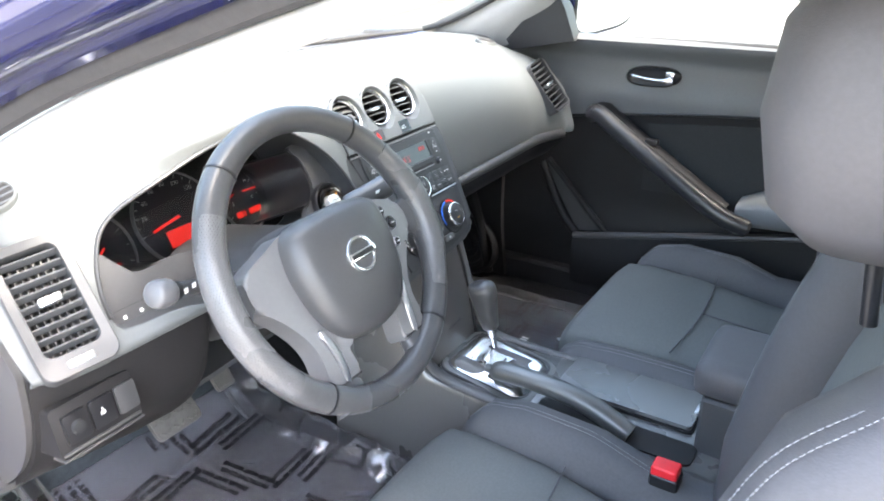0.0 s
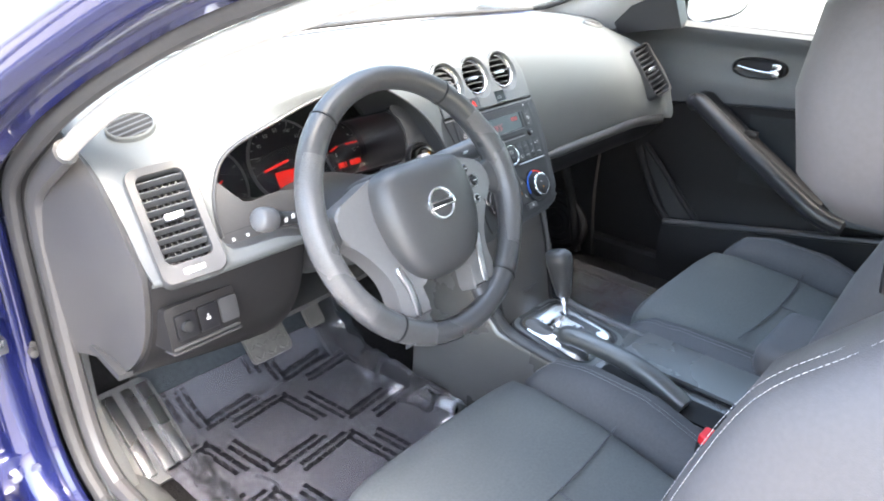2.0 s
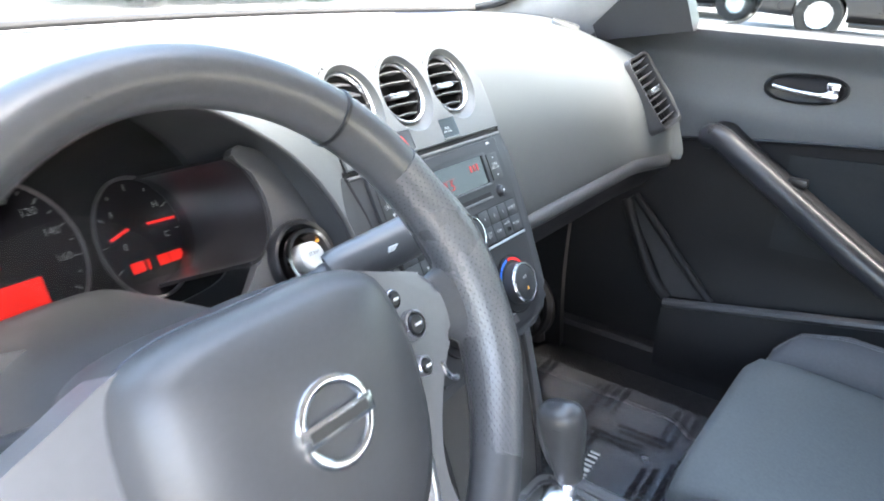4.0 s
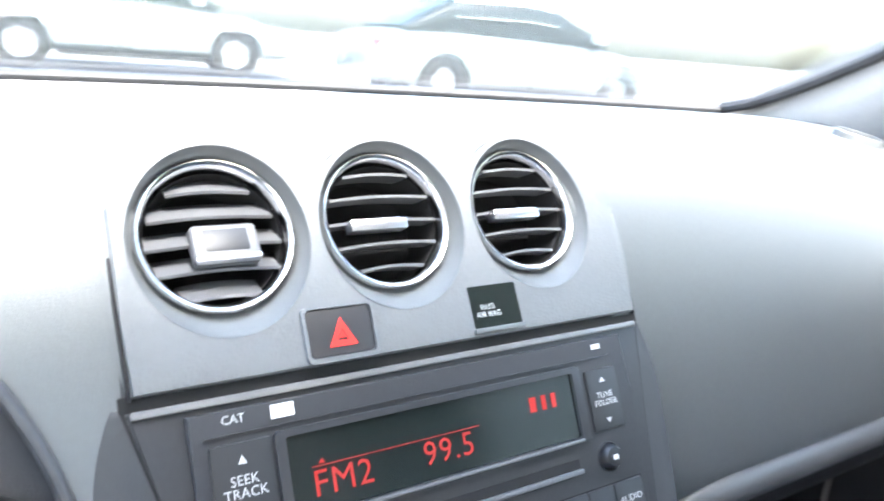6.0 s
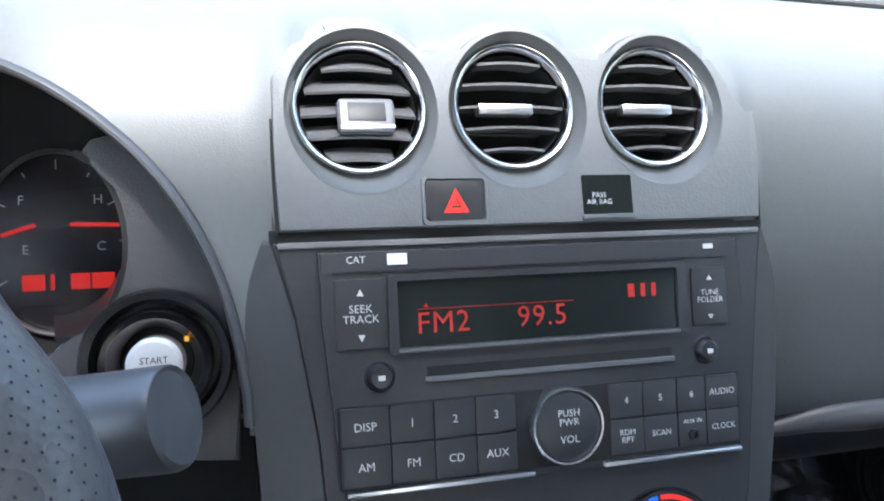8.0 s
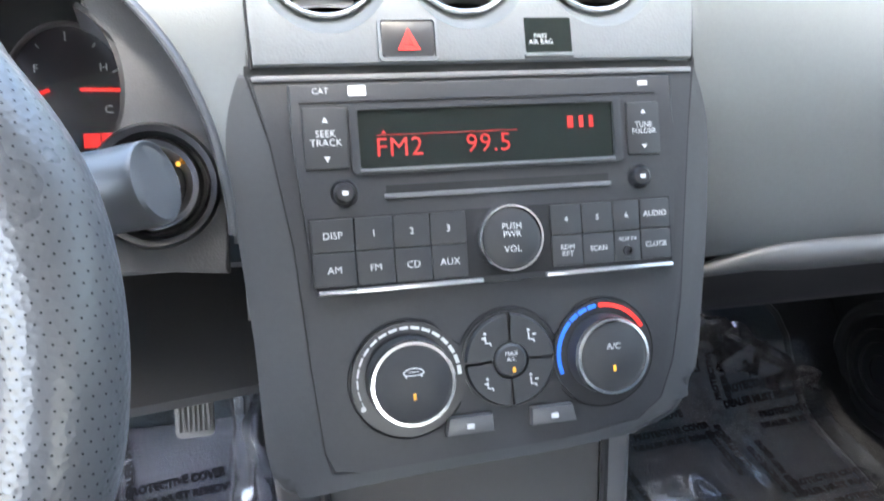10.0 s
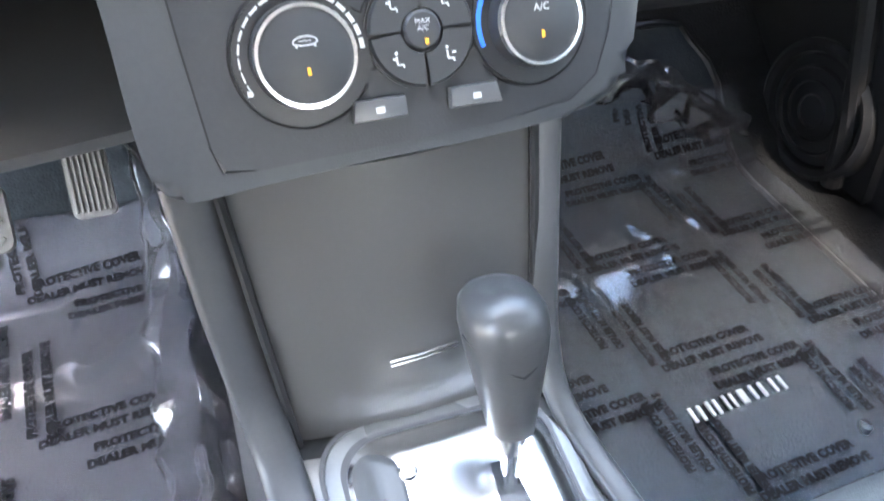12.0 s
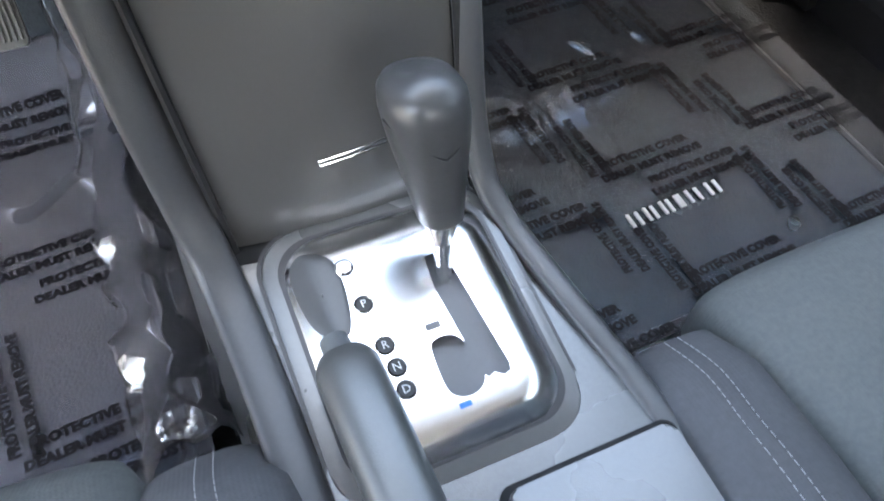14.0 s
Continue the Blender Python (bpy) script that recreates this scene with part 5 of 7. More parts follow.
part("pad", box(-0.040, 0.113, -0.94, -0.497, 0.572, 0.628, 0.024, 4), VINYL, armbox, "padded lid")

buckle = thing("seat_belt_buckle", "black seat belt buckle with a red release button", "buckle", (-0.115, -0.50, 0.36))
part("body", box(-0.157, -0.125, -0.523, -0.483, 0.40, 0.512, 0.006, 3), BLACK, buckle)
part("button", box(-0.155, -0.127, -0.520, -0.484, 0.506, 0.524, 0.005, 3), BUCKLE, buckle, "red release button")


# ---- steering wheel ----
WHEEL = lean_frame(-0.3600, -0.1350, 0.8350, 28.2)
wheel = thing("steering_wheel", "dark leather steering wheel with silver lower spokes", "steering wheel", turn=WHEEL)
ringpts = [Vector((0.1720 * math.cos(2 * math.pi * i / 96), 0.1720 * math.sin(2 * math.pi * i / 96), 0)) for i in range(96)]
fat = [0.0155 + 0.0022 * (abs(math.sin(2 * math.pi * i / 96 + 0.9)) ** 6 + abs(math.sin(2 * math.pi * i / 96 - 0.9)) ** 6) for i in range(96)]
part("rim", sweep(ringpts, fat, [0.0165] * 96, n=18, up=(0, 0, 1), closed=True), RIM, wheel, "dark leather rim")


def grip_point(a, b, lift=0.0):
    """A point of the leather grip: a along the rim, b around it, both in degrees."""
    k = 0.5 - 0.5 * math.cos(radians(a))
    k = smooth(0.06, 0.006, min(k, 1 - k)) if abs(((a + 180) % 360) - 180) < 90 else 0.0
    r = 0.1720 + 0.0035 * k
    w = 0.0172 + 0.0030 * k + lift
    rad = r + w * math.cos(radians(b))
    return Vector((rad * math.cos(radians(a)), rad * math.sin(radians(a)), (w + 0.0006) * math.sin(radians(b))))


def grip(a0, a1):
    return rings_bm([[grip_point(a0 + (a1 - a0) * i / 40, 20 * j) for j in range(18)] for i in range(41)])


def perforations(a0, a1):
    """Small dark holes in staggered rows over the grip."""
    verts, faces = [], []
    rows = int((a1 - a0) / 1.0)
    for i in range(1, rows):
        a = a0 + (a1 - a0) * i / rows
        for j in range(2, 19):
            b = 11.25 * (j + 0.5 * (i % 2))
            c = grip_point(a, b, 0.00025)
            ea = (grip_point(a + 0.1, b) - grip_point(a - 0.1, b)).normalized()
            eb = (grip_point(a, b + 1) - grip_point(a, b - 1)).normalized()
            k = len(verts)
            verts += [c + (ea * math.cos(t) + eb * math.sin(t)) * 0.00042 for t in (0, 1.047, 2.094, 3.142, 4.189, 5.236)]
            faces.append(tuple(range(k, k + 6)))
    me = bpy.data.meshes.new("perforation")
    me.from_pydata([tuple(v) for v in verts], [], faces)
    bm = bmesh.new()
    bm.from_mesh(me)
    bpy.data.meshes.remove(me)
    return bm


for a in (52, 128, 232, 308):
    pts = [Vector((0.1720 * math.cos(radians(a + d)), 0.1720 * math.sin(radians(a + d)), 0)) for d in (-0.35, 0.35)]
    part("stitched_joint", sweep(pts, 0.0184, 0.0184, n=18, up=(0, 0, 1)), BLACK, wheel)
# airbag cover: broad shoulders above, tapering down
def hub_outline(k):
    base = [(0.000, 0.057), (0.040, 0.057), (0.068, 0.051), (0.080, 0.036), (0.085, 0.005), (0.083, -0.020), (0.075, -0.052), (0.058, -0.080), (0.032, -0.097), (0.000, -0.101)]
    full = base + [(-x, y) for x, y in base[-2:0:-1]]
    return [Vector((p.x * k, p.y * k, 0)) for p in curve([(x, y, 0) for x, y in full], 4, closed=True)]


rings = [[p + Vector((0, 0, z + 0.015)) for p in hub_outline(k)] for k, z in ((1.0, -0.065), (1.0, -0.018), (0.985, -0.004), (0.93, 0.008), (0.80, 0.016), (0.5, 0.021), (0.2, 0.0225), (0.02, 0.0228))]
hub = part("hub", rings_bm(rings), HUB, wheel, "grey airbag cover", sharp=50)
part("hub_joint", sweep([p * 1.0 + Vector((0, 0, -0.002)) for p in hub_outline(0.992)], 0.0012, 0.0012, n=6, closed=True), BLACK, hub)
em = part("emblem_ring", sweep([Vector((0.0210 * math.cos(2 * math.pi * i / 40), 0.0195 * math.sin(2 * math.pi * i / 40) - 0.008, 0.0385)) for i in range(40)], 0.0026, 0.0022, n=10, closed=True), CHROME, wheel, "round chrome badge ring")
part("emblem_bar", box(-0.0235, 0.0235, -0.0130, -0.0030, 0.0365, 0.0412, 0.0012), CHROME, em)
part("emblem_inset", box(-0.0190, 0.0190, -0.0106, -0.0054, 0.0412, 0.0416), BLACK, em)
for sx in (-1, 1):
    part("spoke_root", cushion([((sx * 0.134, 0.006, -0.010), (0.002, 0, 0.007), (0, 0.015, 0), 0.8), ((sx * 0.148, 0.003, -0.008), (0.003, 0, 0.0098), (0, 0.022, 0), 0.75), ((sx * 0.160, -0.001, -0.004), (0.003, 0, 0.0130), (0, 0.030, 0), 0.75), ((sx * 0.171, -0.004, -0.001), (0.003, 0, 0.0140), (0, 0.042, 0), 0.8), ((sx * 0.178, -0.004, 0.0), (0.002, 0, 0.009), (0, 0.048, 0), 0.8)], 22), RIM, wheel, "leather flare where the spoke meets the rim", sharp=60)
half = [(0.000, 0.050), (0.060, 0.052), (0.098, 0.041), (0.134, 0.027), (0.142, 0.006), (0.138, -0.014), (0.128, -0.024), (0.112, -0.043), (0.097, -0.068), (0.091, -0.092), (0.0895, -0.131), (0.047, -0.138), (0.0465, -0.106), (0.040, -0.094), (0.000, -0.092)]
full = half + [(-x, y) for x, y in half[-2:0:-1]]
outline = [(p.x, p.y) for p in curve([(x, y, 0) for x, y in full], 4, closed=True)]
part("spoke_plate", prism(outline, -0.030, 0.0015, 0.005, 4), SPOKE, wheel, "silver-grey spoke plate with two lower arms", sharp=50)
for sx in (-1, 1):
    part("arm_trim", sweep(curve([(sx * 0.079, -0.066, 0.0035), (sx * 0.071, -0.092, 0.0045), (sx * 0.068, -0.118, 0.003), (sx * 0.068, -0.134, 0.000)], 5), [0.002] + [0.0048] * 13 + [0.004, 0.003], 0.0028, n=12, up=(0, 0, 1)), SATIN, wheel, "bright strip down the lower arm")
    part("arm_joint", box(min(sx * 0.046, sx * 0.091), max(sx * 0.046, sx * 0.091), -0.1345, -0.1325, -0.012, 0.0026), BLACK, wheel)
    part("arm_foot", cushion([((sx * 0.068, -0.134, -0.010), (0.0215, 0, 0), (0, 0.001, 0.012), 0.75), ((sx * 0.069, -0.146, -0.008), (0.0225, 0, 0), (0, 0.002, 0.0125), 0.75), ((sx * 0.070, -0.156, -0.004), (0.027, 0, 0), (0, 0.003, 0.0140), 0.8), ((sx * 0.070, -0.164, -0.001), (0.034, 0, 0), (0, 0.003, 0.012), 0.85)], 20), RIM, wheel, "leather foot of the lower arm", sharp=60)
for a0, a1 in ((-36, 34), (146, 216)):
    g = part("grip", grip(a0, a1), PERF, wheel, "perforated leather grip")
    part("perforation", perforations(a0, a1), VOID, g, "rows of small dark holes")
for x, y, r in ((0.095, 0.0235, 0.0048), (0.1055, 0.004, 0.0070), (0.1013, -0.021, 0.0048)):
    k = part("wheel_button", lathe([(0, 0.0085), (r * 0.8, 0.0080), (r, 0.0060), (r * 1.05, -0.002)], 20, cx=x, cy=y), BLACK, wheel)
    part("button_rim", lathe([(r * 1.06, -0.002), (r * 1.10, 0.0070), (r * 1.26, 0.0064), (r * 1.34, -0.002)], 28, cx=x, cy=y), SATIN, k, "bright rim")
    part("button_mark", box(x - r * 0.45, x + r * 0.45, y - 0.0007, y + 0.0007, 0.0084, 0.0090), WHITE, k)
part("trim_arc", sweep(curve([(0.119, -0.026, 0.002), (0.122, -0.036, 0.002), (0.130, -0.041, 0.001)], 5), 0.0018, 0.0018, n=8), CHROME, wheel)

column = thing("steering_column", "dark plastic steering column shroud", "steering column", (-0.344, 0.0, 0.72))
part("shroud", cushion([((-0.352, -0.088, 0.797), (0.050, 0, 0), (0, 0.02, 0.030), 0.75), ((-0.352, -0.080, 0.795), (0.064, 0, 0), (0, 0.02, 0.040), 0.7), ((-0.352, -0.02, 0.776), (0.078, 0, 0), (0, 0.022, 0.054), 0.65), ((-0.352, 0.09, 0.738), (0.086, 0, 0), (0, 0.022, 0.070), 0.65)], 32), DASH_LOW, column)
part("seam", sweep([(-0.419, -0.075, 0.790), (-0.432, -0.02, 0.772), (-0.438, 0.06, 0.742)], 0.0012, n=6), BLACK, column)
turn_stalk = thing("indicator_stalk", "grey indicator stalk with a round tip", "stalk", (-0.40, 0.0, 0.80))
part("arm", sweep(curve([(-0.405, -0.020, 0.798), (-0.45, -0.029, 0.812), (-0.50, -0.038, 0.827), (-0.527, -0.043, 0.835)], 5), [0.0075] * 8 + [0.0090] * 8, n=14), DASH_LOW, turn_stalk)
part("collar", sweep([(-0.523, -0.0425, 0.834), (-0.530, -0.0437, 0.8365)], 0.0112, n=20), BLACK, turn_stalk)
part("tip", sweep(curve([(-0.530, -0.0437, 0.8365), (-0.535, -0.0445, 0.838), (-0.546, -0.0465, 0.8415), (-0.555, -0.048, 0.844), (-0.558, -0.0485, 0.845)], 4), [0.0105, 0.0125, 0.0138, 0.0145, 0.0150, 0.0155, 0.0158, 0.0160, 0.0160, 0.0158, 0.0154, 0.0147, 0.0136, 0.0118, 0.0092, 0.0060, 0.002], n=22), TRIM, turn_stalk, "pale twist tip")
for dx in (0.0, 0.010):
    part("mark", box(-0.518 + dx, -0.513 + dx, -0.0505 - dx * 0.16, -0.0500 - dx * 0.16, 0.830 + dx * 0.3, 0.836 + dx * 0.3), WHITE, turn_stalk)
wipe = thing("wiper_stalk", "grey wiper stalk with a cylindrical end", "stalk", (-0.29, 0.0, 0.80))
part("arm", sweep(curve([(-0.300, -0.015, 0.805), (-0.260, -0.032, 0.824), (-0.222, -0.047, 0.838)], 5), [0.009] * 11, n=14), DASH_LOW, wipe)
part("tip", sweep(curve([(-0.226, -0.045, 0.836), (-0.221, -0.047, 0.838), (-0.180, -0.0615, 0.8495), (-0.162, -0.068, 0.855), (-0.159, -0.069, 0.856)], 4), [0.010, 0.013, 0.0150, 0.0158] + [0.0164] * 9 + [0.0162, 0.0158, 0.0145, 0.0085], n=26), VENTTRIM, wipe)
part("mark", box(-0.200, -0.182, -0.0735, -0.0728, 0.852, 0.856), WHITE, wipe)

# ---- instruments ----
DIAL = lean_frame(-0.365, 0.178, 0.848, 27)
cluster = thing("instrument_cluster", "black instrument cluster with red lit dials", "instrument cluster", turn=DIAL)
part("face", prism(rounded(-0.195, 0.180, -0.088, 0.072, 0.05, 8), -0.006, 0.000), GLOSS, cluster)
dials = [(-0.108, -0.040, 0.0395, 1.32), (0.0085, -0.031, 0.066, 1.0), (0.126, -0.040, 0.0395, 1.32)]
for i, (cx, cy, r, tall) in enumerate(dials):
    at = shift(cx, cy, 0) @ Matrix.Diagonal((1, tall, 1, 1))
    front = 0.004 if i == 1 else 0.0
    d = part("dial", lathe([(0, 0.0015), (r - 0.003, 0.0015), (r - 0.002, 0.001)], 56, shift(0, 0, front) @ at), DIALFACE, cluster)
    part("dial_ring", lathe([(r - 0.0012, 0.001), (r - 0.0009, 0.005), (r, 0.006), (r + 0.0008, 0.005), (r + 0.0012, -0.002)], 64, shift(0, 0, front) @ at), DIALRING, d, "thin grey dial ring")
    a0, a1, n = (189.5, -31.0, 19) if i == 1 else (210, -30, 9)
    for k in range(n):
        a = radians(a0 + (a1 - a0) * k / (n - 1))
        long = 0.0028 if k % 2 == 0 else 0.0015
        rr = r - 0.006
        part("tick", box(-long, long, -0.0004, 0.0004, 0.0016, 0.0022, m=shift(cx + rr * math.cos(a), cy + rr * tall * math.sin(a), front) @ Matrix.Rotation(a, 4, "Z")), PRINT, d)
        if i == 1 and k % 2 == 0 and 0 < k < 18:
            part("number", lettering(str(k * 10), 0.0088, shift(cx + 0.0500 * math.cos(a), cy + 0.0500 * math.sin(a), 0.0018 + front)), PRINT, d)
part("needle", box(-0.002, 0.046, -0.0020, 0.0020, 0.004, 0.0055, m=shift(0.0085, -0.031, 0.004) @ Matrix.Rotation(radians(190), 4, "Z")), REDGLOW, cluster, "red needle")
part("needle_hub", lathe([(0, 0.008), (0.010, 0.007), (0.011, 0.002)], 28, cx=0.0085, cy=-0.031), BLACK, cluster)
part("needle", box(0.0, 0.030, -0.0013, 0.0013, 0.004, 0.005, m=shift(-0.108, -0.034, 0) @ Matrix.Rotation(radians(215), 4, "Z")), REDGLOW, cluster, "red needle")
RX, RY = 0.126, -0.040
part("needle", box(0.0, 0.018, -0.0011, 0.0011, 0.004, 0.005, m=shift(RX - 0.011, RY + 0.010, 0) @ Matrix.Rotation(radians(198), 4, "Z")), REDGLOW, cluster, "red needle")
part("needle", box(0.0, 0.026, -0.0011, 0.0011, 0.004, 0.005, m=shift(RX + 0.033, RY + 0.009, 0) @ Matrix.Rotation(radians(178), 4, "Z")), REDGLOW, cluster, "red needle")
for body, x, y in (("F", -0.0187, 0.024), ("E", -0.017, -0.004), ("H", 0.0215, 0.024), ("C", 0.0225, -0.003)):
    part("writing", lettering(body, 0.0075, shift(RX + x, RY + y, 0.0018)), WHITE, cluster)
part("trip_display", box(-0.019, 0.036, -0.069, -0.045, 0.0062, 0.0070), REDGLOW, cluster, "red lit trip display")
for x0, x1 in ((-0.0190, -0.0075), (-0.0045, -0.0025), (0.0060, 0.0160), (0.0170, 0.0290)):
    part("red_readout", box(RX + x0, RX + x1, RY - 0.027, RY - 0.018, 0.0018, 0.0026), REDGLOW, cluster, "red lit readout")
part("red_readout", box(-0.112, -0.096, -0.068, -0.058, 0.0018, 0.0026), REDDIM, cluster)
part("lens", sheet(lambda u, v: (-0.205 + 0.39 * u, -0.075 + 0.155 * v, 0.020 - 0.012 * v), 10, 4, 0.0015), LENS, cluster, "clear lens", shadow=False)

start = thing("start_button", "round pale start button in a dark chrome ring", "start button", turn=FACE @ shift(-0.1765, 0.0237, -0.018))
part("recess", lathe([(0.0325, -0.014), (0.0328, -0.006), (0.0312, -0.0030), (0.0280, -0.004), (0.0262, -0.012), (0, -0.012)], 56), BLACK, start, "black recess")
part("ring", lathe([(0.0245, -0.010), (0.0243, 0.0000), (0.0228, 0.0030), (0.0200, 0.0024), (0.0165, -0.003), (0.0150, -0.008)], 56), DARKCHROME, start, "chrome ring")
part("button", lathe([(0, 0.0065), (0.0100, 0.0062), (0.0118, 0.0045), (0.0122, -0.010)], 44), START, start)
part("writing", lettering("START", 0.0040, shift(0, 0.002, 0.0068)), BLACK, start)
part("lamp", box(0.0122, 0.0142, 0.0090, 0.0112, -0.0010, 0.0012, m=None), AMBER, start, "amber lamp")
# satin field around the start button
field = thing("cluster_trim", "dark trim field below and beside the instruments", "trim", turn=FACE)
HX, HS, HA, HB = -0.218, 0.078, 0.0305, 0.0445
bite = [(HX + HA * math.cos(radians(66 - 11 * i)), HS + HB * math.sin(radians(66 - 11 * i))) for i in range(15)]
part("field", prism([(-0.143, -0.025), (-0.140, 0.030), (-0.146, 0.083), (-0.162, 0.108), (-0.180, 0.120), (-0.194, 0.126), (-0.202, 0.124)] + bite + [(-0.226, 0.024), (-0.240, 0.010), (-0.300, 0.020), (-0.370, 0.032), (-0.430, 0.0434), (-0.455, 0.0475), (-0.478, 0.0475), (-0.500, 0.0430), (-0.512, 0.0460), (-0.523, 0.0590), (-0.533, 0.0780), (-0.548, 0.0900), (-0.570, 0.060), (-0.578, 0.010), (-0.578, -0.016), (-0.47, -0.016), (-0.43, -0.030), (-0.36, -0.035), (-0.24, -0.014), (-0.175, -0.0215)], -0.040, -0.030, 0.002), FIELD, field)


def dial_wall(u, v):
    a = radians(72 - 165 * u)
    return HX - 0.022 * v + (HA + 0.010 * v) * math.cos(a), HS + 0.010 * v + (HB + 0.004 * v) * math.sin(a), -0.034 - 0.100 * v


part("dial_wall", sheet(dial_wall, 24, 6, 0.003), BLACK, field, "dark wall beside the dial")
for x in (-0.546, -0.524):
    part("field_mark", box(x, x + 0.004, 0.002, 0.006, -0.0300, -0.0296), WHITE, field, "tiny pale symbol")
part("field_line", box(-0.555, -0.512, 0.0140, 0.0148, -0.0300, -0.0296), BLACK, field)


# ---- pedals and footrest ----
gas = thing("accelerator_pedal", "ribbed grey accelerator pedal", "pedal", turn=Matrix.Translation((-0.216, 0.320, 0.455)) @ Matrix.Rotation(radians(52), 4, "X"))
part("pad", prism(rounded(-0.0195, 0.0195, -0.058, 0.066, 0.006), -0.006, 0.004, 0.002), PEDALM, gas)
for i in range(7):
    x = -0.0150 + i * 0.0050
    part("rib", box(x - 0.0014, x + 0.0014, -0.052, 0.060, 0.004, 0.0075, 0.001), PEDALM, gas)
part("arm", sweep([(0.0, 0.06, -0.006), (0.0, 0.12, -0.04), (0.0, 0.20, -0.05)], 0.007, n=10), BLACK, gas)
bp = thing("brake_pedal", "ribbed grey brake pedal", "pedal", turn=Matrix.Translation((-0.335, 0.290, 0.420)) @ Matrix.Rotation(radians(48), 4, "X"))
part("pad", prism(rounded(-0.045, 0.045, -0.030, 0.034, 0.010), -0.006, 0.004, 0.002), PEDALM, bp)
for i in range(6):
    for j in range(3):
        x, y = -0.035 + i * 0.014, -0.020 + j * 0.0215
        part("tread_bar", box(-0.0055, 0.0055, -0.0022, 0.0022, 0.0035, 0.0070, 0.001, 1, shift(x, y, 0) @ Matrix.Rotation(radians(45 if (i + j) % 2 else -45), 4, "Z")), PEDALM, bp)
part("arm", sweep([(0.0, 0.03, -0.006), (0.0, 0.12, -0.02), (0.0, 0.24, 0.02)], 0.009, n=10), BLACK, bp)
rest = thing("foot_rest", "slanted footrest with three raised ribs", "footrest", turn=Matrix.Translation((-0.592, 0.300, 0.352)) @ Matrix.Rotation(radians(36), 4, "X"))
part("plate", prism(rounded(-0.050, 0.050, -0.095, 0.095, 0.015), -0.03, 0.003, 0.004), DOORP, rest)
for x in (-0.030, 0.002, 0.032):
    part("rib", box(x - 0.010, x + 0.010, -0.080, 0.082, 0.002, 0.012, 0.004, 3), SATIN, rest, "bright metal rib")


# ---- floor mats under printed clear film ----
def drape(bm, lift):
    for v in bm.verts:
        v.co.z += floor_z(v.co.y) + lift
    return bm


def carpet_mat(name, x0, x1, y0, y1, label):
    m = thing(name, label, "floor mat", ((x0 + x1) / 2, (y0 + y1) / 2, FLOOR), group="floor mats")
    def f(u, v):
        y = y0 + (y1 - y0) * v
        k = 0.04 * (smooth(0.9, 1.0, v) + smooth(0.1, 0.0, v))
        x = x0 + k + (x1 - x0 - 2 * k) * u
        return x, y, floor_z(y) + 0.016 - 0.008 * (smooth(0.03, 0, u) + smooth(0.97, 1, u))
    part("mat_top", sheet(f, 20, 40, 0.014), MAT, m)
    edge = [Vector(f(0, j / 30)) for j in range(31)] + [Vector(f(i / 10, 1)) for i in range(1, 11)] + [Vector(f(1, 1 - j / 30)) for j in range(1, 31)] + [Vector(f(1 - i / 10, 0)) for i in range(1, 10)]
    part("bound_edge", sweep(edge, 0.006, 0.005, n=8, closed=True), BLACK, m, "dark bound edge")
    return m


left_mat = carpet_mat("floor_mat", -0.565, -0.165, -0.16, 0.44, "grey carpet floor mat under clear film")
right_mat = carpet_mat("floor_mat", 0.160, 0.575, -0.155, 0.44, "grey carpet floor mat under clear film")
for i, (x, w) in enumerate(((0.278, 0.013), (0.297, 0.011), (0.316, 0.011), (0.332, 0.005), (0.350, 0.015), (0.374, 0.014))):
    for side in (-1, 1):
        mid, thin = x + side * w * 0.36, 0.0018
        part("badge_bar", drape(box(mid - thin, mid + thin, -0.053 + i * 0.0012, -0.037 + i * 0.0012, 0.0, 0.002, 0.0005), 0.0265), PALE, right_mat, "short pale badge bars")
part("mat_stud", lathe([(0, 0.006), (0.006, 0.005), (0.008, 0.0)], 20, shift(0.430, -0.102, FLOOR + 0.016)), SATIN, right_mat, "round mat fastener")


def crinkle(x, y, seed):
    p = Vector((x * 9 + seed, y * 9, seed))
    a = noise.noise(p) * 0.0013 + noise.noise(p * 3.1) * 0.0005
    ridge = 1 - abs(noise.noise(Vector((x * 14 + seed, y * 5, seed * 2)))) * 2
    return max(a, -0.002) + 0.0022 * max(0, ridge - 0.82) / 0.18


def film(x0, x1, y0, y1, seed, clear, name="protective_film"):
    f = thing(name, "clear plastic film printed with black warning text", "plastic film", ((x0 + x1) / 2, (y0 + y1) / 2, FLOOR + 0.015), group="protective films")
    def at(u, v):
        x, y = x0 + (x1 - x0) * u, y0 + (y1 - y0) * v
        return x, y, floor_z(y) + 0.0235 + crinkle(x, y, seed)
    part("sheet", sheet(at, 90, 110, 0.0006), clear, f, "crinkled clear sheet", sharp=180, shadow=False)
    return f


LINES = ("DEALER MUST REMOVE", "PROTECTIVE COVER", "DEALER MUST REMOVE", "PROTECTIVE COVER")


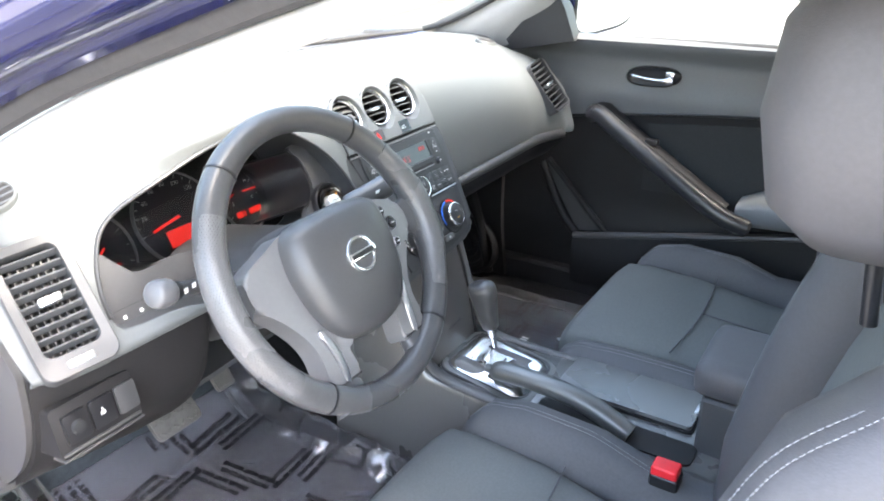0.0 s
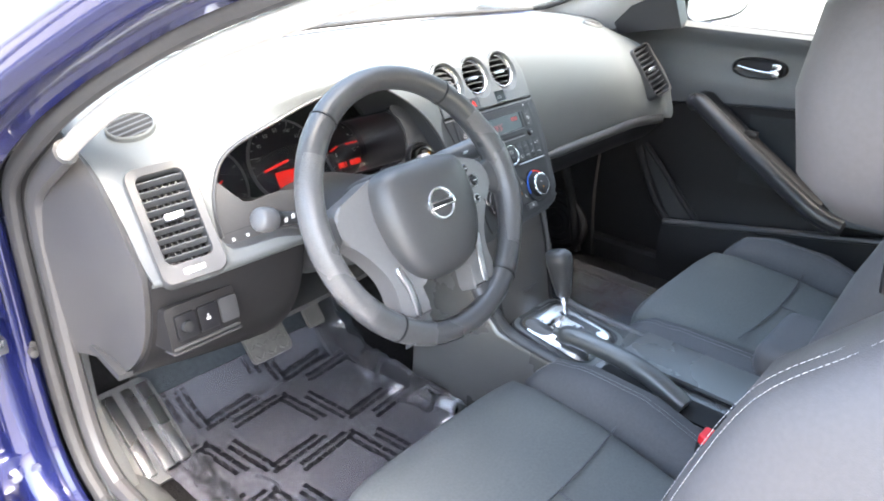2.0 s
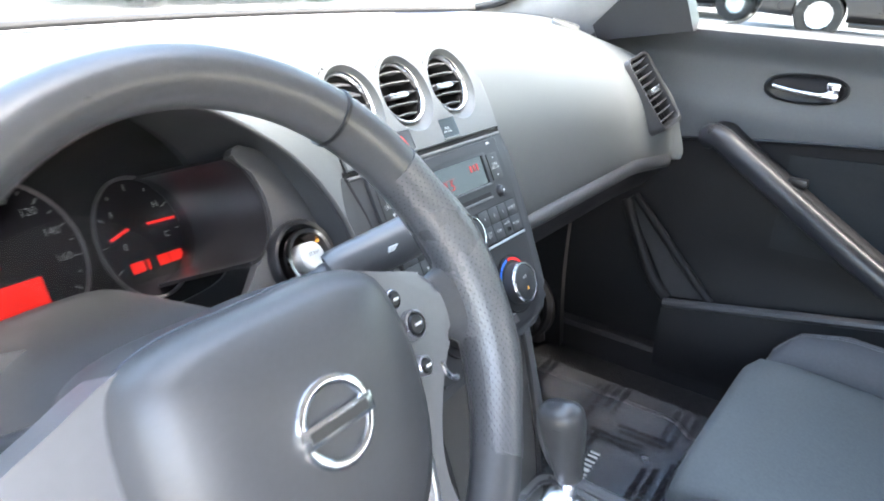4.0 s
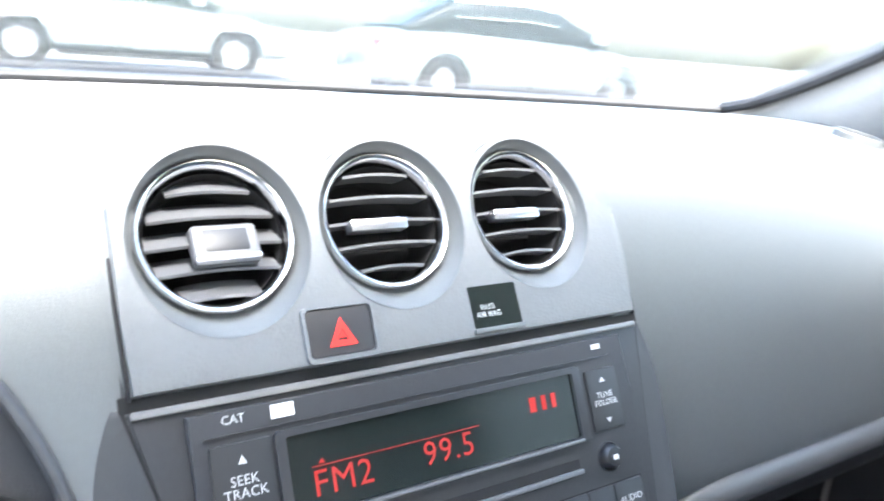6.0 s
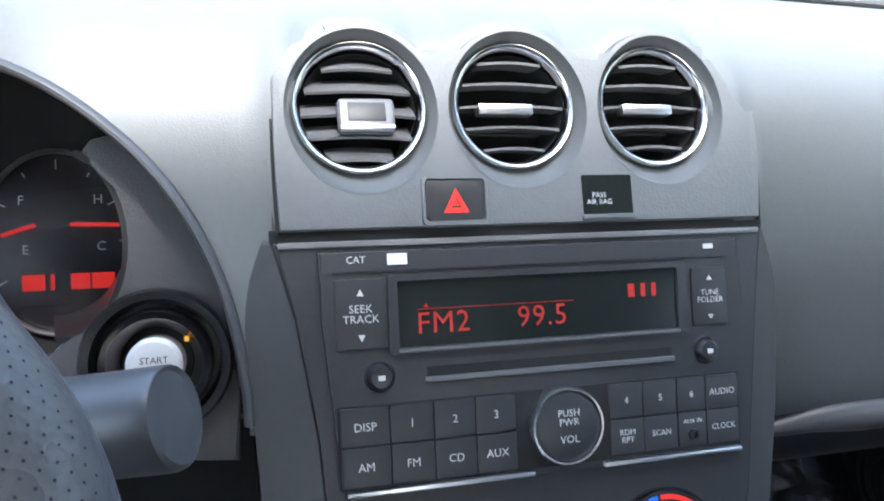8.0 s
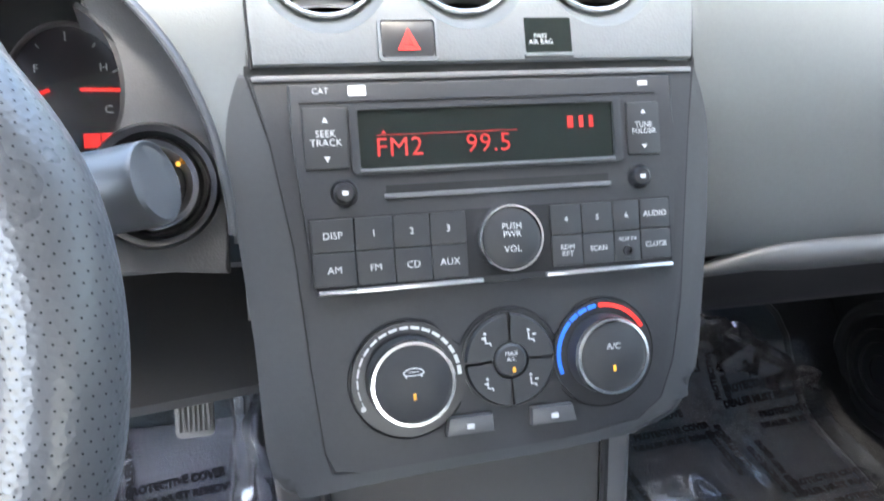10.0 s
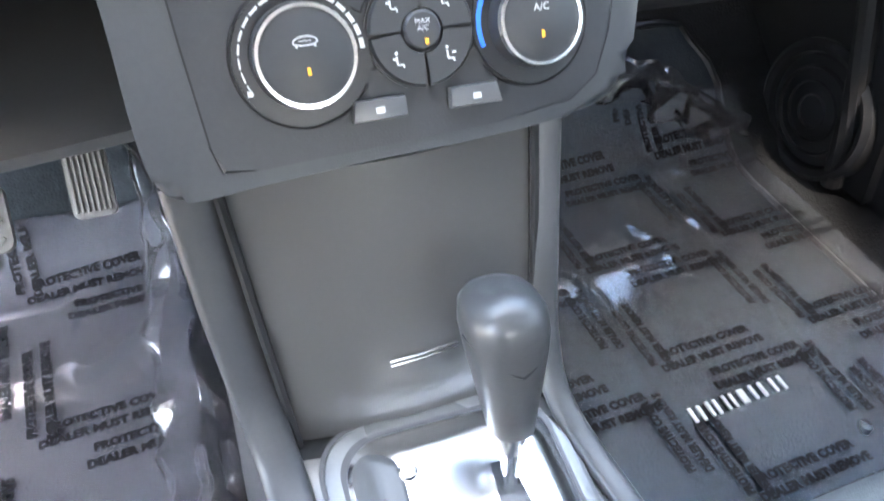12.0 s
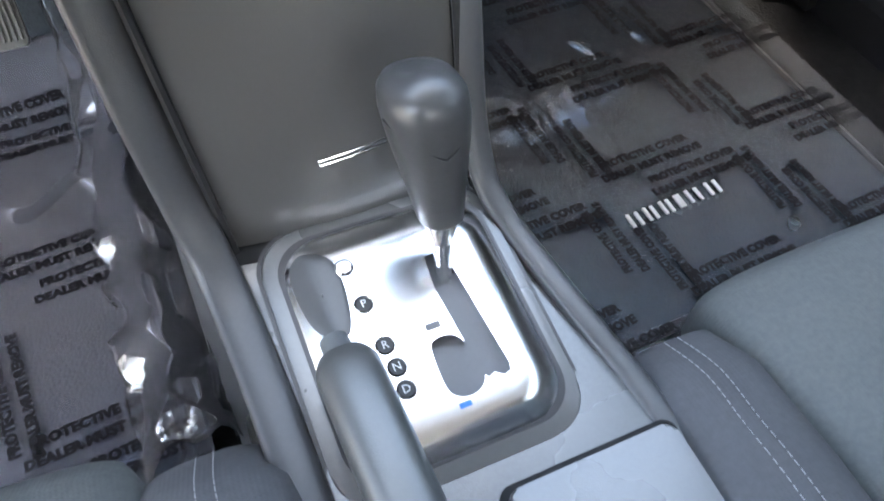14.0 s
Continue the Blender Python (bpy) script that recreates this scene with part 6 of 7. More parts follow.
def print_lattice(f, x0, x1, y0, y1, angle, ox, oy, px, py, seed):
    """Bands of small text crossing at right angles, each band broken where another crosses it."""
    rot = Matrix.Rotation(radians(angle), 4, "Z")
    c = Vector((ox, oy, 0))
    for axis in (0, 1):
        for i in range(-4, 5):
            for j in range(-4, 5):
                if axis == 0:
                    mid = c + rot @ Vector(((j + 0.5) * px, i * py, 0))
                else:
                    mid = c + rot @ Vector((i * px, (j + 0.5) * py, 0))
                if not (x0 - 0.05 < mid.x < x1 + 0.05 and y0 - 0.05 < mid.y < y1 + 0.05):
                    continue
                for k, text in enumerate(LINES):
                    off = (-0.0260, -0.0100, 0.0100, 0.0260)[k]
                    along = (0.018 if k < 2 else -0.018) * (1 if axis == 0 else -1)
                    wide = ((px if axis == 0 else py) - 0.048) / 0.139
                    turn = rot @ Matrix.Rotation(radians(90 * axis), 4, "Z")
                    bm = lettering(text, 0.0118, bold=0.066, m=Matrix.Translation(mid) @ turn @ shift(along, off, 0) @ Matrix.Diagonal((wide, 0.98, 1, 1)))
                    for v in bm.verts:
                        v.co.z = floor_z(v.co.y) + 0.0272 + crinkle(v.co.x, v.co.y, seed)
                    kill = [v for v in bm.verts if not (x0 + 0.004 < v.co.x < x1 - 0.004 and y0 + 0.004 < v.co.y < y1 - 0.004)]
                    bmesh.ops.delete(bm, geom=kill, context="VERTS")
                    if len(bm.faces):
                        part("printed_text", bm, INK, f, "line of black printed text")
                    else:
                        bm.free()


# left sheet takes the copy with daylight in its haze
lf = film(-0.600, -0.145, -0.20, 0.36, 3.1, LITFILM)
print_lattice(lf, -0.600, -0.145, -0.20, 0.36, 5, -0.305, 0.095, 0.186, 0.182, 3.1)
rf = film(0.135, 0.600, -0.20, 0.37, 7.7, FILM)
print_lattice(rf, 0.135, 0.600, -0.20, 0.37, 2.5, 0.262, 0.000, 0.186, 0.147, 7.7)


def crumple(name, pts, width, seed, amp, clear):
    """A gathered fold of film along a path."""
    f = thing(name, "crumpled fold of clear plastic film", "plastic film", pts[0], group="protective film folds")
    path = curve(pts, 14)
    n = len(path) - 1
    def at(u, v):
        p = path[round(u * n)]
        a = (v - 0.5) * 2
        q = Vector((p.x * 30 + seed, p.y * 30, v * 4))
        lump = Vector((noise.noise(q), noise.noise(q + Vector((9, 2, 5))), noise.noise(q + Vector((3, 7, 1))))) * amp
        return p + Vector((a * width, 0, (1 - abs(a)) * amp * 2.2)) + lump
    part("fold", sheet(at, n, 16, 0.0006), clear, f, sharp=180, shadow=False)


crumple("film_fold", [(-0.145, 0.36, 0.42), (-0.152, 0.25, 0.34), (-0.155, 0.12, 0.325), (-0.158, 0.00, 0.325), (-0.158, -0.12, 0.325)], 0.036, 2.0, 0.016, MILKFOLD)
crumple("film_fold", [(0.300, 0.365, 0.375), (0.350, 0.350, 0.410), (0.420, 0.340, 0.405), (0.490, 0.332, 0.370), (0.540, 0.325, 0.335), (0.580, 0.320, 0.312)], 0.028, 5.0, 0.022, FOLD)
crumple("film_fold", [(-0.56, 0.20, 0.32), (-0.57, 0.10, 0.315), (-0.575, 0.0, 0.315)], 0.020, 8.0, 0.012, MILKFOLD)


# ---- seats ----
def stitches(pts, step=0.0062, r=0.0006):
    """Short thread dashes along a line."""
    bits = []
    path = [Vector(p) for p in pts]
    for a, b in zip(path, path[1:]):
        d = (b - a).length
        k = max(1, round(d / step))
        for i in range(k):
            p, q = a.lerp(b, (i + 0.12) / k), a.lerp(b, (i + 0.80) / k)
            bits.append(sweep([p, q], r, n=5))
    return joined(*bits)


def seat(name, cx, label, dy=0.0, lean=0.0, crown=(0.0, 0.0), tall=0.0):
    s = thing(name, label, "car seat", (cx, -0.45, FLOOR), group="front seats")
    def c(x, y, z):
        return (cx + x, y + dy, z)
    # cushion: centre panel, thigh bolsters on both sides
    st = [(c(0, -0.163, 0.432), (0.164, 0, 0), (0, 0, 0.020), 0.5), (c(0, -0.168, 0.436), (0.180, 0, 0), (0, 0, 0.042), 0.45), (c(0, -0.185, 0.440), (0.188, 0, 0), (0, 0, 0.055), 0.4),
          (c(0, -0.23, 0.440), (0.190, 0, 0), (0, 0, 0.059), 0.38), (c(0, -0.34, 0.436), (0.186, 0, 0), (0, 0, 0.059), 0.38), (c(0, -0.48, 0.425), (0.165, 0, 0), (0, 0, 0.058), 0.38), (c(0, -0.64, 0.415), (0.160, 0, 0), (0, 0, 0.056), 0.38)]
    part("seat_cushion", cushion(st, 40), FABRIC, s, "dark grey woven seat cushion", sharp=60)
    part("cross_seam", sweep([Vector(c(-0.172 + 0.344 * i / 12, -0.375 - 0.012 * math.sin(math.pi * i / 12), 0.4950 + 0.001 * math.sin(math.pi * i / 12))) for i in range(13)], 0.0016, 0.0014, n=6), FABRIC2, s)
    part("centre_seam", sweep([Vector(c(0.0, -0.388 - 0.016 * i, 0.4952 - 0.0012 * i)) for i in range(12)], 0.0016, 0.0014, n=6), FABRIC2, s)
    for sx in (-1, 1):
        up = crown[0] if sx < 0 else crown[1]
        st = [(c(sx * 0.217, -0.182, 0.420), (0.024, 0, 0), (0, 0, 0.026), 0.75), (c(sx * 0.220, -0.192, 0.424 + up * 0.2), (0.038, 0, 0), (0, 0, 0.048), 0.7), (c(sx * 0.222, -0.225, 0.430 + up * 0.45), (0.046, 0, 0), (0, 0, 0.061 + up * 0.3), 0.70),
              (c(sx * 0.224, -0.29, 0.432 + up * 0.5), (0.050, 0, 0), (0, 0, 0.066 + up * 0.5), 0.74), (c(sx * 0.225, -0.40, 0.431 + up * 0.4), (0.050, 0, 0), (0, 0, 0.068 + up * 0.4), 0.74), (c(sx * 0.225, -0.48, 0.430), (0.050, 0, 0), (0, 0, 0.068), 0.74), (c(sx * 0.225, -0.64, 0.425), (0.046, 0, 0), (0, 0, 0.072), 0.7)]
        b = part("thigh_bolster", cushion(st, 28), FABRIC2, s, "grey side bolster", sharp=60)
        for dx in (0.0, 0.009):
            line = [Vector(c(sx * (0.219 + dx), y, z - dx * 0.1)) for y, z in ((-0.192, 0.4735 + up * 0.2), (-0.225, 0.4920 + up * 0.75), (-0.26, 0.4950 + up * 0.93), (-0.29, 0.4985 + up), (-0.36, 0.4997 + up * 0.9), (-0.40, 0.4998 + up * 0.78), (-0.48, 0.4992))]
            part("stitching", stitches(curve(line, 4), 0.0050, 0.00038), THREAD, b, "pale double stitching")
        part("side_shield", box(cx + sx * 0.245 - 0.018, cx + sx * 0.245 + 0.018, -0.66, -0.21, FLOOR + 0.03, 0.40, 0.012, 3), DOORP, s)
    part("base_frame", box(cx - 0.22, cx + 0.22, -0.64, -0.23, FLOOR + 0.02, 0.385, 0.02, 3), BLACK, s)
    for sx in (-1, 1):
        part("floor_rail", box(cx + sx * 0.19 - 0.02, cx + sx * 0.19 + 0.02, -0.70, -0.19, FLOOR - 0.002, FLOOR + 0.025, 0.004), BLACK, s)
    # backrest
    def back(z):
        t = (z - 0.45) / 0.5
        return -0.592 - lean - 0.080 * t - 0.03 * t * t
    zs = [0.44, 0.50, 0.60, 0.70, 0.80, 0.885, 0.932, 0.960, 0.972]
    hw = [0.150, 0.158, 0.165, 0.168, 0.165, 0.150, 0.132, 0.110, 0.080]
    th = [0.040, 0.052, 0.056, 0.056, 0.054, 0.050, 0.044, 0.034, 0.014]
    part("backrest", cushion([(c(0, back(z) - 0.045, z), (w, 0, 0), (0, t, 0.3 * t), 0.45) for z, w, t in zip(zs, hw, th)], 40), FABRIC, s, "dark grey woven backrest", sharp=60)
    zs = [0.45, 0.50, 0.58, 0.68, 0.78, 0.865, 0.918, 0.950, 0.963]
    zs = [z + tall * smooth(0.5, 0.9, z) for z in zs]
    for sx in (-1, 1):
        w = [0.030, 0.046, 0.055, 0.058, 0.058, 0.056, 0.052, 0.042, 0.018]
        d = [0.050, 0.080, 0.095, 0.098, 0.095, 0.086, 0.072, 0.052, 0.018]
        xo = [0.205, 0.212, 0.218, 0.220, 0.216, 0.204, 0.190, 0.176, 0.168]
        b = part("back_bolster", cushion([(c(sx * x, back(z) - 0.028 - 0.02 * (z > 0.9), z), (a, 0, 0), (0, q, 0.25 * q), 0.62) for z, a, q, x in zip(zs, w, d, xo)], 30), VINYL, s, "smooth grey side bolster", sharp=60)
        for k in (0.0, 0.016):
            line = [Vector(c(sx * (x + a * (0.440 if k == 0 else 0.640)), back(z) - 0.028 - 0.02 * (z > 0.9) + q * (0.985 if k == 0 else 0.925) + 0.0015, z + 0.2 * q)) for z, a, q, x in zip(zs, w, d, xo)][1:-1]
            part("stitching", stitches(curve(line, 5), 0.0045, 0.00030), THREAD, b, "pale double stitching")
    part("back_shell", cushion([(c(0, back(z) - 0.105, z), (0.20 if z < 0.9 else 0.15, 0, 0), (0, 0.022, 0), 0.4) for z in (0.44, 0.5, 0.7, 0.85, 0.92)], 28), FABRIC2, s)
    # headrest on two posts
    hy = -0.665
    for sx in (-1, 1):
        part("post", sweep([c(sx * 0.055, hy - 0.02, 0.93), c(sx * 0.055, hy - 0.01, 1.02)], 0.006, n=12), BLACK, s, "dark headrest post")
    st = [(c(0, hy - 0.012, 0.985), (0.070, 0, 0), (0, 0.030, 0), 0.7), (c(0, hy - 0.008, 0.992), (0.095, 0, 0), (0, 0.050, 0), 0.65), (c(0, hy, 1.02), (0.122, 0, 0), (0, 0.066, 0), 0.6), (c(0, hy + 0.006, 1.08), (0.132, 0, 0), (0, 0.072, 0), 0.6),
          (c(0, hy + 0.004, 1.14), (0.126, 0, 0), (0, 0.068, 0), 0.62), (c(0, hy - 0.006, 1.18), (0.106, 0, 0), (0, 0.054, 0), 0.68), (c(0, hy - 0.012, 1.196), (0.075, 0, 0), (0, 0.030, 0), 0.75), (c(0, hy - 0.014, 1.200), (0.03, 0, 0), (0, 0.012, 0), 0.8)]
    part("headrest", cushion(st, 36), VINYL, s, "padded grey headrest", sharp=60)
    return s


seat("driver_seat", -0.358, "dark grey cloth driver's seat with pale stitching", 0.0, 0.020, (0.020, 0.032), 0.030)
seat("passenger_seat", 0.362, "dark grey cloth passenger seat beside the console", -0.035, 0.0, (0.0, 0.034))


# ---- passenger door ----
pdoor = thing("passenger_door", "closed car door with dark grey trim and armrest", "door", (0.78, -0.4, 0.3))


def door_x(y, z):
    x = 0.757
    x -= 0.050 * smooth(0.888, 0.944, z)
    x -= 0.010 * math.exp(-((z - 0.81) / 0.03) ** 2)
    x += 0.012 * math.exp(-((z - 0.70) / 0.06) ** 2)
    x -= 0.020 * smooth(0.56, 0.45, z)
    return x


def crease(y):
    return 0.735 + 0.16 * (0.10 - y) * smooth(-1.6, 0.2, y)


def panel(lo, hi):
    """A strip of the door's inner face between two lines."""
    def at(u, v):
        y = 0.24 - 1.38 * u
        z = lo(y, u) + (hi(y, u) - lo(y, u)) * v
        return door_x(y, z), y, z
    return at


part("upper_trim", sheet(panel(lambda y, u: crease(y), lambda y, u: 0.938 + 0.014 * u), 30, 24, 0.02), DOORP, pdoor, sharp=50)
part("lower_trim", sheet(panel(lambda y, u: 0.30, lambda y, u: crease(y) - 0.003), 30, 24, 0.02), DARKTRIM, pdoor, "dark lower door trim", sharp=50)
part("outer_skin", box(0.775, 0.86, -1.16, 0.30, 0.25, 0.932, 0.02, 3), PAINT, pdoor, "blue painted outer skin")
part("crease", sweep([(door_x(0, crease(0.20 - 1.3 * i / 20)) + 0.001, 0.20 - 1.3 * i / 20, crease(0.20 - 1.3 * i / 20)) for i in range(21)], 0.004, 0.004, n=8), BLACK, pdoor)
def insert(u, v):
    y, z = -0.16 - 0.82 * u, 0.585 + (0.165 + 0.07 * u) * v
    return door_x(y, z) - 0.004, y, z


part("fabric_insert", sheet(insert, 16, 10, 0.006), DOORF, pdoor, "dark fabric insert")
# pull handle bowl with a chrome lever
def oval_ring(k, x):
    return [Vector((x, -0.160 + 0.062 * k * math.copysign(abs(math.cos(a)) ** 0.8, math.cos(a)), 0.861 - 0.05 * 0.062 * math.cos(a) + 0.0235 * k * math.copysign(abs(math.sin(a)) ** 0.85, math.sin(a)))) for a in [2 * math.pi * i / 40 for i in range(40)]]


bowl = part("handle_bowl", rings_bm([oval_ring(1.04, 0.757), oval_ring(1.0, 0.748), oval_ring(0.93, 0.746), oval_ring(0.86, 0.750), oval_ring(0.6, 0.7525), oval_ring(0.05, 0.7530)]), BLACK, pdoor, "dark recessed handle bowl")
part("lever", sweep(curve([(0.748, -0.112, 0.861), (0.741, -0.15, 0.857), (0.739, -0.185, 0.856), (0.741, -0.210, 0.857)], 5), 0.004, [0.0045] * 11 + [0.006, 0.008, 0.010, 0.010, 0.008], n=12), CHROME, bowl, "chrome door lever")
part("lock_knob", box(0.738, 0.748, -0.212, -0.192, 0.864, 0.878, 0.003), CHROME, bowl, "chrome lock lever")
# slanting pull bar and armrest
bar = curve([(0.722, -0.030, 0.765), (0.702, -0.055, 0.772), (0.690, -0.10, 0.748), (0.668, -0.20, 0.692), (0.648, -0.30, 0.637), (0.640, -0.38, 0.594), (0.645, -0.44, 0.575)], 6)
nb = len(bar)
part("pull_bar", sweep(bar, [0.014] + [0.019] * (nb - 2) + [0.014], [0.013] + [0.021] * (nb - 2) + [0.014], n=18), PULLBAR, pdoor, "dark glossy pull bar")
part("bar_seam", sweep([p + Vector((-0.004, 0.0, 0.0205)) for p in bar[3:-2]], 0.0011, 0.0011, n=6), VOID, pdoor, "fine seam along the pull bar")
part("switch_plate", sweep([p + Vector((0.034, 0, 0.012)) for p in bar[4:-6]], [0.012, 0.018] + [0.024] * (nb - 14) + [0.018, 0.012], 0.008, n=14), DARKTRIM, pdoor, "dark switch plate behind the pull bar")
part("window_switch", box(0.692, 0.708, -0.205, -0.175, 0.716, 0.729, 0.003), BLACK, pdoor)
part("armrest", cushion([((0.705, -0.40, 0.600), (0.045, 0, 0), (0, 0, 0.018), 0.6), ((0.700, -0.44, 0.605), (0.060, 0, 0), (0, 0, 0.032), 0.55), ((0.700, -0.75, 0.625), (0.060, 0, 0), (0, 0, 0.034), 0.55), ((0.710, -0.82, 0.630), (0.045, 0, 0), (0, 0, 0.022), 0.6)], 24), DOORP, pdoor)
pk = part("map_pocket", sheet(lambda u, v: (0.715 - 0.012 * math.sin(3.1 * v), -0.01 - 0.95 * u, 0.32 + (0.125 + 0.19 * u) * v), 20, 8, -0.012), DARKTRIM, pdoor)
part("pocket_rim", sweep([(0.708, -0.01 - 0.95 * i / 20, 0.446 + 0.19 * i / 20) for i in range(21)], 0.010, 0.009, n=10), ENDCAP, pk)
part("ridge", sweep(curve([(0.735, 0.10, 0.62), (0.728, 0.07, 0.56), (0.722, 0.03, 0.49), (0.718, -0.01, 0.450)], 5), 0.010, 0.012, n=10), DARKTRIM, pdoor)
part("ridge", sweep(curve([(0.738, 0.085, 0.63), (0.732, 0.02, 0.57), (0.726, -0.05, 0.50), (0.722, -0.09, 0.465)], 5), 0.007, 0.008, n=10), DARKTRIM, pdoor)
def corner_panel(u, v):
    a, b = Vector((0.742, 0.100, 0.62)).lerp(Vector((0.730, -0.01, 0.452)), v), Vector((0.742, 0.085, 0.63)).lerp(Vector((0.732, -0.09, 0.465)), v)
    return a.lerp(b, u)


part("corner_panel", sheet(corner_panel, 6, 12, -0.010), FIELD, pdoor, "paler three-cornered panel low on the door")
part("belt_seal", sweep([(0.735, 0.20 - 1.33 * i / 20, 0.940 + 0.014 * i / 20) for i in range(21)], 0.012, 0.008, n=10), RUBBER, pdoor)
tri_pts = [(0.178, 0.905), (0.192, 0.930), (0.150, 0.975), (0.100, 1.014), (0.060, 1.042), (0.040, 1.005), (0.015, 0.938)]
part("mirror_triangle", prism([(y, z) for y, z in tri_pts], 0.690, 0.735, 0.006, 3, Matrix(((0, 0, 1, 0.0), (1, 0, 0, 0), (0, 1, 0, 0), (0, 0, 0, 1)))), BLACK, pdoor, "black corner cover")
part("window_pane", sheet(lambda u, v: (0.765 - 0.12 * v, 0.10 - 1.22 * u - 0.12 * v * (1 - u), 0.945 + 0.30 * v), 8, 8, 0.004), TINTED, pdoor, "lightly tinted window pane", shadow=False)
part("window_frame", sweep(curve([(0.745, 0.16, 0.975), (0.72, 0.02, 1.08), (0.66, -0.16, 1.225), (0.648, -0.5, 1.265), (0.645, -1.1, 1.26)], 6), 0.012, 0.012, n=10), RUBBER, pdoor)
speaker = thing("footwell_trim", "dark curved trim at the side of the footwell", "trim", (0.69, 0.4, 0.3))
part("panel", sheet(lambda u, v: (0.690 - 0.03 * math.sin(3.1 * v), 0.18 + 0.42 * u, 0.29 + 0.44 * v), 10, 14, -0.015), DARKTRIM, speaker)
part("arch", sweep(curve([(0.67, 0.22, 0.30), (0.655, 0.24, 0.45), (0.66, 0.30, 0.58), (0.67, 0.40, 0.62)], 6), 0.014, 0.014, n=10), DARKTRIM, speaker)

cover = thing("speaker_cover", "round dark speaker cover low beside the footwell", "speaker", turn=Matrix.Translation((0.662, 0.285, 0.375)) @ Matrix.Rotation(radians(-90), 4, "Y"))
part("ring", lathe([(0.095, -0.02), (0.094, 0.004), (0.086, 0.010), (0.078, 0.006), (0.074, -0.004)], 56), DARKTRIM, cover)
part("grille", lathe([(0.0755, -0.003), (0.05, 0.004), (0.0, 0.006)], 48), BLACK, cover)
for r in (0.022, 0.040, 0.058):
    part("rib", lathe([(r - 0.0025, 0.002), (r, 0.0075), (r + 0.0025, 0.002)], 48), DARKTRIM, cover)

mirror = thing("door_mirror", "blue car door mirror with a bright glass", "mirror", (0.80, 0.10, 0.92))
mc, mn, ma = Vector((0.940, 0.040, 0.992)), Vector((0.298, 0.954, 0.0)), Vector((0.118, -0.037, 0.010))
part("housing", cushion([(mc, ma * 1.02, (0, 0, 0.066), 0.55), (mc + mn * 0.012, ma * 1.07, (0, 0, 0.071), 0.55), (mc + mn * 0.06, ma * 0.98, (0, 0, 0.062), 0.6), (mc + mn * 0.10, ma * 0.60, (0, 0, 0.038), 0.7)], 32), PAINT, mirror)
part("glass_surround", cushion([(mc - mn * 0.004, ma * 0.98, (0, 0, 0.062), 0.55), (mc + mn * 0.002, ma * 0.99, (0, 0, 0.063), 0.55)], 32), BLACK, mirror, "black rim round the glass")
part("glass", cushion([(mc - mn * 0.0060, ma * 0.93, (0, 0, 0.057), 0.55), (mc - mn * 0.0035, ma * 0.94, (0, 0, 0.058), 0.55)], 32), MIRROR, mirror, "mirror glass")
part("foot", sweep([(0.765, 0.105, 0.925), (0.82, 0.098, 0.935), (0.88, 0.080, 0.955)], 0.022, 0.016, n=12), BLACK, mirror)

# driver's door, swung wide open on its hinges; built along its own x from the hinge line
SWING = Matrix.Translation((-0.865, 0.285, 0.0)) @ Matrix.Rotation(radians(-162), 4, "Z")
ddoor = thing("driver_door", "wide open blue car door with dark grey trim", "door", turn=SWING)
part("outer_skin", box(0.02, 1.22, -0.065, 0.000, 0.27, 0.93, 0.03, 4), PAINT, ddoor, "blue painted outer skin")
part("trim_panel", sheet(lambda u, v: (0.05 + 1.13 * u, 0.030 + 0.016 * math.sin(math.pi * v) + 0.02 * smooth(0.8, 1.0, v), 0.31 + 0.63 * v), 16, 20, 0.03), DOORP, ddoor, sharp=50)
part("map_pocket", sheet(lambda u, v: (0.10 + 0.90 * u, 0.062 + 0.014 * math.sin(3.1 * v), 0.32 + 0.13 * v), 14, 6, 0.012), DOORP, ddoor)
part("pull_bar", sweep(curve([(0.22, 0.060, 0.76), (0.34, 0.095, 0.72), (0.50, 0.100, 0.65), (0.62, 0.070, 0.60)], 6), 0.022, 0.024, n=14), DASH_LOW, ddoor)
part("window_frame", sweep(curve([(0.06, -0.02, 0.94), (0.20, 0.03, 1.05), (0.42, 0.08, 1.17), (0.75, 0.11, 1.24), (1.10, 0.10, 1.22), (1.20, 0.02, 0.94)], 6), 0.016, 0.016, n=10), RUBBER, ddoor)
part("edge_seal", sweep([(0.035, 0.0, 0.30), (0.03, 0.0, 0.60), (0.035, 0.0, 0.90)], 0.012, n=10), RUBBER, ddoor)

# wiper and bonnet beyond the windscreen
bonnet = thing("bonnet", "blue painted bonnet ahead of the windscreen", "bonnet", (0, 1.0, 0.8))
part("panel", sheet(lambda u, v: (-0.80 + 1.60 * u, 0.66 - 0.05 * (2 * u - 1) ** 2 + 0.95 * v, 0.882 - 0.035 * (2 * u - 1) ** 4 - 0.11 * v - 0.07 * v ** 4), 24, 16, 0.012), PAINT, bonnet)
cowl_panel = thing("cowl_panel", "black plastic cowl below the windscreen", "cowl", (0, 0.6, 0.9))
part("panel", sheet(lambda u, v: (-0.70 + 1.4 * u, cowl(-0.70 + 1.4 * u) + 0.016 + (0.09 + 0.03 * (2 * u - 1) ** 2) * v, 0.927 - 0.045 * v), 24, 5, 0.01), BLACK, cowl_panel)
for i in range(9):
    x = -0.56 + 0.14 * i
    part("slot", box(x - 0.045, x + 0.045, cowl(x) + 0.040, cowl(x) + 0.055, 0.900, 0.912, 0.002), VOID, cowl_panel)
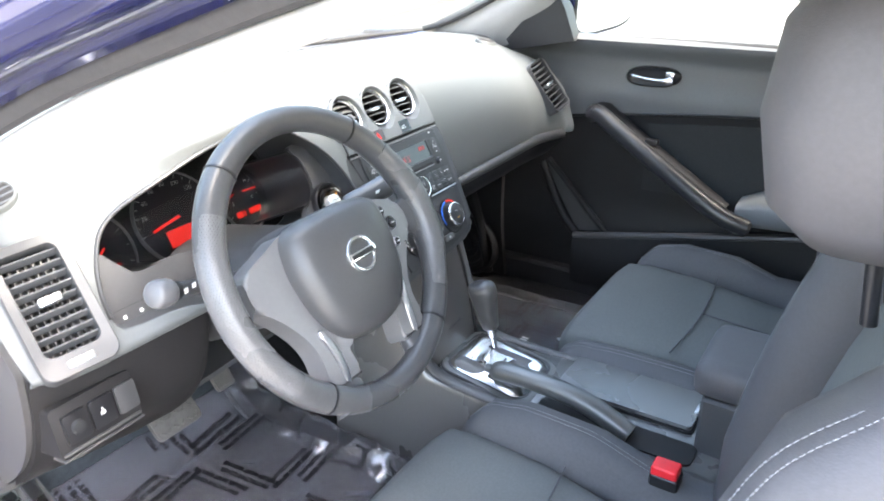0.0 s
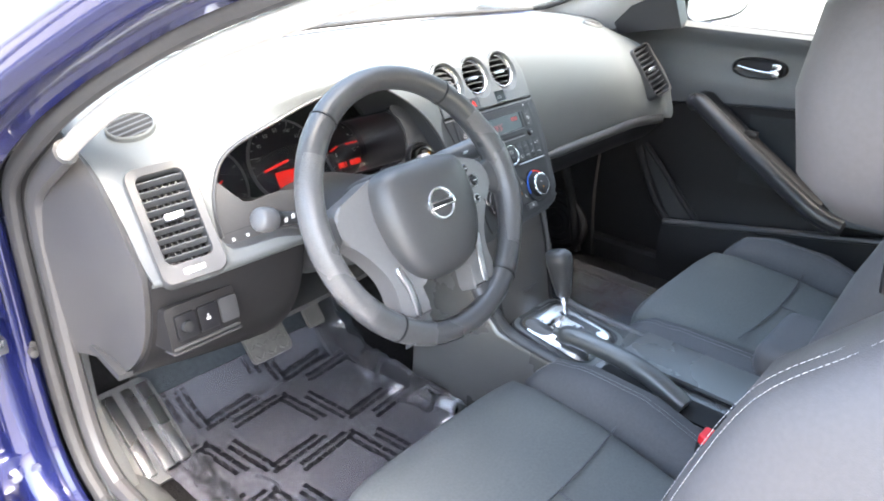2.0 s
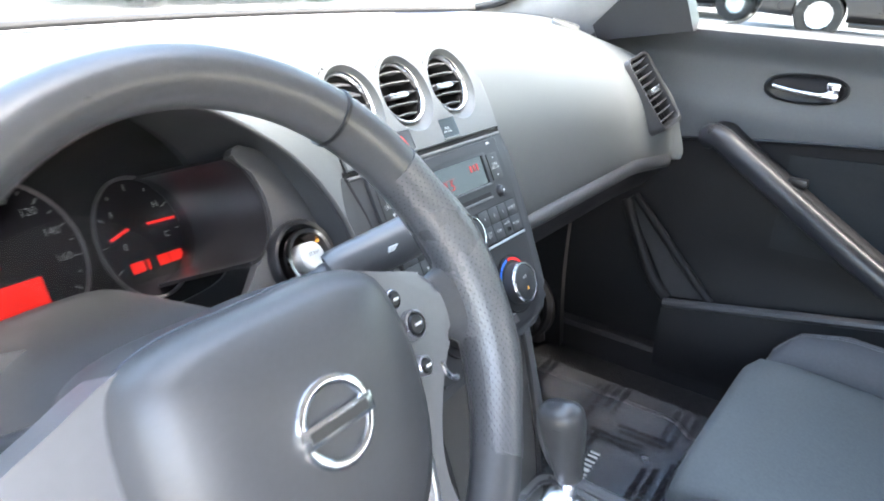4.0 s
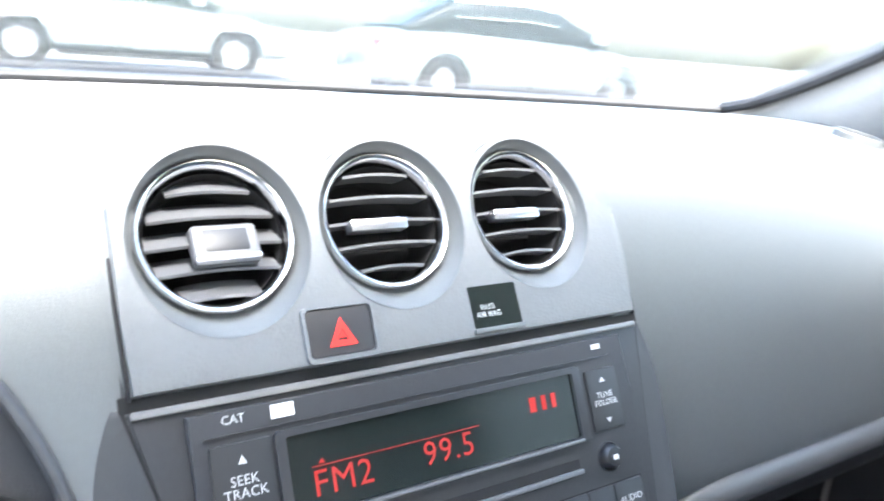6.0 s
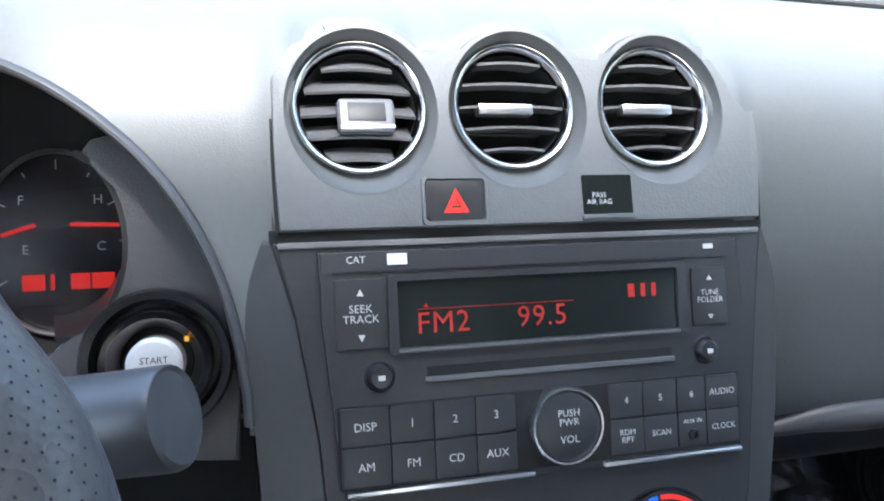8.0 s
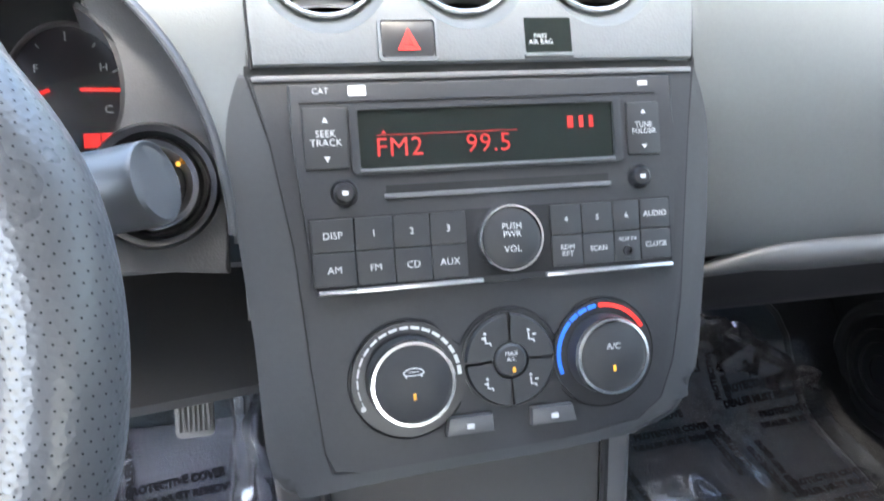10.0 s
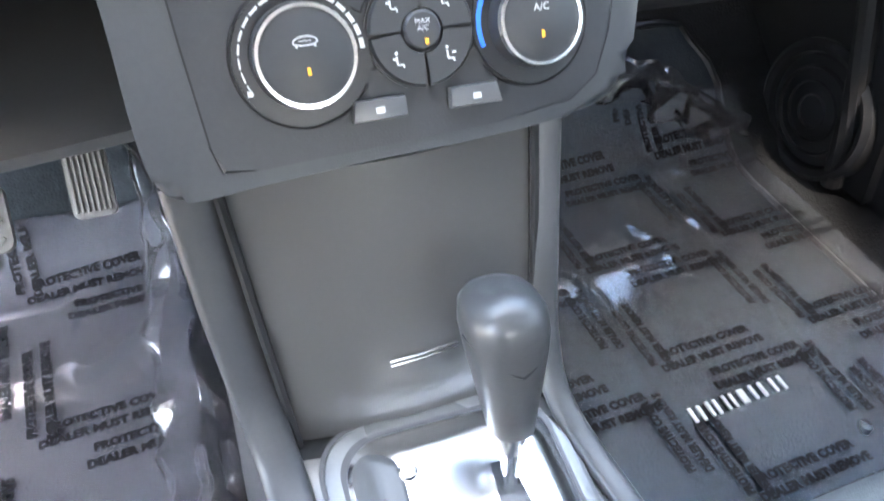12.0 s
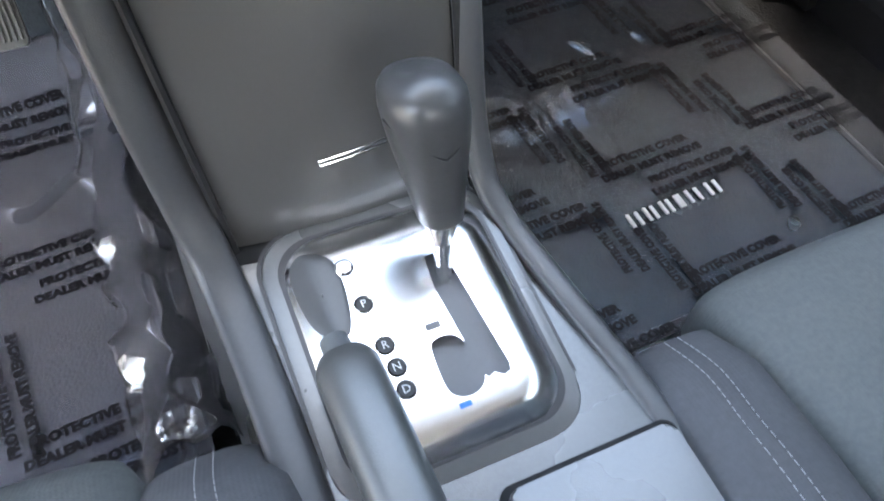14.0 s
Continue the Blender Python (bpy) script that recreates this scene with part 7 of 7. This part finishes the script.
for pts in ([(-0.55, 0.595, 0.872), (-0.30, 0.630, 0.873), (0.00, 0.640, 0.874), (0.12, 0.632, 0.874)], [(0.02, 0.645, 0.868), (0.30, 0.630, 0.868), (0.55, 0.585, 0.868)]):
    w = thing("wiper", "thin black windscreen wiper at rest", "wiper", pts[0], group="wipers")
    part("blade", sweep(curve(pts, 8), 0.003, 0.006, n=8), BLACK, w)
    part("arm", sweep(curve([tuple(Vector(p) + Vector((0, 0.012, 0.012))) for p in pts[:3]], 6), 0.006, 0.004, n=8), BLACK, w)


# ---- parked cars in the lot ----
def parked_car(name, m, paint, label, length=4.6, tall=1.42, box_like=0.0):
    c = thing(name, label, "parked car", turn=m, group="parked cars")
    L, W = length, 1.78
    def sec(x, zt, zb, w):
        return [Vector((x, w * math.copysign(abs(math.cos(a)) ** 0.45, math.cos(a)), (zt + zb) / 2 + (zt - zb) / 2 * math.copysign(abs(math.sin(a)) ** 0.5, math.sin(a)))) for a in [2 * math.pi * i / 28 for i in range(28)]]
    hb = 0.12 * box_like
    body = [sec(-L / 2, 0.70, 0.45, 0.60), sec(-L / 2 + 0.08, 0.86 + hb, 0.30, 0.80), sec(-L / 2 + 0.5, 0.95 + hb, 0.24, 0.88), sec(-0.6, 0.95 + hb, 0.22, 0.89), sec(0.8, 0.92 + hb, 0.22, 0.89), sec(L / 2 - 0.75, 0.84 + hb, 0.24, 0.87), sec(L / 2 - 0.12, 0.70 + hb, 0.28, 0.78), sec(L / 2, 0.60, 0.40, 0.58)]
    shell = rings_bm(body)
    wb = L * 0.297
    for x in (-wb, wb):
        shell = cut(shell, lathe([(0, -1.2), (0.37, -1.2), (0.37, 1.2), (0, 1.2)], 36, Matrix.Translation((x, 0, 0.33)) @ Matrix.Rotation(radians(90), 4, "X")))
    part("body", shell, paint, c, sharp=40)
    r = -L / 2 + (0.45 if not box_like else 0.15)
    cabin = [sec(r, 0.98 + hb, 0.85, 0.74), sec(r + 0.7, tall - 0.04, 0.85, 0.64), sec(-0.1, tall, 0.85, 0.66), sec(0.35, tall - 0.05, 0.85, 0.66), sec(1.15, 0.98 + hb, 0.85, 0.76)]
    part("roof", rings_bm([[Vector((p.x, p.y * (1 if p.z < 1.15 else 0.98), p.z + 0.015)) for p in q] for q in cabin[1:4]]), paint, c)
    part("window", rings_bm(cabin), GLOSS, c, "dark car windows")
    for x in (-wb, wb):
        for sy in (-1, 1):
            wm = Matrix.Translation((x, sy * 0.80, 0.325)) @ Matrix.Rotation(radians(90 * sy), 4, "X")
            t = part("wheel", lathe([(0.20, -0.10), (0.30, -0.105), (0.325, -0.08), (0.325, 0.08), (0.30, 0.105), (0.225, 0.10), (0.22, 0.09)], 36, wm), TYRE, c, "black tyre")
            part("rim", lathe([(0.225, 0.10), (0.21, 0.085), (0.19, 0.04), (0.06, 0.06), (0.05, 0.085), (0, 0.085)], 36, wm), SATIN, t, "bright alloy rim")
            for k in range(5):
                part("spoke", box(0.04, 0.20, -0.028, 0.028, 0.055, 0.095, 0.01, 2, wm @ Matrix.Rotation(radians(72 * k), 4, "Z")), SATIN, t)
    part("sill", box(-wb + 0.4, wb - 0.4, -0.86, 0.86, 0.19, 0.26, 0.02), BLACK, c)
    for sy in (-1, 1):
        part("headlight", box(L / 2 - 0.40, L / 2 - 0.10, sy * 0.66 - 0.10, sy * 0.66 + 0.10, 0.60, 0.72, 0.04, 3), CHROME, c)
        part("tail_light", box(-L / 2 + 0.05, -L / 2 + 0.25, sy * 0.68 - 0.10, sy * 0.68 + 0.10, 0.66, 0.80, 0.03, 3), BUCKLE, c, "red tail light")
        part("side_mirror", box(0.75, 0.93, sy * 0.98 - 0.09, sy * 0.98 + 0.09, 0.95, 1.07, 0.04, 3), paint, c)
        part("door_line", box(-0.02, -0.005, sy * 0.885 - 0.008, sy * 0.885 + 0.008, 0.35, 0.92), BLACK, c)
    return c


LOT = [(6.40, 8.50, -5, SILVERPAINT, "silver saloon car parked ahead in the lot", 4.7, 1.42, 0.0), (2.0, 11.8, -8, SILVERPAINT, "pale saloon car parked farther off", 4.6, 1.42, 0.0),
       (-3.2, 15.5, 80, DARKPAINT, "dark estate car parked far ahead", 4.5, 1.65, 1.0), (-0.4, 17.0, 80, DARKPAINT, "dark saloon car parked far ahead", 4.6, 1.42, 0.0),
       (12.6, 0.3, 97, DARKPAINT, "dark off-road car parked beside the lane", 4.8, 1.80, 1.0), (12.0, -6.5, 97, SILVERPAINT, "silver saloon car parked beside the lane", 4.6, 1.42, 0.0),
       (9.5, -11.5, 60, DARKPAINT, "dark saloon car parked behind", 4.6, 1.42, 0.0)]
for x, y, turn, paint, label, length, tall, boxy in LOT:
    parked_car("parked_car", Matrix.Translation((x, y, ground_z(y))) @ Matrix.Rotation(radians(turn), 4, "Z"), paint, label, length, tall, boxy)
